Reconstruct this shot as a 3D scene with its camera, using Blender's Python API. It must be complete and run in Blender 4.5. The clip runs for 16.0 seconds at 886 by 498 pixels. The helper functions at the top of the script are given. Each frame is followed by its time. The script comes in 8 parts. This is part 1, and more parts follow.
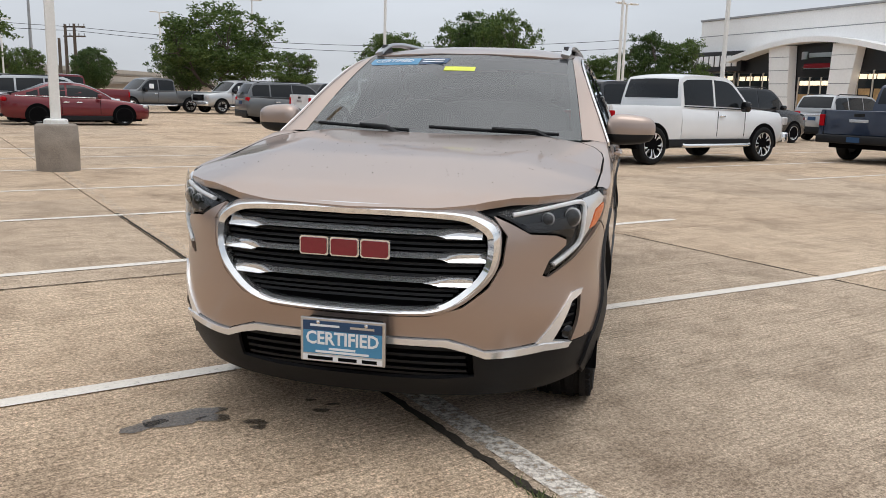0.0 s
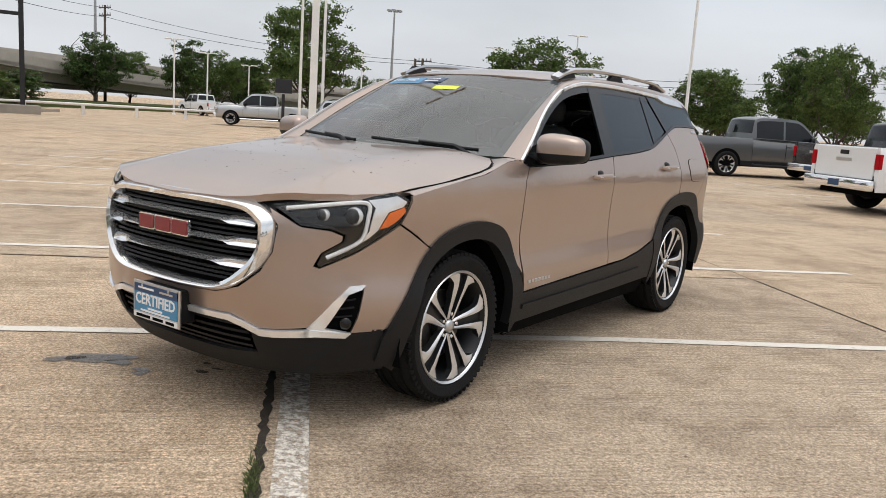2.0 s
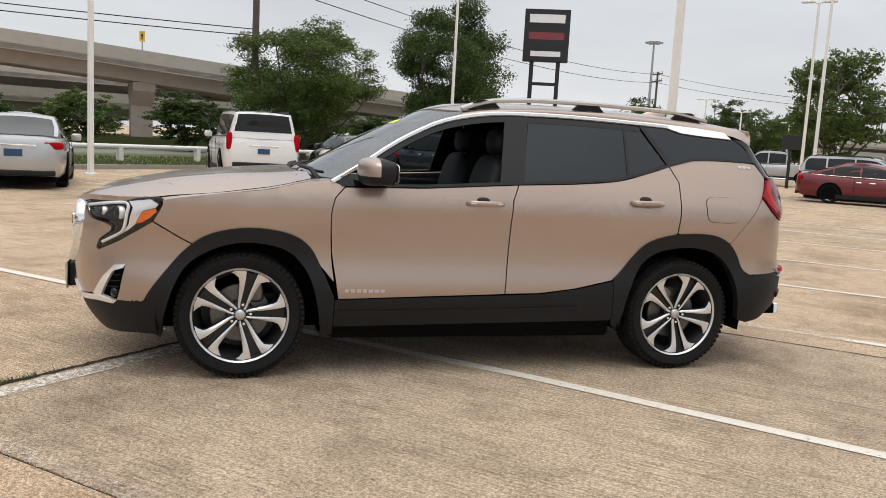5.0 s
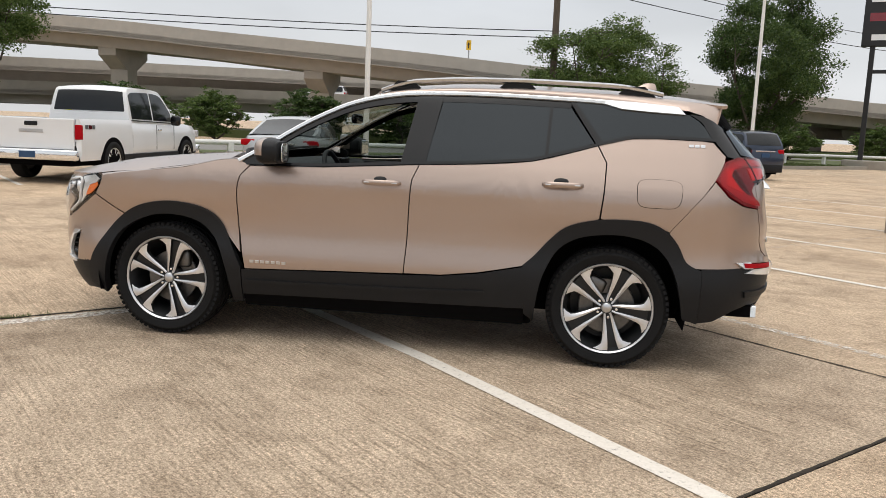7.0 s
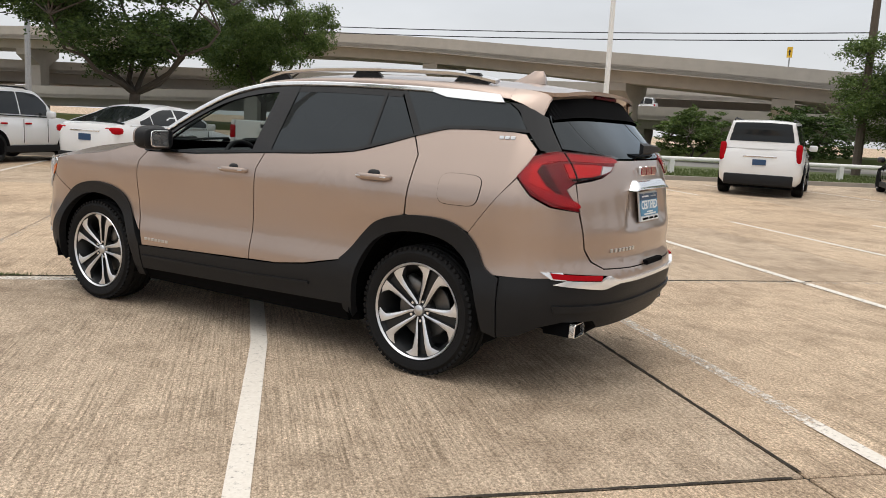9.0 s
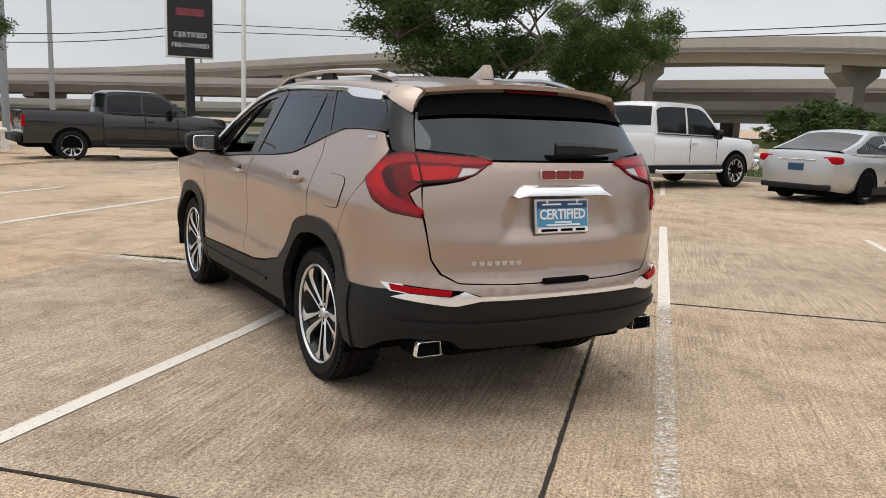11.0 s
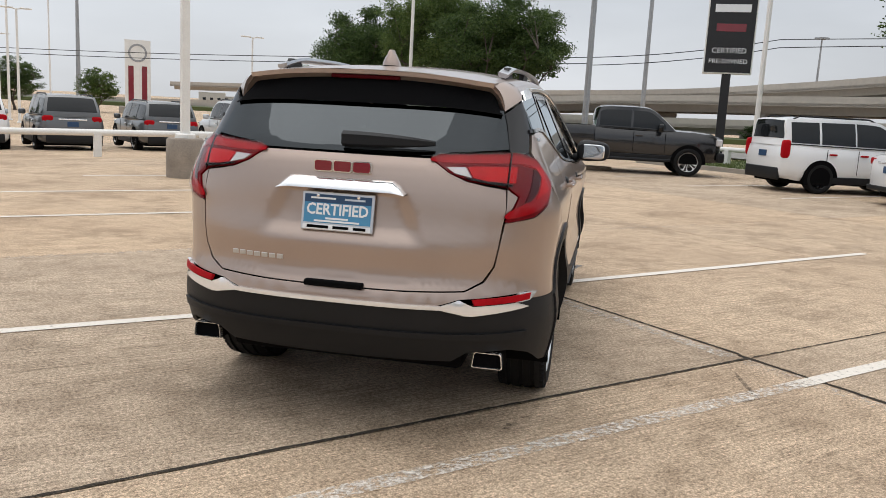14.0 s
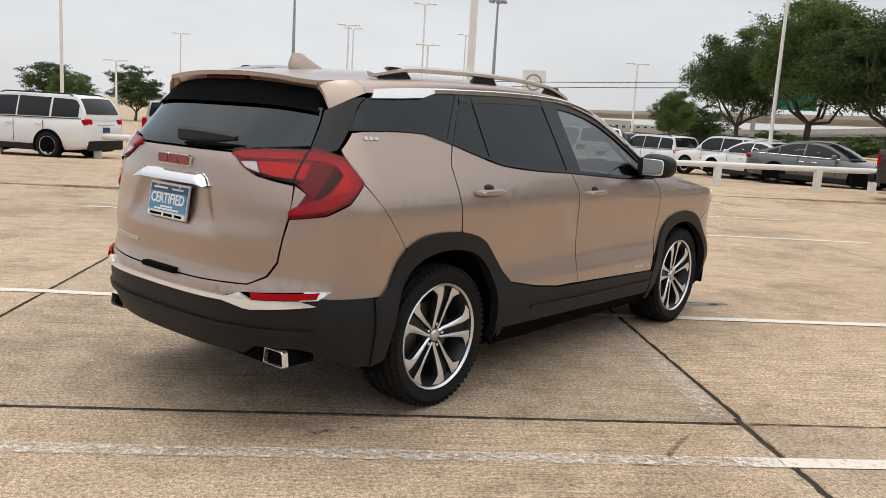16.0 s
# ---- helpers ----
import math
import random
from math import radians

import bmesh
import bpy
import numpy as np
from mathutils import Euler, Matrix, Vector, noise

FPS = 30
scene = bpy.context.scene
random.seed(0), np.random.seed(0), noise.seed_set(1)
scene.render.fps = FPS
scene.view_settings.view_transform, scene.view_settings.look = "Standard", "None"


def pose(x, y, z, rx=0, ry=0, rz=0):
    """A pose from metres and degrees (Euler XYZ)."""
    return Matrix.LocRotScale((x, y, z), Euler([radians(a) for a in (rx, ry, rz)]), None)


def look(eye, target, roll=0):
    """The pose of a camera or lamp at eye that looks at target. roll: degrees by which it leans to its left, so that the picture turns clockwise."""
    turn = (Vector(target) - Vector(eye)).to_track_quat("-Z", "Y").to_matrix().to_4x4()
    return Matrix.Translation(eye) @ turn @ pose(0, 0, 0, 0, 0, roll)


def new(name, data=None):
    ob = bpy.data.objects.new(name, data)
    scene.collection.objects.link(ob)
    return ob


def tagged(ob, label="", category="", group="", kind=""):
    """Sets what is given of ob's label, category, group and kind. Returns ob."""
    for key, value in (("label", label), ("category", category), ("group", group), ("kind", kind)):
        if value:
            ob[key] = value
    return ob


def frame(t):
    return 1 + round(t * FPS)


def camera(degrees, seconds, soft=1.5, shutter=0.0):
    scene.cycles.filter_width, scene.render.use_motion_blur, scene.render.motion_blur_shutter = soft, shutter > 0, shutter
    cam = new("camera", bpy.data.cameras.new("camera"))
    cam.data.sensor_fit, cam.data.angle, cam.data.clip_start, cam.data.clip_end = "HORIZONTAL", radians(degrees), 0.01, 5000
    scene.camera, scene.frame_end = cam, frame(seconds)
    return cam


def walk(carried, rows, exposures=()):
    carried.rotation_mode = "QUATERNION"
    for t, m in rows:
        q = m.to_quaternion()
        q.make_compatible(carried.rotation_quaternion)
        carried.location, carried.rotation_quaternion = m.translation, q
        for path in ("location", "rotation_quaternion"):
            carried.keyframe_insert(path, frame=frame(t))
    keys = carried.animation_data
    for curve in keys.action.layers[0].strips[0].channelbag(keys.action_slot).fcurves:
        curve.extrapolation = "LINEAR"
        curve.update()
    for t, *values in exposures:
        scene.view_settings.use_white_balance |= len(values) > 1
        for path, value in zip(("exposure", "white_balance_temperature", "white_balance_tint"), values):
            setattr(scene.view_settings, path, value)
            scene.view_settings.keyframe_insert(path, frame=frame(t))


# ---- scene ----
cam = camera(57.2, 16.0, soft=0.8)
PATH = [
    (0, (0.95, -5.057, 1.329), (0.528, -3.137, 0.96), 1.5),
    (0.5, (1.472, -5.015, 1.317), (0.883, -3.14, 0.952), 2.2),
    (1, (1.958, -4.878, 1.312), (1.183, -3.067, 0.965), 3.0),
    (1.5, (2.435, -4.683, 1.323), (1.475, -2.961, 0.989), 3.5),
    (2, (2.917, -4.427, 1.313), (1.771, -2.82, 0.992), 3.7),
    (2.5, (3.461, -4.064, 1.324), (2.131, -2.601, 1.019), 3.6),
    (3, (4.006, -3.652, 1.317), (2.517, -2.348, 1.031), 3.3),
    (3.5, (4.516, -3.173, 1.326), (2.886, -2.047, 1.049), 3.2),
    (4, (4.908, -2.635, 1.318), (3.162, -1.696, 1.051), 3.3),
    (4.2, (5.027, -2.416, 1.346), (3.243, -1.552, 1.083), 3.4),
    (6.3, (5.687, 0.026, 1.372), (3.706, 0.039, 1.097), 2.5),
    (6.5, (5.705, 0.311, 1.368), (3.725, 0.249, 1.088), 2.5),
    (7, (5.592, 1.025, 1.362), (3.634, 0.743, 1.067), 2.3),
    (7.5, (5.453, 1.743, 1.381), (3.535, 1.263, 1.078), 2.4),
    (8, (5.187, 2.433, 1.374), (3.325, 1.771, 1.067), 2.6),
    (8.5, (4.852, 3.097, 1.387), (3.068, 2.249, 1.075), 2.7),
    (8.7, (4.704, 3.335, 1.358), (2.955, 2.415, 1.051), 2.9),
    (10.8, (2.667, 5.2, 1.4), (1.577, 3.551, 1.092), 1.9),
    (11, (2.437, 5.314, 1.412), (1.438, 3.611, 1.095), 2.1),
    (11.5, (1.855, 5.516, 1.407), (1.066, 3.707, 1.078), 1.9),
    (12, (1.221, 5.676, 1.412), (0.671, 3.782, 1.084), 1.6),
    (12.5, (0.651, 5.731, 1.421), (0.338, 3.783, 1.093), 1.5),
    (13, (0.103, 5.709, 1.415), (0.022, 3.737, 1.091), 1.8),
    (13.5, (-0.502, 5.681, 1.418), (-0.354, 3.714, 1.09), 2.4),
    (14, (-1.102, 5.541, 1.422), (-0.718, 3.607, 1.087), 3.1),
    (14.5, (-1.659, 5.326, 1.421), (-1.041, 3.455, 1.082), 3.6),
    (15, (-2.2, 5.056, 1.431), (-1.344, 3.28, 1.097), 3.7),
    (15.5, (-2.777, 4.718, 1.423), (-1.72, 3.052, 1.094), 3.6),
    (16, (-3.337, 4.323, 1.434), (-2.078, 2.804, 1.11), 3.4),
]
# the camera's own exposure and white balance drift a little on the way round
DRIFT = [(0, 0.17, 6150, 10), (1, 0.2, 6200, 10), (2.5, 0.27, 6420, 10), (4.2, 0.28, 6500, 10), (6.3, 0.33, 6500, 10), (8.7, 0.33, 6500, 10), (10.8, 0.27, 6450, 10), (12, 0.22, 6150, 10), (13, 0.22, 6080, 10), (14, 0.26, 6300, 10), (15, 0.31, 6500, 10), (16, 0.31, 6500, 10)]
walk(cam, [(t, look(e, g, r)) for t, e, g, r in PATH], DRIFT)

# ---- daylight: bright overcast ----
def build_world():
    w = bpy.data.worlds.new("world")
    scene.world = w
    w.use_nodes = True
    nt = w.node_tree
    n, l = nt.nodes, nt.links
    bg = n["Background"]
    sky = n.new("ShaderNodeTexSky")
    sky.sky_type = "NISHITA"
    sky.sun_disc = False
    sky.sun_elevation, sky.sun_rotation = radians(73), radians(113)
    grey = n.new("ShaderNodeHueSaturation")
    grey.inputs["Saturation"].default_value = 0.22
    grey.inputs["Value"].default_value = 0.35
    l.new(sky.outputs[0], grey.inputs["Color"])
    co = n.new("ShaderNodeTexCoord")
    mp = n.new("ShaderNodeMapping")
    mp.inputs["Scale"].default_value = (1.2, 1.2, 4.0)
    nz = n.new("ShaderNodeTexNoise")
    nz.inputs["Scale"].default_value = 1.6
    nz.inputs["Detail"].default_value = 5
    l.new(co.outputs["Generated"], mp.inputs[0])
    l.new(mp.outputs[0], nz.inputs["Vector"])
    sep = n.new("ShaderNodeSeparateXYZ")
    l.new(co.outputs["Generated"], sep.inputs[0])
    # cloud layer: pale near the horizon, a little greyer at mid height, brightest overhead
    lay = n.new("ShaderNodeValToRGB")
    e = lay.color_ramp.elements
    e[0].position, e[0].color = 0.0, (6.75, 6.8, 6.85, 1)
    e[1].position, e[1].color = 1.0, (15.2, 15.0, 14.7, 1)
    for p, c in ((0.10, (6.65, 6.85, 7.05, 1)), (0.28, (5.6, 6.05, 6.7, 1)), (0.55, (9.9, 9.9, 9.9, 1))):
        lay.color_ramp.elements.new(p).color = c
    l.new(sep.outputs["Z"], lay.inputs[0])
    var = n.new("ShaderNodeMapRange")
    var.inputs["From Min"].default_value, var.inputs["From Max"].default_value = 0.3, 0.7
    var.inputs["To Min"].default_value, var.inputs["To Max"].default_value = 0.82, 1.1
    l.new(nz.outputs["Fac"], var.inputs[0])
    mul = n.new("ShaderNodeVectorMath")
    mul.operation = "SCALE"
    l.new(lay.outputs[0], mul.inputs[0])
    l.new(var.outputs[0], mul.inputs["Scale"])
    mix = n.new("ShaderNodeMix")
    mix.data_type = "RGBA"
    mix.inputs["Factor"].default_value = 0.85
    l.new(grey.outputs[0], mix.inputs["A"])
    l.new(mul.outputs[0], mix.inputs["B"])
    l.new(mix.outputs["Result"], bg.inputs["Color"])
    bg.inputs["Strength"].default_value = 0.1


build_world()
sun = new("sun", bpy.data.lights.new("sun", "SUN"))
sun.data.energy, sun.data.angle, sun.data.color = 0.6, radians(40), (1.0, 0.96, 0.9)
sun.matrix_world = look((0, 0, 0), (-0.28, 0.12, -1.0))

# ---- materials ----
def material(name, color, rough=0.5, metal=0.0, var=0.12, scale=6.0, fine=60.0, bump=0.0, coat=0.0, spec=0.5, object_random=0.0):
    m = bpy.data.materials.new(name)
    m.use_nodes = True
    nt = m.node_tree
    n, l = nt.nodes, nt.links
    b = n["Principled BSDF"]
    b.inputs["Roughness"].default_value = rough
    b.inputs["Metallic"].default_value = metal
    b.inputs["Coat Weight"].default_value = coat
    b.inputs["Coat Roughness"].default_value = 0.04
    b.inputs["Specular IOR Level"].default_value = spec
    co = n.new("ShaderNodeTexCoord")
    big, small = n.new("ShaderNodeTexNoise"), n.new("ShaderNodeTexNoise")
    for t, s, d in ((big, scale, 4), (small, fine, 3)):
        t.inputs["Scale"].default_value, t.inputs["Detail"].default_value = s, d
        l.new(co.outputs["Object"], t.inputs["Vector"])
    add = n.new("ShaderNodeMath")
    add.operation = "ADD"
    l.new(big.outputs["Fac"], add.inputs[0])
    l.new(small.outputs["Fac"], add.inputs[1])
    val = add
    if object_random:
        info = n.new("ShaderNodeObjectInfo")
        k = n.new("ShaderNodeMath")
        k.operation = "MULTIPLY_ADD"
        k.inputs[1].default_value = object_random
        l.new(info.outputs["Random"], k.inputs[0])
        l.new(add.outputs[0], k.inputs[2])
        val = k
    rng = n.new("ShaderNodeMapRange")
    rng.inputs["From Min"].default_value, rng.inputs["From Max"].default_value = 0.6, 1.4 + object_random
    rng.inputs["To Min"].default_value, rng.inputs["To Max"].default_value = 1 - var, 1 + var
    l.new(val.outputs[0], rng.inputs[0])
    sc = n.new("ShaderNodeVectorMath")
    sc.operation = "SCALE"
    sc.inputs[0].default_value = color
    l.new(rng.outputs[0], sc.inputs["Scale"])
    l.new(sc.outputs[0], b.inputs["Base Color"])
    if bump:
        bp = n.new("ShaderNodeBump")
        bp.inputs["Strength"].default_value, bp.inputs["Distance"].default_value = min(1, bump), 0.01
        l.new(small.outputs["Fac"], bp.inputs["Height"])
        l.new(bp.outputs[0], b.inputs["Normal"])
    return m


def glass_material(name, tint, alpha, rough=0.02, ior=1.52, sheen=(1, 1, 1)):
    """Tinted car glass: a clear film of the tint with the gloss of glass."""
    m = bpy.data.materials.new(name)
    m.use_nodes = True
    n, l = m.node_tree.nodes, m.node_tree.links
    n.remove(n["Principled BSDF"])
    clear, gloss, mix, face = (n.new("ShaderNodeBsdf" + k) if k in ("Transparent", "Glossy") else n.new("ShaderNode" + k) for k in ("Transparent", "Glossy", "MixShader", "LayerWeight"))
    clear.inputs["Color"].default_value = (*[c * alpha for c in tint], 1)
    gloss.inputs["Roughness"].default_value = rough
    gloss.inputs["Color"].default_value = (*sheen, 1)
    face.inputs["Blend"].default_value = 0.5
    rise, lift = n.new("ShaderNodeMath"), n.new("ShaderNodeMath")
    rise.operation, lift.operation = "POWER", "MULTIPLY_ADD"
    rise.inputs[1].default_value = 5.0
    f0 = ((ior - 1) / (ior + 1)) ** 2
    lift.inputs[1].default_value, lift.inputs[2].default_value = 1 - f0, f0
    l.new(face.outputs["Facing"], rise.inputs[0])
    l.new(rise.outputs[0], lift.inputs[0])
    l.new(lift.outputs[0], mix.inputs[0])
    l.new(clear.outputs[0], mix.inputs[1])
    l.new(gloss.outputs[0], mix.inputs[2])
    l.new(mix.outputs[0], n["Material Output"].inputs["Surface"])
    return m


def paint(name, color, flake=0.35, rough=0.32):
    return material(name, color, rough=rough, metal=flake, var=0.05, scale=1.5, fine=900, coat=0.75)


M_BRONZE = paint("bronze_paint", (0.425, 0.332, 0.282), 0.75, 0.34)
M_TRIM = material("black_plastic", (0.0105, 0.011, 0.0125), 0.5, var=0.15, scale=5, fine=300, bump=0.1, spec=0.26)
M_GLOSSBLACK = material("gloss_black", (0.006, 0.006, 0.007), 0.12, var=0.1, spec=0.42)
M_CHROME = material("chrome", (0.88, 0.89, 0.9), 0.06, 0.86, var=0.03)
M_BRIGHTTRIM = material("bright_bumper_trim", (0.9, 0.905, 0.915), 0.12, 0.6, var=0.04)
M_SILVER = material("satin_silver", (0.62, 0.63, 0.65), 0.28, 1.0, var=0.06)
M_ALLOY = material("machined_alloy", (0.74, 0.745, 0.76), 0.3, 0.8, var=0.08, scale=14)
M_ALLOYDARK = material("dark_alloy_pocket", (0.022, 0.023, 0.025), 0.4, 0.4, var=0.1)
M_RUBBER = material("tyre_rubber", (0.009, 0.009, 0.0095), 0.75, var=0.2, scale=9, fine=120, bump=0.3, spec=0.2)
# almost no reflectance: deep shade under and inside the cars is in this colour
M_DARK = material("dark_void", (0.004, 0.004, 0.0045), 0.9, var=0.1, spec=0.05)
M_BRAKE = material("brake_steel", (0.16, 0.155, 0.15), 0.4, 0.8, var=0.2)
M_SEAT = material("black_upholstery", (0.02, 0.02, 0.022), 0.6, var=0.2, bump=0.2)
M_GREYINT = material("grey_headliner", (0.32, 0.32, 0.31), 0.9, var=0.08)
M_REDLENS = material("red_lens", (0.36, 0.005, 0.010), 0.45, var=0.18, scale=14, spec=0.06)
M_REDBRIGHT = material("bright_red_lens", (0.58, 0.008, 0.011), 0.45, var=0.18, scale=14, spec=0.06)
M_REDDARK = material("dark_red_reflector", (0.06, 0.002, 0.004), 0.45, var=0.15, spec=0.06)
M_AMBER = material("amber_reflector", (0.8, 0.16, 0.02), 0.12, var=0.1, coat=0.5)
M_CLEARLENS = material("clear_lamp_lens", (0.62, 0.6, 0.6), 0.1, 0.3, var=0.1, coat=0.6)
M_LAMPEDGE = material("lamp_edge", (0.17, 0.003, 0.007), 0.45, var=0.15, spec=0.06)
M_REDBADGE = material("red_badge", (0.2, 0.012, 0.022), 0.25, var=0.1, coat=0.5)
M_BLUEPLATE = material("blue_plate", (0.07, 0.26, 0.45), 0.35, var=0.06)
M_NAVY = material("navy_plate_band", (0.02, 0.06, 0.14), 0.35, var=0.06)
M_WHITEPRINT = material("white_print", (0.82, 0.83, 0.84), 0.4, var=0.04)
M_YELLOW = material("yellow_sticker", (0.75, 0.8, 0.08), 0.5, var=0.05)
G_CLEAR = glass_material("windscreen_glass", (0.82, 0.93, 0.9), 0.5, ior=2.2)
G_TINT = glass_material("privacy_glass", (0.8, 0.85, 0.9), 0.008, ior=1.62, sheen=(0.86, 0.94, 1.0))
G_LENS = glass_material("headlamp_glass", (1, 1, 1), 0.95, ior=1.4)
M_LAMPCHROME = material("lamp_reflector", (0.86, 0.87, 0.88), 0.12, 0.55, var=0.08, scale=20)
M_JOINT = material("joint_dirt", (0.05, 0.042, 0.034), 0.95, var=0.4, scale=6, fine=60, bump=0.6, spec=0.1)
M_WETSTAIN = material("oily_wet_stain", (0.045, 0.037, 0.03), 0.35, var=0.4, scale=9, fine=80)
M_WHITEPAINT = paint("white_car_paint", (0.76, 0.77, 0.78), 0.0, 0.3)
M_SILVERPAINT = paint("silver_car_paint", (0.48, 0.49, 0.5), 0.6, 0.33)
M_GREYPAINT = paint("grey_car_paint", (0.13, 0.135, 0.14), 0.5, 0.33)
M_BLACKPAINT = paint("black_car_paint", (0.014, 0.014, 0.016), 0.2, 0.25)
M_BLUEPAINT = paint("navy_car_paint", (0.018, 0.03, 0.06), 0.3, 0.28)
M_REDPAINT = paint("red_car_paint", (0.14, 0.007, 0.013), 0.3, 0.3)
M_WPOLE = material("white_pole_paint", (0.78, 0.77, 0.74), 0.45, var=0.08, scale=3, fine=40)
M_RAIL = material("white_rail_paint", (0.75, 0.74, 0.71), 0.5, var=0.1, scale=2, fine=30)
M_BLACKMETAL = material("black_sign_metal", (0.02, 0.02, 0.022), 0.4, 0.2, var=0.15)
M_GREYMETAL = material("galvanised_steel", (0.34, 0.35, 0.36), 0.5, 0.5, var=0.12)
M_BASECON = material("weathered_concrete", (0.27, 0.23, 0.19), 0.9, var=0.35, scale=4, fine=50, bump=0.6)
M_OVERCON = material("bridge_concrete", (0.42, 0.385, 0.34), 0.9, var=0.1, scale=0.2, fine=1.5)
M_KERB = material("kerb_concrete", (0.33, 0.3, 0.26), 0.9, var=0.2, scale=2, fine=40, bump=0.4)
M_WOOD = material("utility_pole_wood", (0.11, 0.085, 0.065), 0.9, var=0.25, scale=2, fine=30)
M_CABLE = material("black_cable", (0.015, 0.015, 0.016), 0.6)
M_BARK = material("tree_bark", (0.085, 0.068, 0.055), 0.95, var=0.3, scale=6, fine=40, bump=0.8)
M_ROAD = material("road_surface", (0.2, 0.19, 0.175), 0.9, var=0.15, scale=0.5, fine=20)
M_WALLWHITE = material("white_panel_wall", (0.88, 0.88, 0.875), 0.5, var=0.05, scale=0.5, fine=8)
M_WALLBLACK = material("black_panel_wall", (0.014, 0.014, 0.016), 0.3, var=0.15, scale=0.5, fine=8)
M_BEIGEWALL = material("beige_wall", (0.5, 0.46, 0.4), 0.9, var=0.1, scale=0.4, fine=6)
M_WINDOWDARK = material("dark_window_glass", (0.02, 0.024, 0.028), 0.06, var=0.1)
M_GREENSIGN = material("green_road_sign", (0.01, 0.19, 0.11), 0.4, var=0.06)
M_YELLOWSIGN = material("yellow_road_sign", (0.7, 0.42, 0.03), 0.5, var=0.06)


def leaf_material(name, a, b):
    m = bpy.data.materials.new(name)
    m.use_nodes = True
    n, l = m.node_tree.nodes, m.node_tree.links
    s = n["Principled BSDF"]
    s.inputs["Roughness"].default_value = 0.55
    s.inputs["Specular IOR Level"].default_value = 0.3
    geo, ramp = n.new("ShaderNodeNewGeometry"), n.new("ShaderNodeValToRGB")
    ramp.color_ramp.elements[0].color, ramp.color_ramp.elements[1].color = (*a, 1), (*b, 1)
    l.new(geo.outputs["Random Per Island"], ramp.inputs[0])
    l.new(ramp.outputs[0], s.inputs["Base Color"])
    tr, mix = n.new("ShaderNodeBsdfTranslucent"), n.new("ShaderNodeMixShader")
    l.new(ramp.outputs[0], tr.inputs["Color"])
    mix.inputs[0].default_value = 0.38
    l.new(s.outputs[0], mix.inputs[1])
    l.new(tr.outputs[0], mix.inputs[2])
    l.new(mix.outputs[0], n["Material Output"].inputs["Surface"])
    return m


M_LEAF = leaf_material("oak_leaves", (0.048, 0.088, 0.02), (0.15, 0.205, 0.058))
M_LEAFDARK = leaf_material("dark_oak_leaves", (0.03, 0.06, 0.016), (0.10, 0.15, 0.042))
M_GRASS = leaf_material("mown_grass", (0.07, 0.1, 0.03), (0.16, 0.19, 0.07))


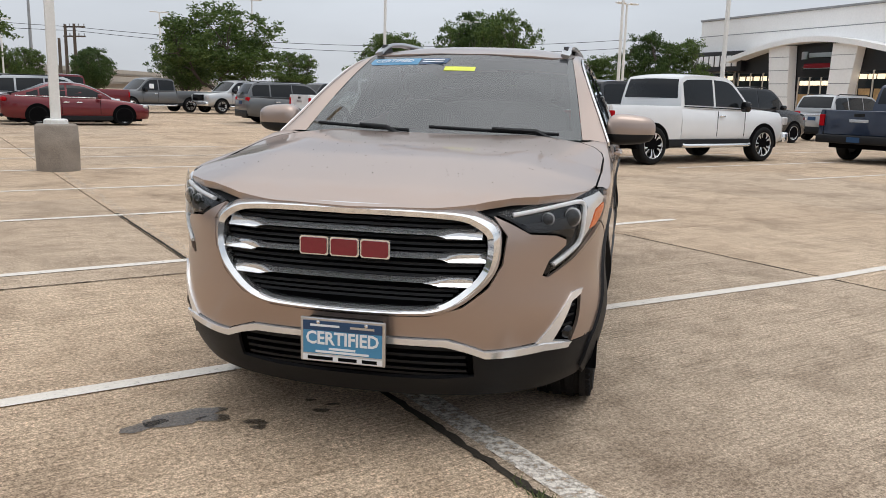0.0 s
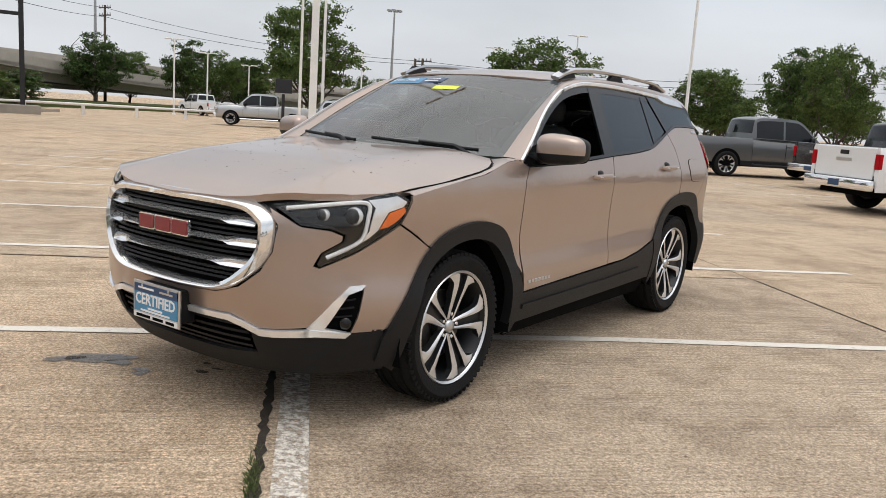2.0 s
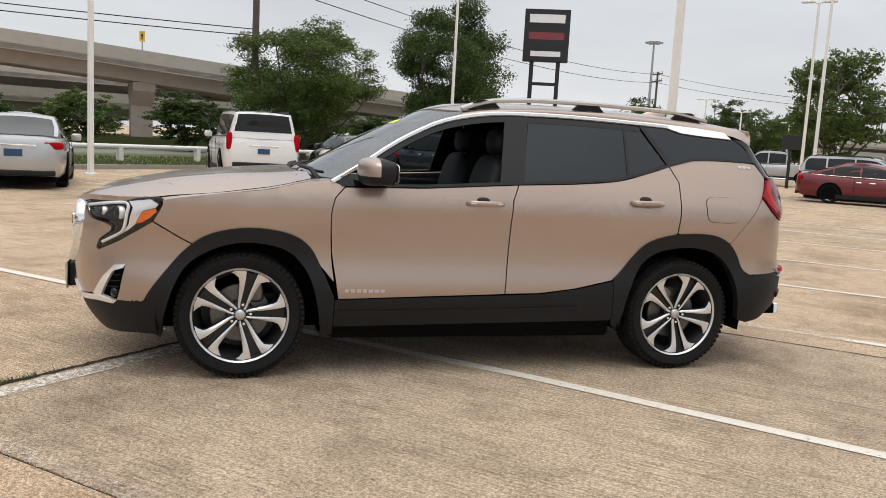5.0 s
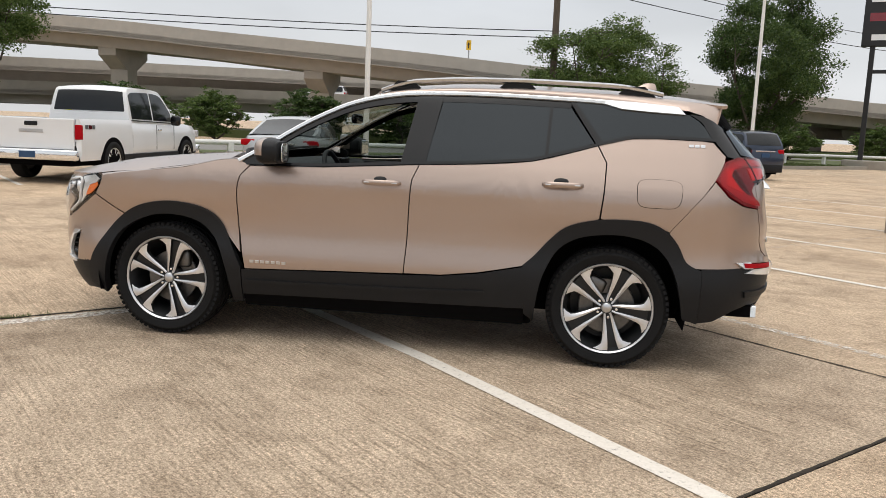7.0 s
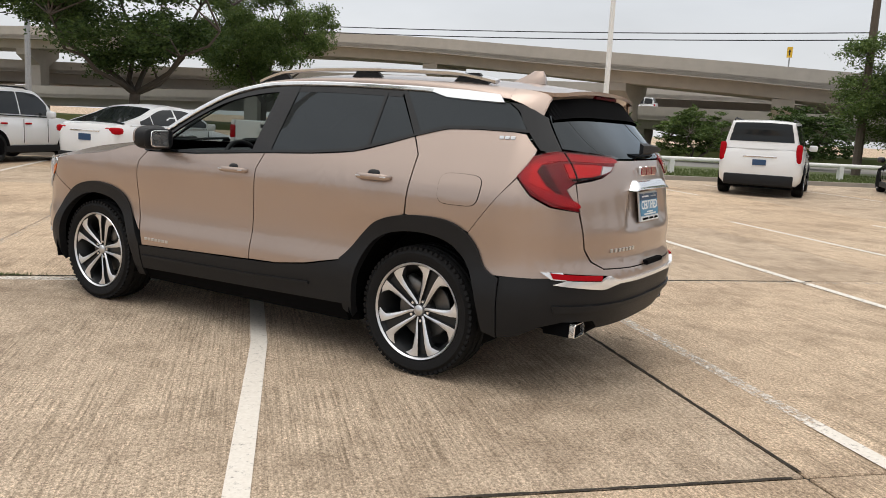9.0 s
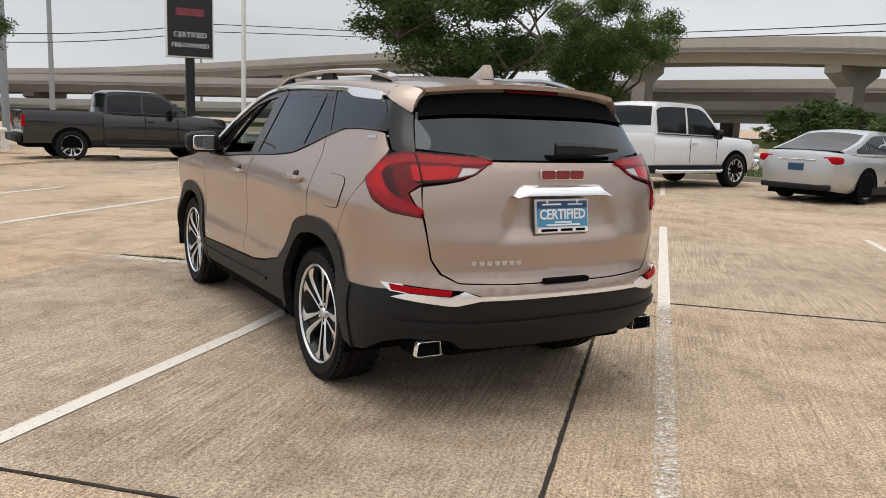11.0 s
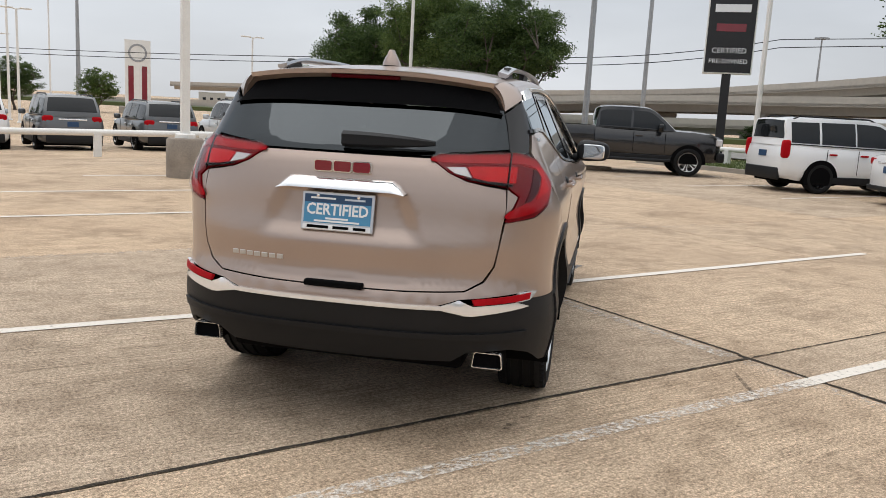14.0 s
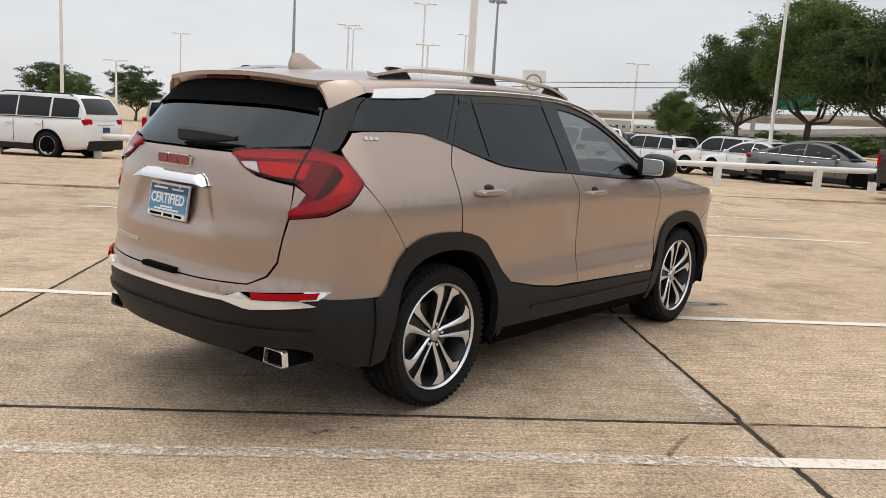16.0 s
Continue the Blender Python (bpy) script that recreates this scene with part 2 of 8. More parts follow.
def concrete_material():
    """Broom-finished slab concrete: warm tan, mottled, streaked across the slab, stained."""
    m = bpy.data.materials.new("broomed_concrete")
    m.use_nodes = True
    n, l = m.node_tree.nodes, m.node_tree.links
    b = n["Principled BSDF"]
    b.inputs["Roughness"].default_value = 0.82
    b.inputs["Specular IOR Level"].default_value = 0.35
    geo = n.new("ShaderNodeNewGeometry")
    rot = n.new("ShaderNodeMapping")
    rot.inputs["Rotation"].default_value = (0, 0, radians(-45))
    l.new(geo.outputs["Position"], rot.inputs[0])

    def noise_at(scale, detail, stretch=(1, 1, 1), rough=0.55):
        mp, t = n.new("ShaderNodeMapping"), n.new("ShaderNodeTexNoise")
        mp.inputs["Scale"].default_value = stretch
        l.new(rot.outputs[0], mp.inputs[0])
        l.new(mp.outputs[0], t.inputs["Vector"])
        t.inputs["Scale"].default_value, t.inputs["Detail"].default_value, t.inputs["Roughness"].default_value = scale, detail, rough
        return t.outputs["Fac"]

    def ramp(src, p0, c0, p1, c1):
        r = n.new("ShaderNodeValToRGB")
        r.color_ramp.elements[0].position, r.color_ramp.elements[0].color = p0, (*c0, 1)
        r.color_ramp.elements[1].position, r.color_ramp.elements[1].color = p1, (*c1, 1)
        l.new(src, r.inputs[0])
        return r.outputs[0]

    def mul(a, c, f=1.0):
        x = n.new("ShaderNodeMix")
        x.data_type, x.blend_type = "RGBA", "MULTIPLY"
        x.inputs["Factor"].default_value = f
        l.new(a, x.inputs["A"])
        l.new(c, x.inputs["B"])
        return x.outputs["Result"]

    base = ramp(noise_at(0.35, 5), 0.3, (0.495, 0.379, 0.27), 0.7, (0.62, 0.497, 0.37))
    streak = noise_at(1, 5, (1.3, 62, 1), 0.7)
    patchy = noise_at(0.7, 3)
    lines = ramp(streak, 0.37, (0.64, 0.62, 0.59), 0.56, (1.14, 1.14, 1.14))
    soft = n.new("ShaderNodeMix")
    soft.data_type, soft.blend_type = "RGBA", "MULTIPLY"
    l.new(ramp(patchy, 0.38, (0.25, 0.25, 0.25), 0.62, (1, 1, 1)), soft.inputs["Factor"])
    l.new(base, soft.inputs["A"])
    l.new(lines, soft.inputs["B"])
    base = soft.outputs["Result"]
    grain = noise_at(150, 3)
    base = mul(base, ramp(grain, 0.36, (0.62, 0.6, 0.57), 0.62, (1.24, 1.24, 1.24)))
    pebble = noise_at(55, 4, (1, 1, 1), 0.7)
    base = mul(base, ramp(pebble, 0.38, (0.58, 0.555, 0.53), 0.6, (1.24, 1.24, 1.24)))
    speck = noise_at(23, 2)
    base = mul(base, ramp(speck, 0.22, (0.35, 0.33, 0.3), 0.28, (1, 1, 1)))
    stain = noise_at(0.9, 6, (1, 1, 1), 0.7)
    base = mul(base, ramp(stain, 0.34, (0.70, 0.68, 0.66), 0.52, (1.04, 1.04, 1.04)))
    blotch = noise_at(5, 5, (1, 1, 1), 0.7)
    base = mul(base, ramp(blotch, 0.36, (0.84, 0.82, 0.8), 0.55, (1.04, 1.04, 1.04)))
    info = n.new("ShaderNodeObjectInfo")
    base = mul(base, ramp(info.outputs["Random"], 0.0, (0.9, 0.92, 0.95), 1.0, (1.07, 1.04, 1.0)))
    l.new(base, b.inputs["Base Color"])
    bp = n.new("ShaderNodeBump")
    bp.inputs["Strength"].default_value, bp.inputs["Distance"].default_value = 0.8, 0.008
    s2 = n.new("ShaderNodeMath")
    s2.operation = "ADD"
    l.new(streak, s2.inputs[0])
    l.new(grain, s2.inputs[1])
    l.new(s2.outputs[0], bp.inputs["Height"])
    l.new(bp.outputs[0], b.inputs["Normal"])
    return m


M_CONCRETE = concrete_material()


def worn_paint():
    """White line paint, rubbed through to the concrete in flecks (alpha)."""
    m = bpy.data.materials.new("worn_line_paint")
    m.use_nodes = True
    n, l = m.node_tree.nodes, m.node_tree.links
    b = n["Principled BSDF"]
    b.inputs["Roughness"].default_value = 0.7
    geo, a, c = n.new("ShaderNodeNewGeometry"), n.new("ShaderNodeTexNoise"), n.new("ShaderNodeTexNoise")
    a.inputs["Scale"].default_value, a.inputs["Detail"].default_value, a.inputs["Roughness"].default_value = 26, 9, 0.8
    c.inputs["Scale"].default_value, c.inputs["Detail"].default_value = 60, 3
    for t in (a, c):
        l.new(geo.outputs["Position"], t.inputs["Vector"])
    r = n.new("ShaderNodeValToRGB")
    r.color_ramp.elements[0].color, r.color_ramp.elements[1].color = (0.62, 0.56, 0.48, 1), (0.82, 0.77, 0.70, 1)
    l.new(c.outputs["Fac"], r.inputs[0])
    l.new(r.outputs[0], b.inputs["Base Color"])
    att = n.new("ShaderNodeAttribute")
    att.attribute_name = "wear"
    k = n.new("ShaderNodeMapRange")
    k.inputs["From Min"].default_value, k.inputs["From Max"].default_value = -0.09, 0.07
    d = n.new("ShaderNodeMath")
    d.operation = "SUBTRACT"
    l.new(a.outputs["Fac"], d.inputs[0])
    l.new(att.outputs["Fac"], d.inputs[1])
    l.new(d.outputs[0], k.inputs[0])
    l.new(k.outputs[0], b.inputs["Alpha"])
    return m


M_LINE = worn_paint()


# ---- mesh helpers ----
def part(name, bm, mat, parent=None, label="", smooth=None):
    me = bpy.data.meshes.new(name)
    bm.to_mesh(me)
    bm.free()
    me.materials.append(mat)
    if smooth:
        me.shade_smooth()
        me.set_sharp_from_angle(angle=radians(smooth))
    ob = new(name, me)
    if parent is not None:
        ob.parent = parent
    if label:
        ob["label"] = label
    return ob


def share(name, ob, m, parent):
    """Another object on the same mesh, at its own pose under the parent."""
    o = new(name, ob.data)
    o.parent = parent
    o.matrix_basis = m
    return o


def box(bm, x0, x1, y0, y1, z0, z1, bevel=0.0, seg=2):
    r = bmesh.ops.create_cube(bm, size=1, matrix=Matrix.Translation(((x0 + x1) / 2, (y0 + y1) / 2, (z0 + z1) / 2)) @ Matrix.Diagonal((x1 - x0, y1 - y0, z1 - z0, 1)))
    if bevel:
        es = list({e for v in r["verts"] for e in v.link_edges})
        bmesh.ops.bevel(bm, geom=es, offset=bevel, segments=seg, affect="EDGES", profile=0.5)
    return bm


def tube(bm, pts, radii, n=8, cap=True):
    """A round tube through the points, with a radius at each."""
    pts = [Vector(p) for p in pts]
    if not hasattr(radii, "__len__"):
        radii = [radii] * len(pts)
    radii = [float(q) for q in radii]
    rings = []
    side = None
    for i, p in enumerate(pts):
        d = (pts[min(i + 1, len(pts) - 1)] - pts[max(i - 1, 0)]).normalized()
        if side is None:
            side = d.orthogonal().normalized()
        side = (side - d * side.dot(d)).normalized()
        up = d.cross(side)
        rings.append([bm.verts.new(p + radii[i] * (math.cos(a) * side + math.sin(a) * up)) for a in (2 * math.pi * k / n for k in range(n))])
    for a, b in zip(rings, rings[1:]):
        for k in range(n):
            bm.faces.new((a[k], a[(k + 1) % n], b[(k + 1) % n], b[k]))
    if cap:
        bm.faces.new(rings[0][::-1])
        bm.faces.new(rings[-1])
    return bm


def prism(bm, outline, depth, m=None):
    """A flat outline (x, z) given depth along +y, then moved by m."""
    m = m or Matrix()
    a = [bm.verts.new(m @ Vector((x, 0, z))) for x, z in outline]
    b = [bm.verts.new(m @ Vector((x, depth, z))) for x, z in outline]
    bm.faces.new(a)
    bm.faces.new(b[::-1])
    k = len(a)
    for i in range(k):
        bm.faces.new((a[(i + 1) % k], a[i], b[i], b[(i + 1) % k]))
    bmesh.ops.recalc_face_normals(bm, faces=bm.faces)
    return bm


def grid(bm, rows, close=False):
    """Quads over rows of points of equal length."""
    vs = [[bm.verts.new(p) for p in r] for r in rows]
    for a, b in zip(vs, vs[1:]):
        n = len(a)
        for i in range(n if close else n - 1):
            j = (i + 1) % n
            if len({a[i], a[j], b[j], b[i]}) == 4:
                bm.faces.new((a[i], a[j], b[j], b[i]))
    return vs


def letters(name, text, size, mat, parent, m, depth=0.004, align="CENTER", squash=1.0, bevel=0.0, bold=0.0):
    c = bpy.data.curves.new(name, "FONT")
    c.body, c.size, c.align_x, c.align_y, c.extrude, c.bevel_depth = text, size, align, "CENTER", depth, bevel
    c.resolution_u = 2
    c.offset = bold
    t = bpy.data.objects.new(name, c)
    scene.collection.objects.link(t)
    bpy.context.view_layer.update()
    me = bpy.data.meshes.new_from_object(t.evaluated_get(bpy.context.evaluated_depsgraph_get()))
    bpy.data.objects.remove(t)
    bpy.data.curves.remove(c)
    me.transform(Matrix.Diagonal((squash, 1, 1, 1)))
    me.materials.clear()
    me.materials.append(mat)
    o = new(name, me)
    o.parent = parent
    o.matrix_basis = m
    return o


def thing(name, m=None, **tags):
    e = new(name)
    e.empty_display_size = 0.2
    if m is not None:
        e.matrix_basis = m
    return tagged(e, **tags)

# ---- ground: slabs on a grid turned 45 degrees, painted lines, kerb, verge, road ----
R2 = math.sqrt(0.5)


def uv(s, d):
    """The place where x + y = s and y - x = d."""
    return ((s - d) / 2, (s + d) / 2)


def gz(x, y):
    """The lot falls away gently to one side."""
    return -0.03 * max(0.0, x - 0.5 * y - 11.0) if x - 0.5 * y < 32 else -0.63


SLAB_S, SLAB_D = 6.0, 6.6
base = bmesh.new()
rings = [0, 5, 10, 15, 20, 25, 30, 35, 40, 50, 60, 90, 180, 400, 900, 2000]
rows = [[(r * math.cos(a), r * math.sin(a), gz(r * math.cos(a), r * math.sin(a)) - 0.05) for a in (2 * math.pi * k / 96 for k in range(96))] for r in rings[1:]]
grid(base, rows, close=True)
base.verts.ensure_lookup_table()
base.faces.new(base.verts[:96])
ground = tagged(part("ground", base, M_CONCRETE), "dusty tan paved ground reaching to the horizon", "ground", kind="structure")
lot = thing("parking_lot", label="tan broom-finished concrete parking lot with dark joints", category="parking lot", kind="structure")
slab_bm = bmesh.new()
hs, hd = SLAB_S * R2 / 2 - 0.007, SLAB_D * R2 / 2 - 0.007
box(slab_bm, -hs, hs, -hd, hd, -0.15, 0, 0.006, 1)
slab_mesh = None
for i in range(-7, 9):
    for j in range(-6, 8):
        s, d = -1.73 + SLAB_S * (i + 0.5), -4.2 + SLAB_D * (j + 0.5)
        if s < -26:
            continue
        x, y = uv(s, d)
        m = pose(x, y, gz(x, y) + random.uniform(-0.002, 0.0), 0, 0, 45)
        if gz(x, y) < 0 and x - 0.5 * y < 32:
            m = Matrix.Translation((x, y, gz(x, y))) @ Vector((0, 0, 1)).rotation_difference(Vector((0.03, -0.015, 1))).to_matrix().to_4x4() @ pose(0, 0, 0, 0, 0, 45)
        if slab_mesh is None:
            o = part("slab", slab_bm, M_CONCRETE, lot)
            slab_mesh = o
            o.matrix_basis = m
        else:
            share("slab", slab_mesh, m, lot)

# dirt that fills the joints
def filler(a, b, width, z, wob=0.0, name="joint_filler"):
    bm = bmesh.new()
    a, b = Vector((*a, 0)), Vector((*b, 0))
    n = max(2, int((b - a).length / (0.05 if wob else 2.0)))
    side = (b - a).normalized().cross(Vector((0, 0, 1)))
    rows = []
    for k in range(n + 1):
        p = a.lerp(b, k / n)
        p.z = gz(p.x, p.y) + z
        w0, w1 = (width / 2 + random.uniform(-wob, wob) for _ in range(2))
        rows.append([p - side * w0, p + side * w1])
    grid(bm, rows)
    bmesh.ops.recalc_face_normals(bm, faces=bm.faces)
    if sum(f.normal.z for f in bm.faces) < 0:
        bmesh.ops.reverse_faces(bm, faces=bm.faces)
    return part(name, bm, M_JOINT, lot)


for i in range(-4, 9):
    s = -1.73 + SLAB_S * i
    filler(uv(s, -43), uv(s, 48), 0.03, -0.01)
for j in range(-6, 8):
    d = -4.2 + SLAB_D * j
    filler(uv(-26, d), uv(47, d), 0.03, -0.011)
# the widest joint has broken, dirt-filled edges
filler(uv(-1.73, -4.15), uv(-1.73, -1.2), 0.036, 0.003, 0.011)
filler(uv(-1.73, -1.2), uv(-1.73, 2.3), 0.024, 0.0032, 0.006)
filler(uv(-1.7, 2.3), uv(-1.7, 7.0), 0.028, 0.0032, 0.006)
filler(uv(-1.7, 2.4), uv(4.2, 2.4), 0.019, 0.003, 0.004)
filler(uv(-7.6, 2.43), uv(-1.75, 2.4), 0.014, 0.003, 0.004)
filler(uv(4.27, -4.1), uv(4.27, 2.3), 0.019, 0.003, 0.004)


def stain(x, y, pieces, label, mat):
    """A wet or oily patch with an uneven rim."""
    rng = np.random.default_rng(int(abs(x * 100)) + 3)
    bm = bmesh.new()
    for dx, dy, rx, ry, turn in pieces:
        ph = rng.uniform(0, 6.28, 4)
        rim = []
        for k in range(40):
            a = 2 * math.pi * k / 40
            r = 1 + 0.16 * math.sin(2 * a + ph[0]) + 0.12 * math.sin(3 * a + ph[1]) + 0.07 * math.sin(7 * a + ph[2]) + 0.04 * math.sin(12 * a + ph[3])
            u, v = rx * r * math.cos(a), ry * r * math.sin(a)
            rim.append(bm.verts.new((dx + u * math.cos(turn) - v * math.sin(turn), dy + u * math.sin(turn) + v * math.cos(turn), 0)))
        f = bm.faces.new(rim)
        if f.normal.z < 0:
            f.normal_flip()
    bmesh.ops.triangulate(bm, faces=bm.faces)
    o = part("stain", bm, mat)
    o.location = (x, y, 0.0035)
    return tagged(o, label, "stain", "stains", "structure")


def wet_material():
    """Thin water film: darkens the concrete below it and shines."""
    m = bpy.data.materials.new("water_film")
    m.use_nodes = True
    n, l = m.node_tree.nodes, m.node_tree.links
    b = n["Principled BSDF"]
    b.inputs["Base Color"].default_value = (0.10, 0.082, 0.064, 1)
    b.inputs["Roughness"].default_value = 0.12
    b.inputs["Alpha"].default_value = 0.72
    return m


def smear_material():
    """Rubber and dirt rubbed thinly into the concrete, broken up by its grain."""
    m = bpy.data.materials.new("dirt_smear")
    m.use_nodes = True
    n, l = m.node_tree.nodes, m.node_tree.links
    b = n["Principled BSDF"]
    b.inputs["Base Color"].default_value = (0.07, 0.055, 0.042, 1)
    b.inputs["Roughness"].default_value = 0.85
    geo, t, k = n.new("ShaderNodeNewGeometry"), n.new("ShaderNodeTexNoise"), n.new("ShaderNodeMapRange")
    t.inputs["Scale"].default_value, t.inputs["Detail"].default_value, t.inputs["Roughness"].default_value = 34, 6, 0.75
    k.inputs["From Min"].default_value, k.inputs["From Max"].default_value, k.inputs["To Max"].default_value = 0.38, 0.66, 0.75
    l.new(geo.outputs["Position"], t.inputs["Vector"])
    l.new(t.outputs["Fac"], k.inputs[0])
    l.new(k.outputs[0], b.inputs["Alpha"])
    return m


M_SMEAR = smear_material()
M_WATER = wet_material()
stain(-0.76, -2.2, ((0.0, 0.0, 0.17, 0.07, 0.7), (-0.1, -0.13, 0.09, 0.04, 0.9), (0.13, 0.03, 0.06, 0.04, 0.3)), "small puddle of water on the concrete", M_WATER)
stain(-0.45, -2.16, ((0.0, 0.0, 0.045, 0.03, 0.2), (0.03, -0.045, 0.035, 0.018, 0.4)), "dark wet drip stain on concrete", M_WATER)
stain(-0.28, -1.92, ((-0.05, 0.05, 0.025, 0.014, 0.1), (0.04, -0.05, 0.04, 0.02, 0.4), (0.06, 0.03, 0.03, 0.012, 0.2)), "dark wet drip stain on concrete", M_WATER)
stain(-0.76, 1.96, ((0.0, 0.0, 0.05, 0.025, 0.8), (-0.06, -0.13, 0.025, 0.016, 0.4), (0.03, 0.05, 0.025, 0.012, 0.0)), "dark drip stain behind the wheel", M_SMEAR)
stain(-1.92, 1.18, ((0.0, 0.0, 0.06, 0.022, 0.6), (-0.03, -0.25, 0.018, 0.2, 0.12)), "dark smear stain across the worn line", M_SMEAR)
# weeds in the widest joint
rng_w = random.Random(5)
wv, wf = [], []
for k in range(260):
    d = rng_w.gauss(-3.43, 0.16)
    x, y = uv(-1.745 + rng_w.uniform(-0.03, 0.03), d)
    a, h, w = rng_w.uniform(0, 6.28), rng_w.uniform(0.008, 0.035), 0.004
    i = len(wv)
    wv += [(x - w * math.cos(a), y - w * math.sin(a), -0.005), (x + w * math.cos(a), y + w * math.sin(a), -0.005), (x + rng_w.uniform(-0.03, 0.03), y + rng_w.uniform(-0.03, 0.03), h)]
    wf.append((i, i + 1, i + 2))
me = bpy.data.meshes.new("weeds")
me.from_pydata(wv, [], wf)
me.materials.append(M_GRASS)
tagged(new("weeds", me), "tiny green weeds growing in the slab joint", "weeds", kind="stuff")


def line(name, a, b, width=0.1, wear=0.36, z=0.0045, thin_from=None):
    bm = bmesh.new()
    wl = bm.verts.layers.float.new("wear")
    a, b = Vector((*a, z)), Vector((*b, z))
    n = max(1, int((b - a).length / 0.25))
    side = (b - a).normalized().cross(Vector((0, 0, 1))) * width / 2
    prev = None
    for k in range(n + 1):
        p = a.lerp(b, k / n)
        p.z = z + gz(p.x, p.y)
        w = [bm.verts.new(p + side), bm.verts.new(p - side)]
        for v in w:
            v[wl] = wear(p) if callable(wear) else wear
        if prev:
            bm.faces.new((prev[0], prev[1], w[1], w[0]))
        prev = w
    bmesh.ops.recalc_face_normals(bm, faces=bm.faces)
    for f in bm.faces:
        if f.normal.z < 0:
            f.normal_flip()
    return tagged(part(name, bm, M_LINE), "white painted parking line on concrete, worn", "parking line", "parking lines", "structure")


def worn_line2(p):
    s = p.x + p.y
    return 0.54 if -1.6 < s < 3.6 else 0.38


for d in (-18.2, -14.6, -11.2, -7.7, -4.15, 3.05, 6.8, 10.45, 14.45, 18.0, 21.7):
    line("parking_line", uv(-9.1, d), uv(6.15, d), wear=worn_line2 if d == 3.05 else 0.6 if d == -4.15 else 0.4)
# the line under the car kinks a little where it was repainted
line("parking_line", uv(-9.1, -0.74), uv(1.2, -0.69), wear=0.37)
line("parking_line", uv(1.2, -0.69), uv(4.4, -0.85), wear=0.37)
line("parking_line", uv(4.4, -0.85), uv(6.15, -0.82), wear=0.37)
for d in (-18.2, -14.6, -11.2, -7.7, -4.3, -0.75, 3.05, 6.8, 10.45, 14.3, 18.0, 21.7):
    line("parking_line", uv(14.5, d), uv(29.5, d), wear=0.42)
    line("parking_line", uv(-23.0, d), uv(-17.0, d), wear=0.42)
line("parking_line", uv(-1.56, -4.25), uv(-1.56, -1.0), 0.13, 0.49)
line("parking_line", uv(-1.58, -1.0), uv(-1.58, 2.3), 0.12, 0.56)
line("parking_line", uv(-1.58, 2.45), uv(-1.58, 20), 0.12, 0.6)
line("parking_line", uv(-1.56, -20), uv(-1.56, -4.25), 0.12, 0.6)

# kerb, verge and frontage road behind it
def strip_mesh(pts, left, right, z0, z1=None):
    """A band along the points, from left to right of them, at height z0 (and a face down to z1)."""
    bm = bmesh.new()
    pts = [Vector((*p, 0)) for p in pts]
    rows = []
    for i, p in enumerate(pts):
        d = (pts[min(i + 1, len(pts) - 1)] - pts[max(i - 1, 0)]).normalized()
        nrm = Vector((-d.y, d.x, 0))
        a, b = p + nrm * left, p - nrm * right
        r = [Vector((a.x, a.y, gz(a.x, a.y) + z0)), Vector((b.x, b.y, gz(b.x, b.y) + z0))]
        if z1 is not None:
            r = [Vector((a.x, a.y, gz(a.x, a.y) + z1))] + r + [Vector((b.x, b.y, gz(b.x, b.y) + z1))]
        rows.append(r)
    grid(bm, rows)
    bmesh.ops.recalc_face_normals(bm, faces=bm.faces)
    if sum(f.normal.z for f in bm.faces) < 0:
        bmesh.ops.reverse_faces(bm, faces=bm.faces)
    return bm


EDGE = [uv(-26.2 - 0.0 * d, d) for d in range(-22, 80, 4)]
tagged(part("kerb", strip_mesh(EDGE, 0.0, 0.16, 0.13, -0.1), M_KERB, smooth=20), "weathered concrete kerb along the lot", "kerb", kind="structure")
tagged(part("verge", strip_mesh(EDGE, 9.0, 0.0, 0.11), M_GRASS), "mown green grass verge beyond the kerb", "grass", kind="structure")
tagged(part("road", strip_mesh([uv(-39.5, d) for d in range(-120, 160, 10)], 14.0, 0.2, 0.06), M_ROAD), "pale frontage road beside the lot", "road", kind="structure")
# blades of grass on the verge
gv, gf = [], []
for k in range(26000):
    d, s = random.uniform(-22, 60), -26.5 - random.random() ** 1.3 * 8
    x, y = uv(s, d)
    a, h = random.uniform(0, 6.28), random.uniform(0.05, 0.11)
    w = 0.02
    i = len(gv)
    gv += [(x - w * math.cos(a), y - w * math.sin(a), 0.1), (x + w * math.cos(a), y + w * math.sin(a), 0.1), (x + random.uniform(-0.03, 0.03), y + random.uniform(-0.03, 0.03), 0.11 + h)]
    gf.append((i, i + 1, i + 2))
me = bpy.data.meshes.new("grass")
me.from_pydata(gv, [], gf)
me.materials.append(M_GRASS)
tagged(new("grass", me), "short mown green grass on the verge", "grass", kind="stuff")

# ---- car skins: a wall that runs from the front centre along the flank to the rear centre ----
def table(rows):
    xs, ys = [r[0] for r in rows], [r[1] for r in rows]
    return lambda v: float(np.interp(v, xs, ys))


def smooth_table(rows):
    """Monotone-ish smooth interpolation: linear rows, blurred over a short window."""
    f = table(rows)
    k = 0.025
    return lambda v: (f(v - 2 * k) + 2 * f(v - k) + 3 * f(v) + 2 * f(v + k) + f(v + 2 * k)) / 9


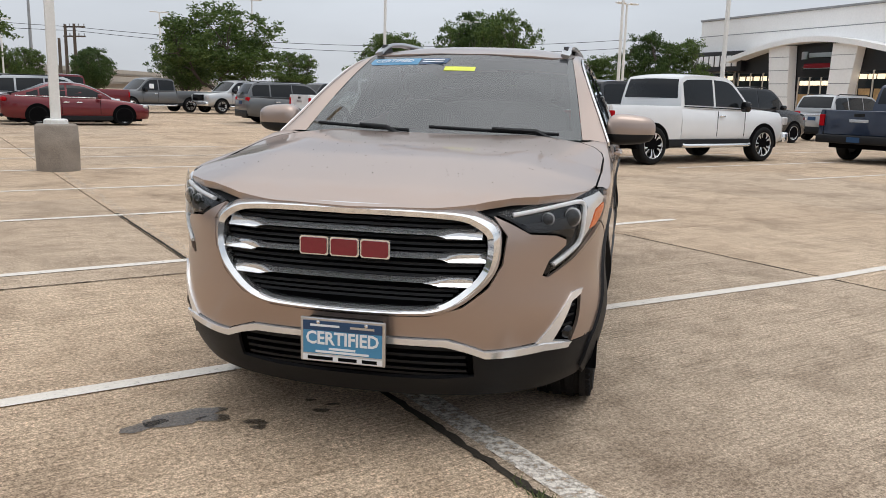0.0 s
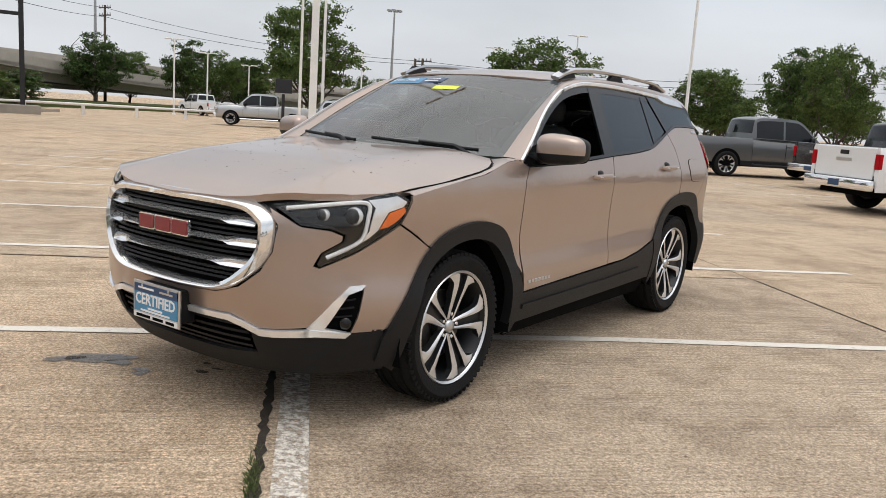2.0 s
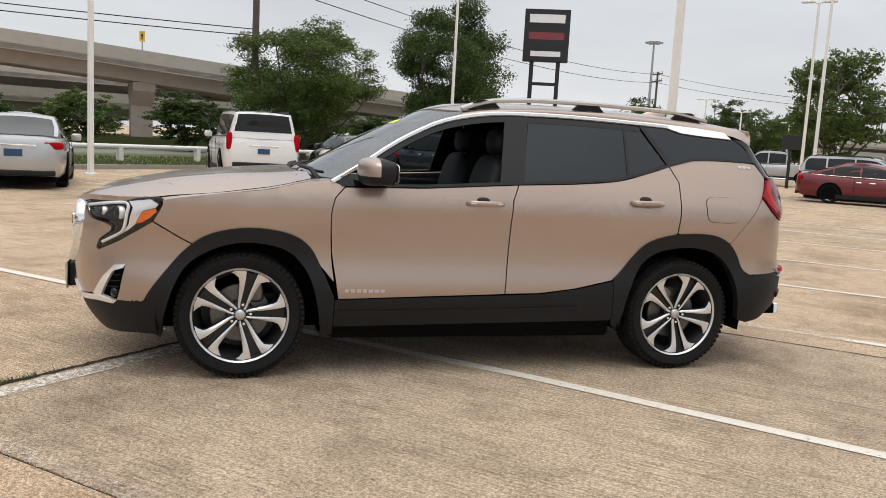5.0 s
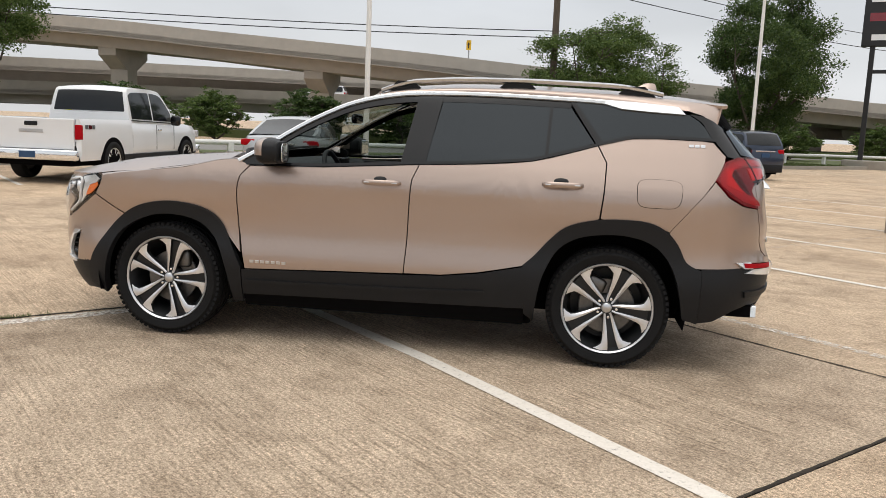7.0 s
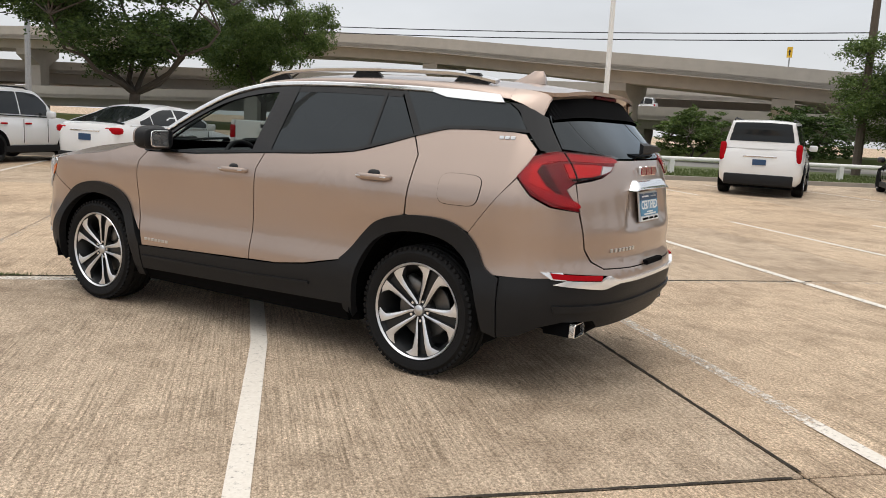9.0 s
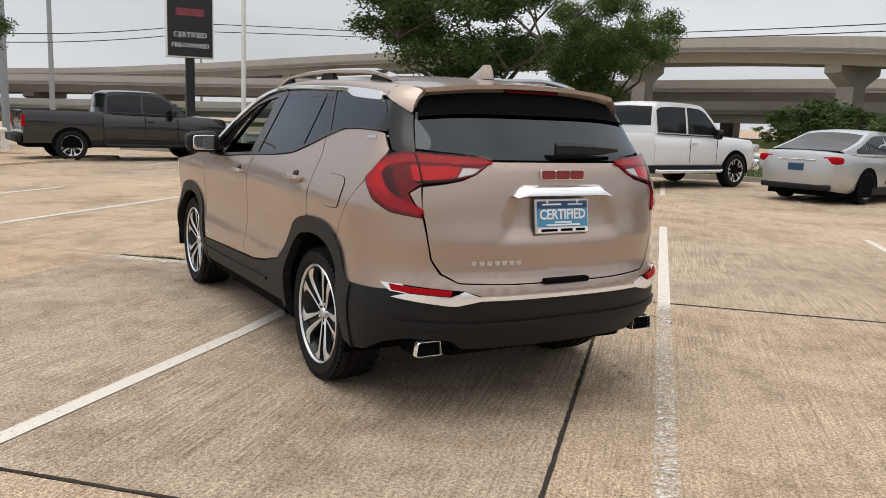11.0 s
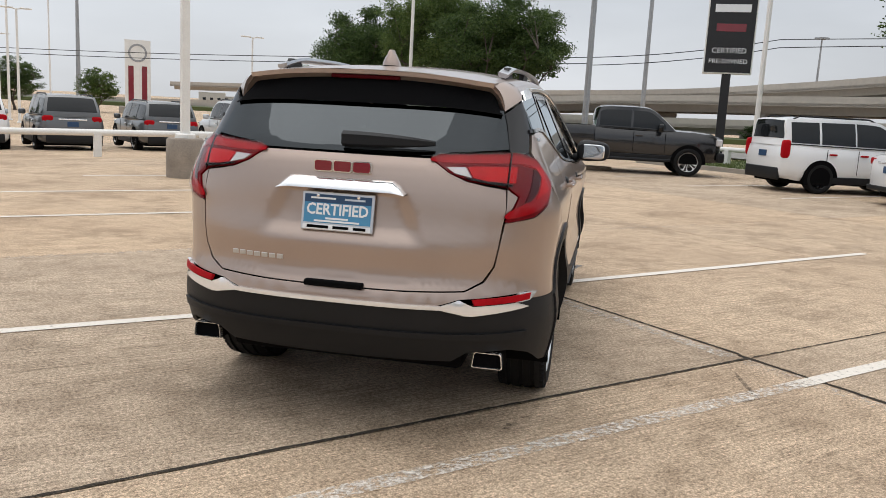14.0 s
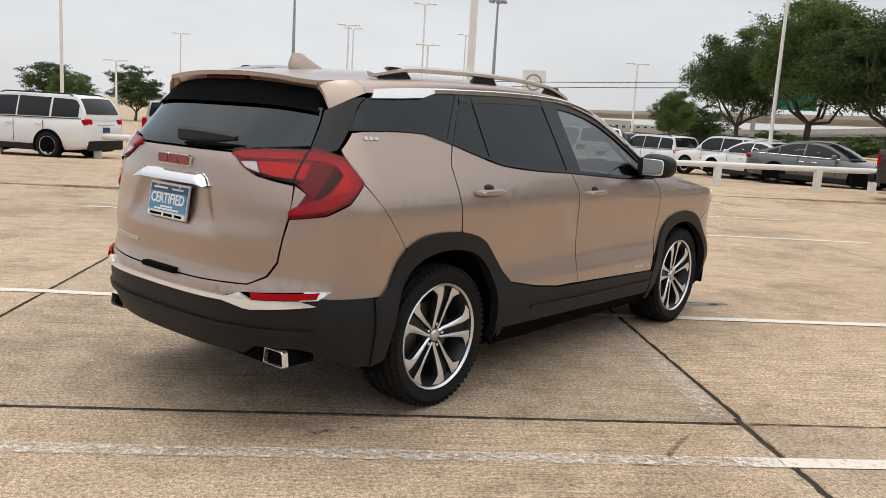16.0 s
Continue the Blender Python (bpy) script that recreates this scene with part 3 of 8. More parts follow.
class Skin:
    """Flank half width, front and rear reach at each height; round corners start at y = y_front and y_rear."""

    def __init__(self, width, front, rear, y_front, y_rear, p=3.0, q=1.9, bump=None):
        self.w, self.f, self.r, self.y0, self.y1, self.p, self.q, self.bump = width, front, rear, y_front, y_rear, p, q, bump

    def at(self, c, z):
        w = self.w(z)
        if self.y0 <= c <= self.y1:
            v = Vector((w, c, z))
        else:
            front = c < self.y0
            s = min(1.0, (self.y0 - c) if front else (c - self.y1)) * math.pi / 2
            reach = (self.y0 - self.f(z)) if front else (self.r(z) - self.y1)
            x = w * max(0.0, math.cos(s)) ** (2 / self.p)
            d = reach * max(0.0, math.sin(s)) ** (2 / self.q)
            v = Vector((x, self.y0 - d if front else self.y1 + d, z))
        if self.bump:
            v += self.bump(v, c)
        return v

    def fx(self, x, z):
        """The way along the wall to the front point at half width x."""
        return self.y0 - math.acos(min(1.0, max(0.0, x / self.w(z)) ** (self.p / 2))) / (math.pi / 2)

    def rx(self, x, z):
        return self.y1 + math.acos(min(1.0, max(0.0, x / self.w(z)) ** (self.p / 2))) / (math.pi / 2)

    def fy(self, y, z):
        return self.y0 - math.asin(min(1.0, max(0.0, (self.y0 - y) / (self.y0 - self.f(z))) ** (self.q / 2))) / (math.pi / 2) if y < self.y0 else y

    def ry(self, y, z):
        return self.y1 + math.asin(min(1.0, max(0.0, (y - self.y1) / (self.r(z) - self.y1)) ** (self.q / 2))) / (math.pi / 2) if y > self.y1 else y

    def __call__(self, c, z):
        return self.at(c, z)


def curve(pts, n=5, closed=False):
    """A smooth line through the points (Catmull-Rom)."""
    p = [Vector((*a, 0)) if len(a) == 2 else Vector(a) for a in pts]
    out = []
    k = len(p)
    for i in range(k if closed else k - 1):
        a, b, c, d = (p[(i - 1) % k], p[i], p[(i + 1) % k], p[(i + 2) % k]) if closed else (p[max(i - 1, 0)], p[i], p[i + 1], p[min(i + 2, k - 1)])
        for j in range(n):
            t = j / n
            out.append(0.5 * ((2 * b) + (c - a) * t + (2 * a - 5 * b + 4 * c - d) * t * t + (3 * b - a - 3 * c + d) * t ** 3))
    if not closed:
        out.append(p[-1])
    return [tuple(v[:2]) if len(pts[0]) == 2 else tuple(v) for v in out]


def sheet(name, outline, f, mat, parent, off=0.0, depth=0.014, h=0.07, mirror=False, label="", rim=True, flip=False):
    """A panel with the flat outline (a, b), laid on the surface f(a, b), raised by off, with a turned-in rim."""
    sgn = -1.0 if mirror else 1.0
    bm = bmesh.new()
    clean = [p for i, p in enumerate(outline) if (Vector(p) - Vector(outline[i - 1])).length > 1e-4]
    vs = [bm.verts.new((a, b, 0)) for a, b in clean]
    es = [bm.edges.new((vs[i], vs[(i + 1) % len(vs)])) for i in range(len(vs))]
    bmesh.ops.triangle_fill(bm, use_beauty=True, edges=es)
    for _ in range(5):
        long = [e for e in bm.edges if e.calc_length() > h]
        if not long:
            break
        bmesh.ops.subdivide_edges(bm, edges=long, cuts=1)
        bmesh.ops.triangulate(bm, faces=[g for g in bm.faces if len(g.verts) > 3])
        bmesh.ops.beautify_fill(bm, faces=bm.faces, edges=[e for e in bm.edges if not e.is_boundary])
    bm.verts.index_update()
    pos, nor = [], []
    e = 0.004
    for v in bm.verts:
        a, b = v.co.x, v.co.y
        p = f(a, b)
        n = (f(a + e, b) - f(a - e, b)).cross(f(a, b + e) - f(a, b - e))
        n = n.normalized() if n.length > 1e-12 else Vector((0, 0, 1))
        if flip:
            n = -n
        p = p + n * off
        pos.append(Vector((p.x * sgn, p.y, p.z)))
        nor.append(Vector((n.x * sgn, n.y, n.z)))
    faces = [[v.index for v in g.verts] for g in bm.faces]
    loop_edges = [[v.index for v in g.verts] for g in bm.edges if g.is_boundary]
    bm.free()
    for i, t in enumerate(faces):
        g = (pos[t[1]] - pos[t[0]]).cross(pos[t[2]] - pos[t[0]])
        if g.dot(nor[t[0]] + nor[t[1]] + nor[t[2]]) < 0:
            faces[i] = t[::-1]
    if rim and depth > 0:
        order = {}
        for t in faces:
            for k in range(3):
                order[(t[k], t[(k + 1) % 3])] = 1
        for a, b in loop_edges:
            if (a, b) not in order:
                a, b = b, a
            side = (pos[b] - pos[a]).cross(nor[a]).normalized()
            base_i = len(pos)
            pos += [pos[a], pos[b], pos[b] - nor[b] * depth, pos[a] - nor[a] * depth]
            nor += [side] * 4
            faces.append([base_i + 1, base_i, base_i + 3, base_i + 2])
    me = bpy.data.meshes.new(name)
    me.from_pydata(pos, [], faces)
    me.shade_smooth()
    me.normals_split_custom_set_from_vertices(nor)
    me.materials.append(mat)
    ob = new(name, me)
    ob.parent = parent
    if label:
        ob["label"] = label
    return ob


def ribbon(name, path, width_dir, mat, parent, width=0.02, thick=0.008, label="", mirror=False):
    """A flat bar that follows 3D points; width_dir gives the broad direction at each point."""
    sgn = -1 if mirror else 1
    bm = bmesh.new()
    rows = []
    pts = [Vector(p) for p in path]
    for i, p in enumerate(pts):
        d = (pts[min(i + 1, len(pts) - 1)] - pts[max(i - 1, 0)]).normalized()
        b = Vector(width_dir(i) if callable(width_dir) else width_dir)
        b = (b - d * b.dot(d)).normalized()
        n = d.cross(b)
        w = (width(i) if callable(width) else width) / 2
        rows.append([p + b * w + n * thick * 0.3, p + b * w * 0.6 + n * thick, p - b * w * 0.6 + n * thick, p - b * w + n * thick * 0.3, p - b * w - n * thick, p + b * w - n * thick])
    rows = [[(q.x * sgn, q.y, q.z) for q in r] for r in rows]
    vs = grid(bm, rows, close=True)
    bm.faces.new(vs[0])
    bm.faces.new(vs[-1][::-1])
    bmesh.ops.recalc_face_normals(bm, faces=bm.faces)
    return part(name, bm, mat, parent, label, smooth=40)


def revolve(bm, profile, n=48, m=None):
    """Turns (radius, x) pairs round the x axis."""
    m = m or Matrix()
    rows = [[m @ Vector((x, r * math.cos(a), r * math.sin(a))) for a in (2 * math.pi * k / n for k in range(n))] for r, x in profile]
    grid(bm, rows, close=True)
    return bm


def round_box(bm, cx, cy, cz, sx, sy, sz, e=4.0, nu=20, nv=10, m=None, squash=None):
    """A superellipsoid: a box with softly rounded faces and edges."""
    m = m or Matrix()

    def s(v, k):
        return math.copysign(abs(v) ** k, v)
    k = 2 / e
    rows = []
    for j in range(nv + 1):
        ph = -math.pi / 2 + math.pi * j / nv
        r = []
        for i in range(nu):
            th = 2 * math.pi * i / nu
            p = Vector((sx * s(math.cos(ph), k) * s(math.cos(th), k), sy * s(math.cos(ph), k) * s(math.sin(th), k), sz * s(math.sin(ph), k)))
            if squash:
                p = squash(p)
            r.append(m @ (p + Vector((cx, cy, cz))))
        rows.append(r)
    grid(bm, rows, close=True)
    bmesh.ops.remove_doubles(bm, verts=bm.verts, dist=1e-4)
    return bm


# ---- wheels ----
def build_wheel(parent, radius=0.358, width=0.235, rim=0.262, spokes=5, face=None, name="wheel", detail=True, dark=None):
    """A wheel whose face looks along +x, centred on its own origin. Returns the tyre, which carries the rest."""
    face, dark = face or M_ALLOY, dark or M_ALLOYDARK
    R, h = radius, width / 2
    bm = bmesh.new()
    prof = [(rim - 0.01, -h * 0.8), (rim + 0.02, -h * 0.98), ((R + rim) / 2, -h * 1.06), (R - 0.03, -h), (R - 0.006, -h * 0.8)]
    if detail:
        for g in (-0.5, 0.0, 0.5):
            prof += [(R, h * g - 0.012), (R - 0.009, h * g - 0.01), (R - 0.009, h * g + 0.01), (R, h * g + 0.012)]
    else:
        prof += [(R, 0.0)]
    prof += [(R - 0.006, h * 0.8), (R - 0.03, h), ((R + rim) / 2 + 0.01, h * 1.07), (rim + 0.022, h * 1.02), (rim + 0.004, h * 0.92), (rim - 0.012, h * 0.8)]
    revolve(bm, prof, 72 if detail else 28)
    bmesh.ops.recalc_face_normals(bm, faces=bm.faces)
    wheel = part(name, bm, M_RUBBER, parent, "", smooth=35)
    if detail:
        tv, tf = [], []
        for k in range(64):
            for sx in (-1, 1):
                mm = Matrix.Rotation(2 * math.pi * k / 64, 4, "X") @ Matrix.Rotation(-sx * 0.25, 4, "Z")
                i0 = len(tv)
                xa, xb2 = sx * h * 0.86 - 0.017, sx * h * 0.86 + 0.017
                tv += [mm @ Vector((x, y, z)) for z in (R - 0.026, R - 0.0085) for x, y in ((xa, -0.011), (xb2, -0.011), (xb2, 0.011), (xa, 0.011))]
                tf += [[i0 + q for q in g] for g in ((4, 5, 6, 7), (0, 1, 5, 4), (1, 2, 6, 5), (2, 3, 7, 6), (3, 0, 4, 7))]
        me = bpy.data.meshes.new("tread")
        me.from_pydata(tv, [], tf)
        me.materials.append(M_RUBBER)
        tread = new("tread", me)
        tread.parent = wheel
        tread["kind"] = "stuff"
    x1 = h * 0.92
    bm = bmesh.new()
    revolve(bm, [(rim + 0.006, x1 + 0.004), (rim + 0.002, x1 + 0.01), (rim - 0.005, x1 + 0.005), (rim - 0.008, x1 - 0.001)], 72 if detail else 28)
    bmesh.ops.recalc_face_normals(bm, faces=bm.faces)
    part("rim_lip", bm, face, wheel, "bright machined rim lip" if detail else "", smooth=40)
    bm = bmesh.new()
    revolve(bm, [(rim - 0.0075, x1), (rim - 0.016, x1 - 0.018), (rim - 0.03, x1 - 0.04), (rim - 0.05, -h * 0.6), (0.06, -h * 0.62)], 36)
    part("rim_barrel", bm, dark, wheel, smooth=40)
    bm = bmesh.new()
    xb = x1 - 0.085
    revolve(bm, [(0.16, xb), (0.165, xb - 0.004), (0.165, xb - 0.022), (0.05, xb - 0.024)], 36)
    revolve(bm, [(0.0, xb + 0.012), (0.07, xb + 0.012), (0.075, xb), (0.16, xb)], 36)
    part("brake_disc", bm, M_BRAKE, wheel, smooth=40)
    if detail:
        bm = bmesh.new()
        round_box(bm, xb - 0.005, 0.09, 0.115, 0.035, 0.045, 0.06, 4, 14, 8)
        part("brake_caliper", bm, M_BRAKE, wheel, smooth=50)
    # split spokes: each pair leaves the hub side by side and opens towards the rim
    st = [(0.036, 13, 36), (0.06, 12.5, 29), (0.09, 9, 22.5), (0.14, 6.8, 18.3), (rim * 0.72, 6.2, 17.2), (rim * 0.81, 6.0, 18.0), (rim * 0.90, 5.8, 24), (rim * 0.95, 5.6, 28.5), (rim - 0.006, 5.6, 31)] if spokes == 5 else [(0.05, 2, 20), (0.12, 5, 14), (rim - 0.012, 6, 15)]
    bm, sides = bmesh.new(), bmesh.new()
    for k in range(spokes):
        for s in (-1, 1):
            base_a = 2 * math.pi * k / spokes
            rows = []
            for r, a0, a1 in st:
                dish = x1 - 0.004 - 0.03 * max(0.0, 1 - r / (rim * 0.75))
                aa, bb = base_a + s * radians(a0), base_a + s * radians(a1)
                mid = (aa + bb) / 2
                q = [(dish - 0.036, r, aa), (dish - 0.003, r, aa + (mid - aa) * 0.16), (dish, r, mid), (dish - 0.008, r, bb - (bb - mid) * 0.16), (dish - 0.036, r, bb)]
                rows.append([(x, rr * math.cos(a), rr * math.sin(a)) for x, rr, a in q])
            grid(bm, [r[1:4] for r in rows])
            grid(sides, [r[:2] for r in rows])
            grid(sides, [r[3:] for r in rows])
    bmesh.ops.recalc_face_normals(bm, faces=bm.faces)
    for f2 in bm.faces:
        if f2.normal.x < -0.2:
            f2.normal_flip()
    part("spoke_flank", sides, dark, wheel, "dark painted spoke flanks" if detail else "", smooth=35)
    part("spokes", bm, face, wheel, "split alloy spokes with machined faces" if detail else "", smooth=35)
    bm = bmesh.new()
    hubx = x1 - 0.03
    revolve(bm, [(0.0, hubx + 0.012), (0.024, hubx + 0.011), (0.03, hubx + 0.006), (0.033, hubx - 0.012)], 20)
    part("hub_cap", bm, M_SILVER, wheel, smooth=50)
    bm = bmesh.new()
    revolve(bm, [(0.031, hubx - 0.006), (0.07, hubx - 0.016), (0.08, hubx - 0.05)], 20)
    part("hub_flange", bm, dark, wheel, smooth=50)
    if detail:
        # dark floor of the narrow pocket inside each spoke pair
        bm = bmesh.new()
        for k in range(spokes):
            rows = []
            for r, a0, a1 in st[1:]:
                x = x1 - 0.026 - 0.03 * max(0.0, 1 - r / (rim * 0.75))
                rows.append([(x, r * math.cos(2 * math.pi * k / spokes + s * radians(a0 + 1)), r * math.sin(2 * math.pi * k / spokes + s * radians(a0 + 1))) for s in (-1, 0, 1)])
            grid(bm, rows)
        bmesh.ops.recalc_face_normals(bm, faces=bm.faces)
        part("spoke_pocket", bm, dark, wheel, "black painted pockets between the spokes", smooth=35)
    if detail:
        for k in range(5):
            a = 2 * math.pi * k / 5
            bm = bmesh.new()
            revolve(bm, [(0.0, hubx + 0.004), (0.008, hubx + 0.003), (0.0105, hubx - 0.002), (0.0105, hubx - 0.03)], 8, Matrix.Translation((0, 0.057 * math.cos(a), 0.057 * math.sin(a))))
            part("lug_nut", bm, M_CHROME, wheel, smooth=40)
    return wheel


def place_wheel(wheel, m, parent):
    """A copy of a wheel and its pieces at the pose m."""
    top = wheel.copy()
    scene.collection.objects.link(top)
    top.parent, top.matrix_basis = parent, m
    for o in wheel.children:
        c = o.copy()
        scene.collection.objects.link(c)
        c.parent = top
    return top

# ---- the bronze compact SUV ----
def build_suv():
    car = thing("suv", label="bronze metallic compact SUV with its driver window open", category="car")
    width = smooth_table([(0.18, 0.80), (0.3, 0.875), (0.45, 0.905), (0.52, 0.91), (0.58, 0.903), (0.65, 0.886), (0.75, 0.882), (0.9, 0.887), (0.97, 0.893), (1.02, 0.894), (1.06, 0.878), (1.1, 0.866), (1.14, 0.85), (1.25, 0.80), (1.35, 0.752), (1.45, 0.705), (1.57, 0.648), (1.66, 0.6)])
    front = smooth_table([(0.15, -2.14), (0.25, -2.24), (0.36, -2.31), (0.46, -2.335), (0.6, -2.35), (0.8, -2.345), (0.9, -2.325), (0.95, -2.29), (1.02, -2.2), (1.1, -2.1)])
    rear = smooth_table([(0.25, 2.16), (0.35, 2.26), (0.45, 2.31), (0.58, 2.335), (0.66, 2.335), (0.7, 2.30), (0.78, 2.30), (0.86, 2.305), (0.95, 2.28), (1.08, 2.265), (1.2, 2.235), (1.26, 2.19), (1.35, 2.10), (1.5, 1.95), (1.6, 1.9)])

    def dent(v, c):
        """The plate recess in the tailgate."""
        if c < 2.0:
            swell = 0.0
            for yc, span in ((-1.40, 0.62), (1.36, 0.62)):
                swell += math.exp(-((v.y - yc) / span) ** 4) * (0.011 * math.exp(-((v.z - 0.875) / 0.09) ** 2) + 0.008 * math.exp(-((v.z - 1.0) / 0.12) ** 2))
            fade = min(1.0, max(0.0, (2.0 - c) / 0.2))
            return Vector((swell * fade, 0, 0))
        hw = 0.30 + (1.08 - v.z) * 0.42
        kx = min(1.0, max(0.0, (hw - v.x) / 0.09))
        kz = min(1.0, max(0.0, (1.085 - v.z) / 0.03)) * min(1.0, max(0.0, (v.z - 0.84) / 0.09))
        kx, kz = kx * kx * (3 - 2 * kx), kz * kz * (3 - 2 * kz)
        return Vector((0, -0.022 * kx * kz, 0))

    S = Skin(width, front, rear, -1.72, 1.80, bump=dent)

    def F(*pts):
        return [(S.fx(x, z), z) for x, z in pts]

    def FY(*pts):
        return [(S.fy(y, z), z) for y, z in pts]

    def B(*pts):
        return [(S.rx(x, z), z) for x, z in pts]

    def BY(*pts):
        return [(S.ry(y, z), z) for y, z in pts]

    def both(name, outline, mat, label="", **k):
        a = sheet(name, outline, S, mat, k.pop("parent", car), label=label, **k)
        b = sheet(name, outline, S, mat, car, label=label, mirror=True, **k)
        return a, b

    # side panels
    arch_f = curve([(-1.93, 0.40), (-1.88, 0.50), (-1.80, 0.61), (-1.70, 0.73), (-1.57, 0.815), (-1.37, 0.852), (-1.16, 0.825), (-1.04, 0.75), (-0.97, 0.62), (-0.90, 0.47)], 4)
    arch_r = curve([(0.82, 0.585), (0.88, 0.64), (0.97, 0.745), (1.06, 0.822), (1.2, 0.867), (1.37, 0.882), (1.52, 0.872), (1.62, 0.828), (1.69, 0.755), (1.74, 0.66), (1.80, 0.622)], 4)
    afu = [p for p in arch_f if p[0] >= -1.795]
    both("fender", curve([(-1.85, 0.985), (-1.6, 1.022), (-1.30, 1.058), (-1.20, 1.08), (-1.12, 1.10), (-1.05, 1.116)], 4) + [(-0.95, 1.126), (-0.86, 1.092)] + curve([(-0.915, 1.03), (-0.934, 0.93), (-0.925, 0.72), (-0.905, 0.56)], 3) + [p for p in arch_f if -1.64 < p[0] < -0.98][::-1] + [(-1.662, 0.757), (-1.884, 0.872), (-1.853, 0.93), (-1.843, 0.965)], M_BRONZE, h=0.036)
    both("front_door", [(-0.853, 1.088), (-0.4, 1.098), (0.176, 1.138)] + curve([(0.14, 1.05), (0.13, 0.9), (0.124, 0.7), (0.112, 0.495)], 3) + [(-0.3, 0.482), (-0.875, 0.462)] + curve([(-0.918, 0.72), (-0.928, 0.93), (-0.908, 1.03)], 3), M_BRONZE, h=0.036)
    both("rear_door", curve([(0.184, 1.139), (0.54, 1.158), (0.84, 1.188), (1.06, 1.245), (1.21, 1.292)], 4) + curve([(1.262, 1.2), (1.256, 1.04), (1.24, 0.882)], 4) + [p for p in arch_r if p[0] < 1.23][::-1] + [(0.57, 0.532), (0.34, 0.502), (0.119, 0.497)] + curve([(0.131, 0.7), (0.137, 0.9), (0.147, 1.05)], 3), M_BRONZE, h=0.036)
    ar2 = [p for p in arch_r if 1.246 < p[0] <= 1.63]
    both("quarter_panel", [(1.218, 1.294)] + curve([(1.3, 1.318), (1.40, 1.338), (1.58, 1.345), (1.80, 1.342)], 3) + BY((1.86, 1.335), (1.93, 1.262), (1.925, 1.235), (1.868, 1.122)) + [(1.79, 1.02), (1.74, 0.958), (1.638, 0.829)] + ar2[::-1][1:] + [(1.25, 0.884)] + curve([(1.264, 1.04), (1.27, 1.2)], 2), M_BRONZE, h=0.036)
    # bumpers in body colour
    both("front_bumper_cover", [(-1.668, 0.752), (-1.89, 0.866), (-1.975, 0.812), (-2.075, 0.753), (-2.215, 0.692), (-2.24, 0.70), (-2.212, 0.755), (-2.135, 0.803), (-2.135, 0.824), (-2.185, 0.842), (-2.30, 0.853), (-2.37, 0.89), (-2.43, 0.918)] + F((0.565, 0.85), (0.555, 0.75), (0.51, 0.665), (0.42, 0.592), (0.3, 0.555), (0.0, 0.545), (0.0, 0.475), (0.38, 0.475), (0.5, 0.432), (0.56, 0.435)) + [(-2.265, 0.452), (-2.17, 0.557), (-2.10, 0.618), (-2.035, 0.626), (-2.075, 0.49), (-2.10, 0.432)] + FY((-1.93, 0.436)) + FY(*[p for p in arch_f if -1.915 < p[0] < -1.67]), M_BRONZE, h=0.05)
    both("rear_bumper_cover", [(1.6405, 0.8275), (1.7425, 0.9565), (1.7925, 1.0185)] + BY((1.873, 1.118), (1.95, 1.035), (2.04, 0.985)) + B((0.69, 0.965), (0.675, 0.86), (0.662, 0.78), (0.625, 0.715), (0.55, 0.675), (0.3, 0.666), (0.0, 0.664), (0.0, 0.612), (0.44, 0.616), (0.53, 0.645), (0.8, 0.668)) + BY((2.12, 0.64), (1.99, 0.632)) + [(1.80, 0.628)] + [p for p in arch_r if 1.64 < p[0] < 1.80][::-1], M_BRONZE, h=0.05)
    # lower cladding
    inner_f = curve([(-1.86, 0.24), (-1.83, 0.35), (-1.765, 0.53), (-1.675, 0.66), (-1.53, 0.743), (-1.38, 0.771), (-1.22, 0.75), (-1.115, 0.69), (-1.035, 0.575), (-0.985, 0.40), (-0.965, 0.25)], 4)
    inner_r = curve([(0.895, 0.26), (0.925, 0.49), (1.0, 0.665), (1.10, 0.752), (1.23, 0.789), (1.38, 0.795), (1.52, 0.764), (1.625, 0.685), (1.695, 0.55), (1.745, 0.33)], 4)
    both("front_arch_trim", FY(*[(p[0], p[1]) for p in arch_f]) + [(-0.90, 0.25)] + inner_f[::-1] + FY((-1.93, 0.3)), M_TRIM, off=0.012, depth=0.05)
    both("rear_arch_trim", [(0.84, 0.30)] + [(p[0], p[1] + 0.004) for p in arch_r] + [(1.84, 0.615), (1.84, 0.31)] + inner_r[::-1], M_TRIM, off=0.012, depth=0.05)
    both("sill_trim", [(-0.895, 0.455), (-0.28, 0.474), (0.12, 0.486), (0.34, 0.494), (0.57, 0.523), (0.835, 0.58), (0.835, 0.33), (-0.895, 0.30)], M_TRIM, off=0.008)
    both("sill_strip", [(-0.88, 0.395), (0.1, 0.408), (0.6, 0.425), (0.6, 0.41), (0.1, 0.388), (-0.88, 0.372)], M_TRIM, off=0.018)
    # the rocker's near-black colour carries the shade below the sill
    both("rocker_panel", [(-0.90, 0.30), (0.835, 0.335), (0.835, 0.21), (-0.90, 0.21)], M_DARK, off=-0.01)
    both("front_lower_trim", FY((-1.93, 0.44), (-1.975, 0.442)) + F((0.84, 0.43), (0.70, 0.43), (0.555, 0.405), (0.46, 0.41), (0.46, 0.315), (0.3, 0.298), (0.0, 0.292), (0.0, 0.20), (0.4, 0.215), (0.7, 0.235)) + FY((-1.95, 0.25), (-1.87, 0.25), (-1.89, 0.35)), M_TRIM, h=0.05)
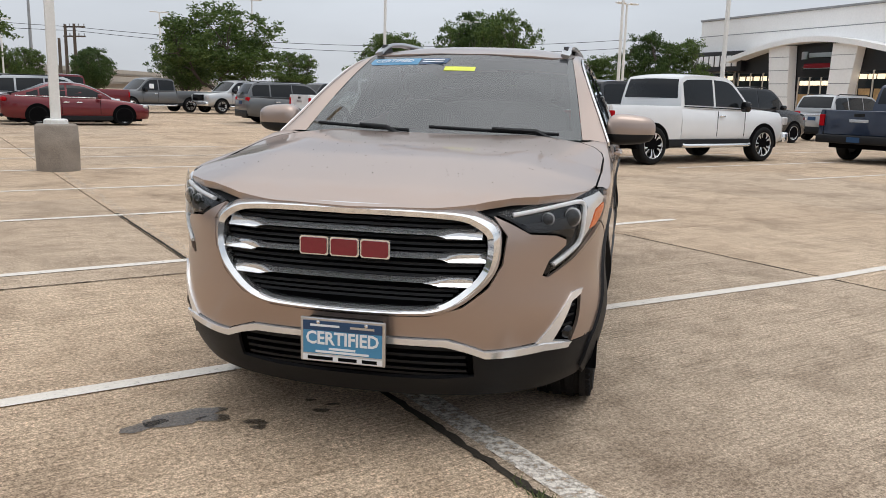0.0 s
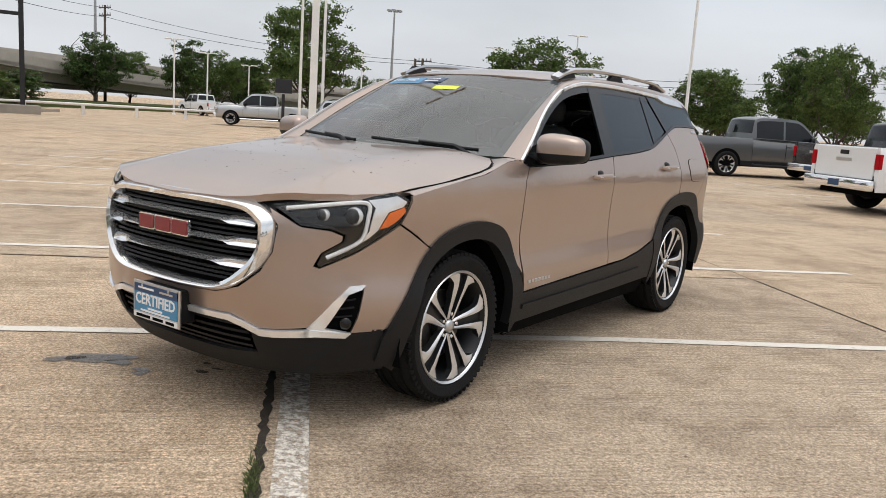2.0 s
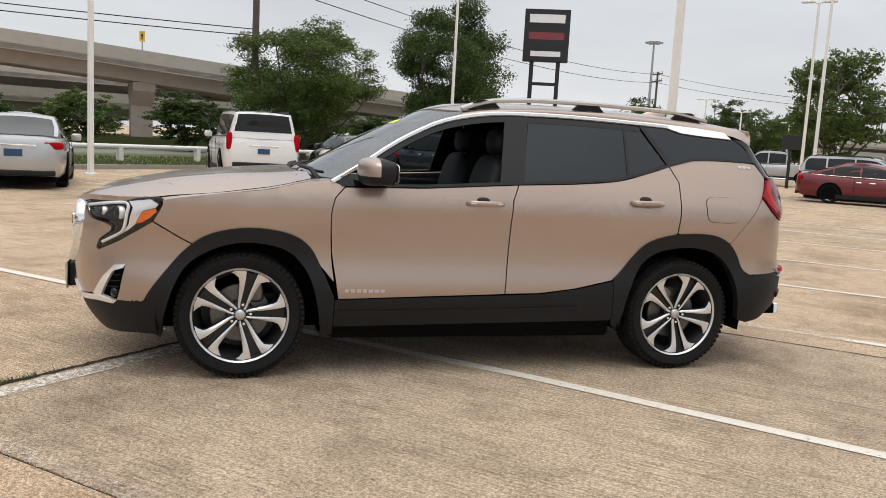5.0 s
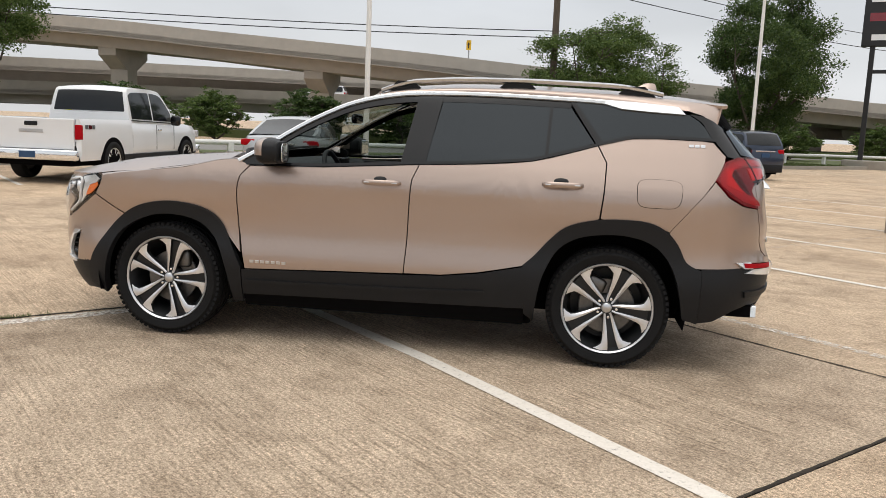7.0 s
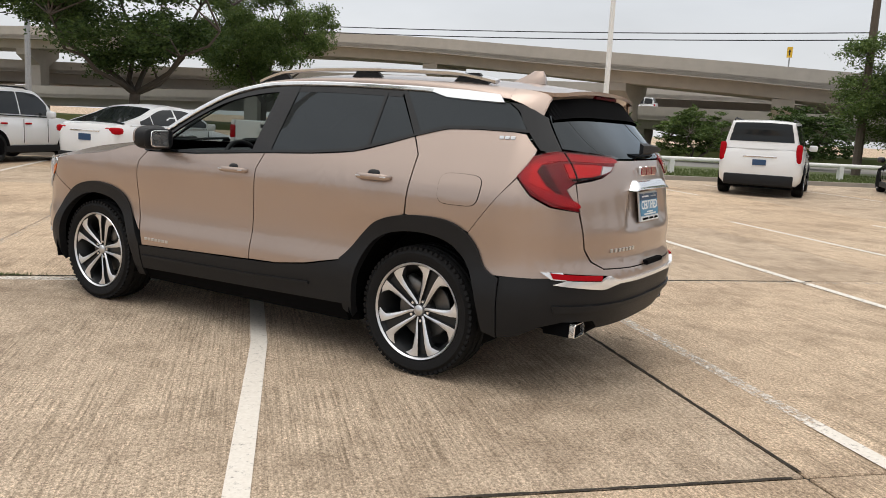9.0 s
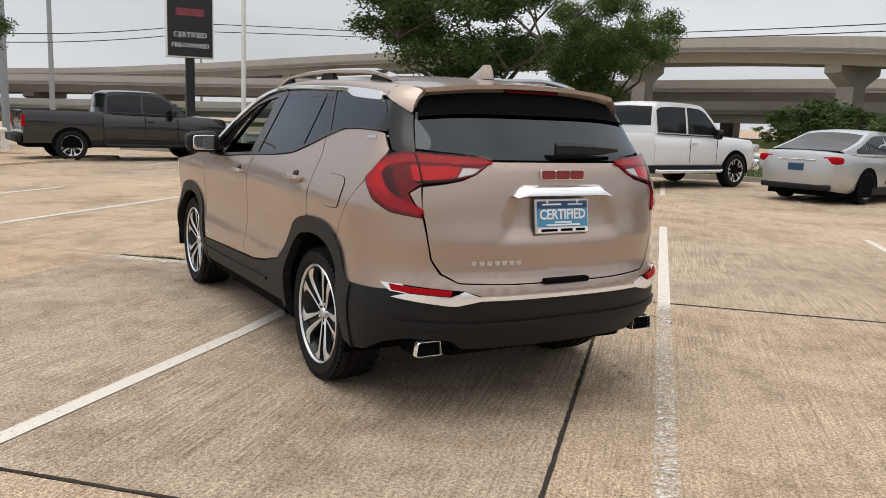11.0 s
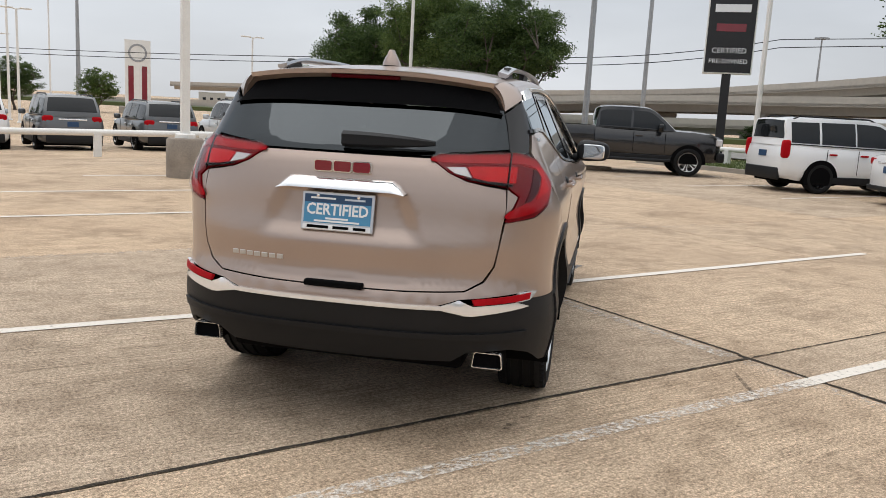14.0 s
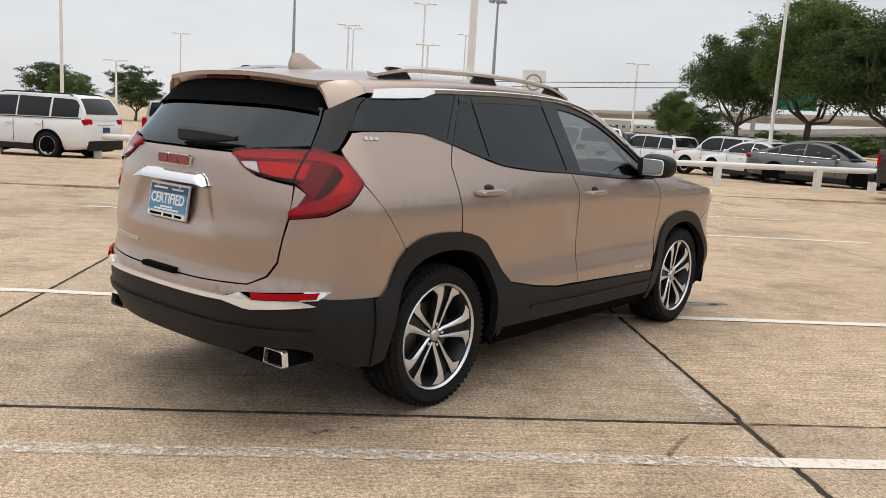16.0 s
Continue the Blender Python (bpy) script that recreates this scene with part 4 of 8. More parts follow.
    both("rear_lower_trim", [(1.845, 0.627)] + BY((1.99, 0.631), (2.13, 0.638)) + B((0.82, 0.645), (0.58, 0.62), (0.45, 0.60), (0.0, 0.598), (0.0, 0.355), (0.5, 0.36), (0.57, 0.408), (0.74, 0.412), (0.80, 0.39)) + BY((2.03, 0.385), (1.92, 0.325)) + [(1.845, 0.31)], M_TRIM, h=0.05, off=0.003)
    both("rear_bumper_step", B((0.80, 0.50), (0.5, 0.498), (0.0, 0.498), (0.0, 0.475), (0.5, 0.472), (0.79, 0.465)), M_TRIM, off=0.016, depth=0.02)
    # tailgate
    def mirrored(o):
        return o + [(2 * (1.80 + 1.0) - c, z) for c, z in o[::-1]]

    def full(c, z):
        m = 2 * 2.8 - c
        if c <= 2.8:
            return S(c, z)
        v = S(m, z)
        return Vector((-v.x, v.y, v.z))

    gate = B((0.68, 1.105), (0.679, 0.95), (0.669, 0.86), (0.655, 0.783), (0.616, 0.72), (0.546, 0.681), (0.3, 0.672), (0.0, 0.67))
    top = B((0.0, 1.222), (0.365, 1.222), (0.45, 1.165), (0.52, 1.135), (0.60, 1.118))
    tail = sheet("tailgate", mirrored(top[::-1][::-1] and (B((0.60, 1.118), (0.52, 1.135), (0.45, 1.165), (0.365, 1.222), (0.0, 1.222))[:0] + B((0.365, 1.222), (0.45, 1.165), (0.52, 1.135), (0.60, 1.118)) + gate)), full, M_BRONZE, car, h=0.026)
    gl = B((0.69, 1.272), (0.695, 1.256), (0.44, 1.246), (0.385, 1.228), (0.0, 1.228))
    rw = B((0.62, 1.425), (0.66, 1.35), (0.69, 1.272), (0.44, 1.248), (0.385, 1.23))
    sheet("rear_window", mirrored(B((0.622, 1.435), (0.642, 1.38), (0.672, 1.272), (0.44, 1.25), (0.385, 1.231))), full, G_TINT, car, off=0.002, depth=0.006, h=0.06, label="dark tinted tailgate window")
    both("pillar_trim", BY((1.88, 1.335), (1.945, 1.262), (2.02, 1.248)) + B((0.677, 1.265), (0.648, 1.38), (0.632, 1.425)) + BY((1.86, 1.462), (1.80, 1.486)) + [(1.725, 1.495)], M_GLOSSBLACK, off=-0.002)
    bm = bmesh.new()
    box(bm, -0.13, 0.13, 2.27, 2.345, 0.662, 0.688, 0.006)
    part("tailgate_grip", bm, M_DARK, car)
    # chrome bar over the plate
    bm = bmesh.new()
    rows = []
    for x in np.linspace(-0.282, 0.282, 21):
        k = min(1.0, (0.282 - abs(x)) / 0.045)
        rows.append([(x, 2.24, 1.072 + 0.05 * k), (x, 2.268, 1.07 + 0.05 * k), (x, 2.300, 1.068 + 0.022 * k), (x, 2.303, 1.066 + 0.008 * k), (x, 2.25, 1.064)])
    grid(bm, rows, close=True)
    bmesh.ops.recalc_face_normals(bm, faces=bm.faces)
    part("tailgate_bar", bm, M_CHROME, car, "chrome bar above the plate", smooth=50)
    # tail lamps
    lamp = BY((1.872, 1.128), (1.925, 1.228), (1.985, 1.25)) + B((0.70, 1.256), (0.40, 1.238), (0.365, 1.226), (0.45, 1.168), (0.53, 1.138), (0.665, 1.118), (0.69, 1.112), (0.735, 1.075), (0.72, 1.03), (0.686, 0.972), (0.70, 0.97)) + BY((2.045, 0.992), (1.955, 1.042))
    red = BY((1.89, 1.125), (1.935, 1.21), (2.0, 1.235)) + B((0.66, 1.243), (0.40, 1.226), (0.42, 1.205), (0.70, 1.21), (0.775, 1.19), (0.79, 1.10), (0.775, 1.06), (0.70, 1.015), (0.692, 0.985)) + BY((2.045, 1.01), (1.965, 1.055))
    mid = B((0.76, 1.19), (0.72, 1.195), (0.715, 1.13), (0.755, 1.10), (0.762, 1.07), (0.72, 1.045), (0.772, 1.06), (0.785, 1.10))
    for mir in (False, True):
        tl = sheet("tail_lamp", lamp, S, M_LAMPEDGE, car, off=0.006, h=0.05, mirror=mir, label="red hooked tail lamp")
        sheet("light_band", curve(red, 3, True), S, M_REDLENS, tl, off=0.0105, depth=0.006, h=0.04, mirror=mir)
        sheet("brake_light", B((0.71, 1.195), (0.56, 1.195), (0.52, 1.19), (0.545, 1.15), (0.60, 1.137), (0.71, 1.13)), S, M_REDBRIGHT, tl, off=0.013, depth=0.008, h=0.04, mirror=mir)
        sheet("reversing_light", B((0.51, 1.19), (0.435, 1.187), (0.47, 1.165), (0.54, 1.148)), S, M_CLEARLENS, tl, off=0.013, depth=0.008, h=0.04, mirror=mir)
        sheet("outer_glow", BY((1.93, 1.10), (1.97, 1.19), (2.03, 1.205)) + B((0.80, 1.19), (0.805, 1.10)) + BY((2.03, 1.06)), S, M_REDBRIGHT, tl, off=0.0135, depth=0.008, h=0.04, mirror=mir)
        sheet("lamp_tip_shade", B((0.51, 1.148), (0.54, 1.146), (0.70, 1.124), (0.70, 1.116), (0.62, 1.124), (0.53, 1.141)), S, M_DARK, tl, off=0.0125, depth=0.006, h=0.04, mirror=mir)
        sheet("band_shade", B((0.80, 1.185), (0.772, 1.186), (0.768, 1.09), (0.755, 1.05), (0.775, 1.052), (0.798, 1.09)), S, M_REDDARK, tl, off=0.0125, depth=0.006, h=0.04, mirror=mir)
        sheet("lamp_lens", lamp, S, G_LENS, tl, off=0.02, depth=0.012, h=0.03, mirror=mir, label="clear glossy outer lens")
        bm = bmesh.new()
        tube(bm, [Vector((v.x * sg2, v.y, v.z)) for sg2 in ((-1,) if mir else (1,)) for v in (S(c, z) + Vector((0, 0.02, 0)) for c, z in B((0.687, 1.258), (0.688, 1.2), (0.688, 1.15), (0.688, 1.11)))], 0.0045, 6)
        part("lamp_gap", bm, M_DARK, tl)
        sheet("lamp_corner", B((0.687, 1.106), (0.73, 1.075), (0.715, 1.032), (0.686, 0.985)), S, M_BRONZE, car, off=0.0, depth=0.01, h=0.04, mirror=mir)
        # bumper brightwork and reflector
        sheet("rear_bumper_trim", B((0.44, 0.612), (0.53, 0.642), (0.585, 0.618), (0.80, 0.63), (0.825, 0.665)) + BY((2.11, 0.665), (2.13, 0.625)) + B((0.80, 0.605), (0.585, 0.578), (0.555, 0.58), (0.455, 0.602)), S, M_BRIGHTTRIM, car, off=0.016, depth=0.02, h=0.04, mirror=mir)
        sheet("reflector", B((0.80, 0.662), (0.58, 0.645), (0.59, 0.622), (0.795, 0.634)), S, M_REDLENS, car, off=0.02, h=0.05, mirror=mir, label="dark red bumper reflector")
    sheet("rear_bumper_strip", mirrored(B((0.5, 0.618)) + B((0.45, 0.602))), full, M_BRIGHTTRIM, car, off=0.017, depth=0.02, h=0.05)
    # exhaust tips
    for sx in (-1, 1):
        bm = bmesh.new()
        o = [(-0.068, -0.034), (-0.058, -0.037), (0.058, -0.037), (0.067, -0.031), (0.06, 0.028), (0.052, 0.035), (-0.052, 0.035), (-0.06, 0.03)]
        i = [(x * 0.945, z * 0.89) for x, z in o]
        rows = [[(sx * x, y, z) for x, z in ring] for ring, y in ((o, -0.03), (o, -0.004), ([(x * 0.98, z * 0.96) for x, z in o], 0.0), (i, 0.0), (i, -0.012))]
        grid(bm, rows, close=True)
        bmesh.ops.recalc_face_normals(bm, faces=bm.faces)
        ex = part("exhaust_tip", bm, M_CHROME, car, "chrome exhaust tip")
        ex.location = (sx * 0.655, 2.185, 0.368)
        # dark pipe behind the bright rim, with a closed bore
        bm = bmesh.new()
        rows = [[(sx * x * k, y, z * k) for x, z in o] for k, y in ((0.3, -0.2), (0.98, -0.17), (0.98, -0.024), (0.9, -0.0235))]
        grid(bm, rows, close=True)
        for ring in (rows[0], rows[-1]):
            bm.faces.new([bm.verts.new(p) for p in ring])
        bmesh.ops.remove_doubles(bm, verts=bm.verts, dist=0.0001)
        bmesh.ops.recalc_face_normals(bm, faces=bm.faces)
        part("exhaust_bore", bm, M_DARK, ex)
    # hood
    def crown(y):
        return float(np.interp(y, [-2.34, -2.28, -2.2, -2.08, -1.8, -1.5, -1.0], [0.93, 0.952, 0.99, 1.022, 1.085, 1.122, 1.155]))

    def hood_z(x, y):
        z = (crown(y - 0.05) + 2 * crown(y) + crown(y + 0.05)) / 4
        drop = float(np.interp(y, [-2.2, -1.9, -1.5, -1.1], [0.045, 0.074, 0.084, 0.045]))
        return z - drop * (abs(x) / 0.85) ** 3.2 + 0.010 * math.exp(-((abs(x) - 0.52) / 0.13) ** 2)

    def hood(x, y):
        return Vector((x, y, hood_z(x, y)))

    half = [(0.0, -2.33), (0.3, -2.308), (0.45, -2.27), (0.54, -2.226), (0.66, -2.152), (0.765, -2.046), (0.825, -1.93), (0.846, -1.83), (0.853, -1.55), (0.853, -1.28), (0.84, -1.19), (0.805, -1.11), (0.74, -1.03), (0.6, -1.035), (0.3, -1.075), (0.0, -1.09)]
    # sunk black strip, coloured to pass for the shaded gap below the hood edge
    both("nose_panel", F((0.0, 0.975), (0.3, 0.975), (0.5, 0.972), (0.66, 0.985)) + [(-2.0, 1.003), (-1.94, 1.003), (-1.94, 0.998), (-2.09, 0.988), (-2.26, 0.963), (-2.425, 0.93)] + F((0.548, 0.90), (0.5, 0.93), (0.3, 0.945), (0.0, 0.945)), M_TRIM, off=-0.022)
    hood_ob = sheet("hood", [(x, y) for x, y in half] + [(-x, y) for x, y in half[::-1][1:-1]], hood, M_BRONZE, car, h=0.06, depth=0.03)
    for sg in (-1, 1):
        bm = bmesh.new()
        a = [hood(x, y) + Vector((0.003, 0.004, -0.004)) for x, y in ((0.848, -1.84), (0.853, -1.7), (0.855, -1.5), (0.855, -1.29), (0.845, -1.19), (0.81, -1.105), (0.745, -1.03), (0.735, -0.98), (0.735, -0.91))]
        b = [S(y, z) + Vector((0, 0, 0.002)) for y, z in ((-1.84, 0.985), (-1.7, 1.006), (-1.5, 1.033), (-1.29, 1.06), (-1.2, 1.08), (-1.12, 1.10), (-1.05, 1.116), (-0.95, 1.126), (-0.90, 1.12))]
        grid(bm, [[(v.x * sg, v.y, v.z) for v in a], [((v.x + w.x) / 2 * sg, (v.y + w.y) / 2, (v.z + w.z) / 2 + 0.006) for v, w in zip(a, b)], [(v.x * sg, v.y, v.z) for v in b]])
        bmesh.ops.recalc_face_normals(bm, faces=bm.faces)
        if sum(f.normal.z for f in bm.faces) < 0:
            bmesh.ops.reverse_faces(bm, faces=bm.faces)
        part("fender_top", bm, M_BRONZE, car, smooth=70)
        bm = bmesh.new()
        tube(bm, [Vector((v.x * sg, v.y, v.z)) for v in (hood(x, y) + Vector((0.001, 0.002, -0.001)) for x, y in [(0.848, -1.84)] + half[8:13])], 0.0026, 5)
        part("hood_gap", bm, M_DARK, car)
    rng_d = np.random.default_rng(4)
    bm = bmesh.new()
    for k in range(120):
        x, y = rng_d.uniform(-0.72, 0.72), -1.1 - 1.0 * rng_d.random() ** 1.4
        r = rng_d.uniform(0.001, 0.0028)
        p = hood(x, y)
        round_box(bm, p.x, p.y, p.z + r * 0.1, r, r * rng_d.uniform(1, 2.2), r * 0.5, 2, 6, 4)
    drops = part("water_drops", bm, M_GLOSSBLACK, hood_ob, "scattered drops and specks on the hood", smooth=60)
    drops["kind"] = "stuff"
    # roof
    def roof_c(y):
        return float(np.interp(y, [-0.35, -0.2, 0.0, 0.35, 0.8, 1.3, 1.65, 2.05], [1.545, 1.588, 1.628, 1.655, 1.658, 1.645, 1.622, 1.578]))

    def roof_f(x, y):
        z = (roof_c(y - 0.1) + 2 * roof_c(y) + roof_c(y + 0.1)) / 4
        return Vector((x, y, z - 0.045 * (abs(x) / 0.6) ** 2.4))

    edge = [(0.0, -0.225), (0.3, -0.205), (0.5, -0.155), (0.6, -0.085), (0.622, 0.1), (0.63, 0.5), (0.63, 1.0), (0.615, 1.4), (0.60, 1.7), (0.575, 1.92), (0.5, 1.965), (0.25, 1.99), (0.0, 1.995)]
    sheet("roof", [(x, y) for x, y in edge] + [(-x, y) for x, y in edge[::-1][1:-1]], roof_f, M_BRONZE, car, h=0.08, depth=0.02)
    # spoiler lip with drooping rounded ends, and its dark underside
    def lip(u, s):
        k = abs(u)
        if k < 0.8:
            x = 0.54 * k / 0.8
            a = roof_f(x, 1.995 - 0.1 * (x / 0.6) ** 3) + Vector((0, 0, -0.004 * (k / 0.8) ** 2))
            a += Vector((0, -0.03 * s, -0.036 * s))
        else:
            t = (k - 0.8) / 0.2 * math.pi / 2
            a0 = roof_f(0.54, 1.922)
            a = Vector((0.54 + 0.085 * math.sin(t), a0.y - 0.03 * (1 - math.cos(t)), a0.z - 0.004 - 0.12 * (1 - math.cos(t))))
            a += Vector((-0.03 * s * math.sin(t), -0.03 * s, -0.036 * s * math.cos(t)))
        return Vector((math.copysign(a.x, u), a.y, a.z))
    us = np.linspace(-1, 1, 61)
    bm = bmesh.new()
    grid(bm, [[lip(u, s) for u in us] for s in (0, 0.5, 1.0)])
    part("spoiler_lip", bm, M_BRONZE, car, smooth=60)

    def under(u):
        x = min(0.628, abs(u) * 0.66)
        z = 1.44 - 0.03 * abs(u) ** 4
        v = S(S.rx(x, z), z) + Vector((0, 0.022, 0))
        return Vector((math.copysign(v.x, u), v.y, v.z))
    bm = bmesh.new()
    grid(bm, [[lip(u, 1.0) + Vector((0, 0.002, 0)) for u in us], [under(u) for u in us]])
    part("spoiler_underside", bm, M_DARK, car)
    bm = bmesh.new()
    box(bm, -0.16, 0.16, 1.965, 1.985, 1.545, 1.562, 0.004)
    part("high_brake_light", bm, M_REDDARK, car, "red high-level brake light")
    # antenna fin
    bm = bmesh.new()
    rows = []
    for k, (w2, y0, y1) in enumerate(((0.042, 1.36, 1.60), (0.038, 1.40, 1.598), (0.031, 1.445, 1.595), (0.022, 1.485, 1.59), (0.013, 1.52, 1.58))):
        z = 1.628 + 0.019 * k
        ym = (y0 + y1) / 2
        rows.append([(0, y0, z), (w2 * 0.7, ym - 0.02, z), (w2, y1 - 0.03, z), (w2 * 0.5, y1, z), (-w2 * 0.5, y1, z), (-w2, y1 - 0.03, z), (-w2 * 0.7, ym - 0.02, z)])
    vs = grid(bm, rows, close=True)
    bm.faces.new(vs[-1])
    part("antenna_fin", bm, M_BRONZE, car, smooth=60)
    # windscreen
    def ws(a, b):
        x = a * (0.735 - 0.125 * b)
        y = -1.06 + 0.16 * a ** 2 + b * (0.835 - 0.03 * a ** 2)
        z = 1.13 + 0.445 * b + 0.02 * math.sin(math.pi * b) - 0.012 * a * a * b
        return Vector((x, y, z))

    wsg = sheet("windscreen", [(-1, 0), (-0.5, 0), (0, 0), (0.5, 0), (1, 0), (1, 0.5), (1, 1), (0.5, 1), (0, 1), (-0.5, 1), (-1, 1), (-1, 0.5)], ws, G_CLEAR, car, h=0.12, depth=0.006, label="windscreen with stickers along its top edge")
    for nm, o in (("lower_band", [(-1, 0), (1, 0), (1, 0.06), (0.93, 0.1), (0, 0.055), (-0.93, 0.1), (-1, 0.06)]), ("upper_band", [(-1, 1), (1, 1), (1, 0.955), (-1, 0.955)]), ("side_band", [(-1, 0), (-0.94, 0), (-0.95, 1), (-1, 1)]), ("side_band", [(1, 0), (0.94, 0), (0.95, 1), (1, 1)])):
        sheet(nm, o, ws, M_GLOSSBLACK, wsg, off=-0.008, depth=0.002, h=0.12)
    sheet("sensor_patch", [(-0.13, 0.97), (0.12, 0.97), (0.10, 0.86), (-0.10, 0.86)], ws, M_DARK, wsg, off=-0.009, depth=0.002, h=0.12)
    st = sheet("sun_strip_sticker", [(-0.94, 0.93), (-0.42, 0.93), (-0.42, 0.83), (-0.90, 0.83), (-0.94, 0.86)], ws, M_BLUEPLATE, wsg, off=0.002, depth=0.001, h=0.12, label="pale blue strip sticker")
    sheet("sun_strip_sticker", [(-0.41, 0.93), (-0.13, 0.93), (-0.15, 0.85), (-0.41, 0.83)], ws, M_NAVY, wsg, off=0.002, depth=0.001, h=0.12, label="navy strip sticker")
    sheet("price_sticker", [(-0.14, 0.80), (0.14, 0.80), (0.14, 0.74), (-0.14, 0.74)], ws, M_YELLOW, wsg, off=0.002, depth=0.001, h=0.12, label="yellow stock sticker")
    n0 = (ws(-0.67, 0.88) - ws(-0.69, 0.88)).normalized()
    u0 = (ws(-0.68, 0.9) - ws(-0.68, 0.86)).normalized()
    nn = n0.cross(u0).normalized()
    m = Matrix((n0, nn.cross(n0), nn)).transposed().to_4x4()
    m.translation = ws(-0.68, 0.88) + nn * 0.006
    letters("sticker_word", "CERTIFIED", 0.055, M_WHITEPRINT, wsg, m, 0.0006, squash=1.05)
    for k in range(2):
        mm = m.copy()
        mm.translation = ws(-0.28, 0.895 - 0.03 * k) + nn * 0.006
        bm = bmesh.new()
        box(bm, -0.07, 0.07, -0.005, 0.005, 0, 0.001)
        bar = part("sticker_bar", bm, M_WHITEPRINT, wsg)
        bar.matrix_basis = mm
    # wipers
    for x0, x1, bb in ((0.62, -0.02, 0.075), (-0.12, -0.66, 0.075)):
        bm = bmesh.new()
        pts = [ws(x0 / 0.73 + (x1 - x0) / 0.73 * t, 0.012 + bb * 0.5 * t) + Vector((0, -0.02, 0.022)) for t in np.linspace(0, 1, 9)]
        tube(bm, pts, 0.009, 6)
        wp = part("wiper", bm, M_TRIM, car, "black wiper blade", smooth=60)
        bm = bmesh.new()
        tube(bm, [ws(x0 / 0.73, 0.0) + Vector((0, -0.03, -0.02)), ws(x0 / 0.73 - 0.15, 0.008) + Vector((0, -0.035, 0.035)), pts[4] + Vector((0, -0.01, 0.012))], [0.016, 0.014, 0.008], 6)
        part("wiper_arm", bm, M_TRIM, wp, smooth=60)
    bm = bmesh.new()
    rows = [[ws(a, -0.02) + Vector((0, -0.075 + 0.01 * a * a, -0.03)) for a in np.linspace(-1, 1, 15)], [ws(a, 0.01) + Vector((0, 0, -0.012)) for a in np.linspace(-1, 1, 15)]]
    grid(bm, rows)
    part("cowl", bm, M_TRIM, car, smooth=60)
    # cant rails and pillars in body colour, and the bright strip round the side windows
    strip = curve([(-0.93, 1.118), (-0.85, 1.165), (-0.74, 1.232), (-0.60, 1.325), (-0.45, 1.41), (-0.25, 1.497), (0.0, 1.55), (0.25, 1.566), (0.6, 1.568), (1.05, 1.556), (1.3, 1.545), (1.55, 1.53), (1.72, 1.512)], 4)
    wins = [p for p in strip]
    for mir in (False, True):
        sg = -1 if mir else 1
        bm = bmesh.new()
        lower = [S(c, z) for c, z in strip]
        upper = []
        for i, (c, z) in enumerate(strip):
            if c < -0.1:
                t = (c + 0.93) / 0.83
                upper.append(ws(1.0, min(1.0, max(0.0, t))) + Vector((0.002, 0, 0.002)))
            else:
                y = c + 0.06 * max(0.0, 1 - (c + 0.1) / 0.5)
                x = float(np.interp(y, [-0.1, 0.1, 0.5, 1.0, 1.4, 1.72], [0.607, 0.622, 0.63, 0.63, 0.615, 0.60]))
                upper.append(roof_f(x, y))
        rows = []
        for k in range(5):
            t = k / 4
            rows.append([(lambda v: Vector((v.x * sg, v.y, v.z)))(a.lerp(b, t) + Vector((1, 0, 0.6)).normalized() * 0.012 * math.sin(math.pi * t)) for a, b in zip(lower, upper)])
        grid(bm, rows)
        bmesh.ops.recalc_face_normals(bm, faces=bm.faces)
        if sum(f.normal.x for f in bm.faces) * sg < 0:
            bmesh.ops.reverse_faces(bm, faces=bm.faces)
        part("cant_rail", bm, M_BRONZE, car, smooth=70)
        # rear upper corner beside the spoiler
        bm = bmesh.new()
        a = [S(c, z) for c, z in [(1.72, 1.512), (1.80, 1.488)]] + [lip(1.0, 0.0)]
        b = [roof_f(0.60, 1.72), roof_f(0.58, 1.83), lip(0.8, 0.0)]
        grid(bm, [[(v.x * sg, v.y, v.z) for v in a], [((v.x * 0.5 + w.x * 0.5 + 0.012) * sg, (v.y + w.y) / 2, (v.z + w.z) / 2 + 0.006) for v, w in zip(a, b)], [(v.x * sg, v.y, v.z) for v in b]])
        bmesh.ops.recalc_face_normals(bm, faces=bm.faces)
        if sum(f.normal.x for f in bm.faces) * sg < 0:
            bmesh.ops.reverse_faces(bm, faces=bm.faces)
        part("spoiler_ear", bm, M_BRONZE, car, smooth=70)
        ribbon("window_strip", [S(c, z) + Vector((0.008, 0, 0.0)) for c, z in strip if c < 1.25], (0, -0.3, 1), M_CHROME, car, 0.024, 0.006, mirror=mir, label="chrome strip over the side windows")
        sheet("wide_window_strip", [(1.04, 1.567), (1.2, 1.56), (1.45, 1.548), (1.66, 1.53), (1.70, 1.488), (1.5, 1.497), (1.34, 1.508), (1.24, 1.535), (1.12, 1.548)], S, M_CHROME, car, off=0.009, depth=0.012, mirror=mir)
        # black frame with openings, glass
        sheet("window_frame", [(-0.925, 1.112), (-0.85, 1.155), (-0.80, 1.135), (-0.70, 1.105), (-0.88, 1.092)], S, M_GLOSSBLACK, car, off=-0.003, mirror=mir)
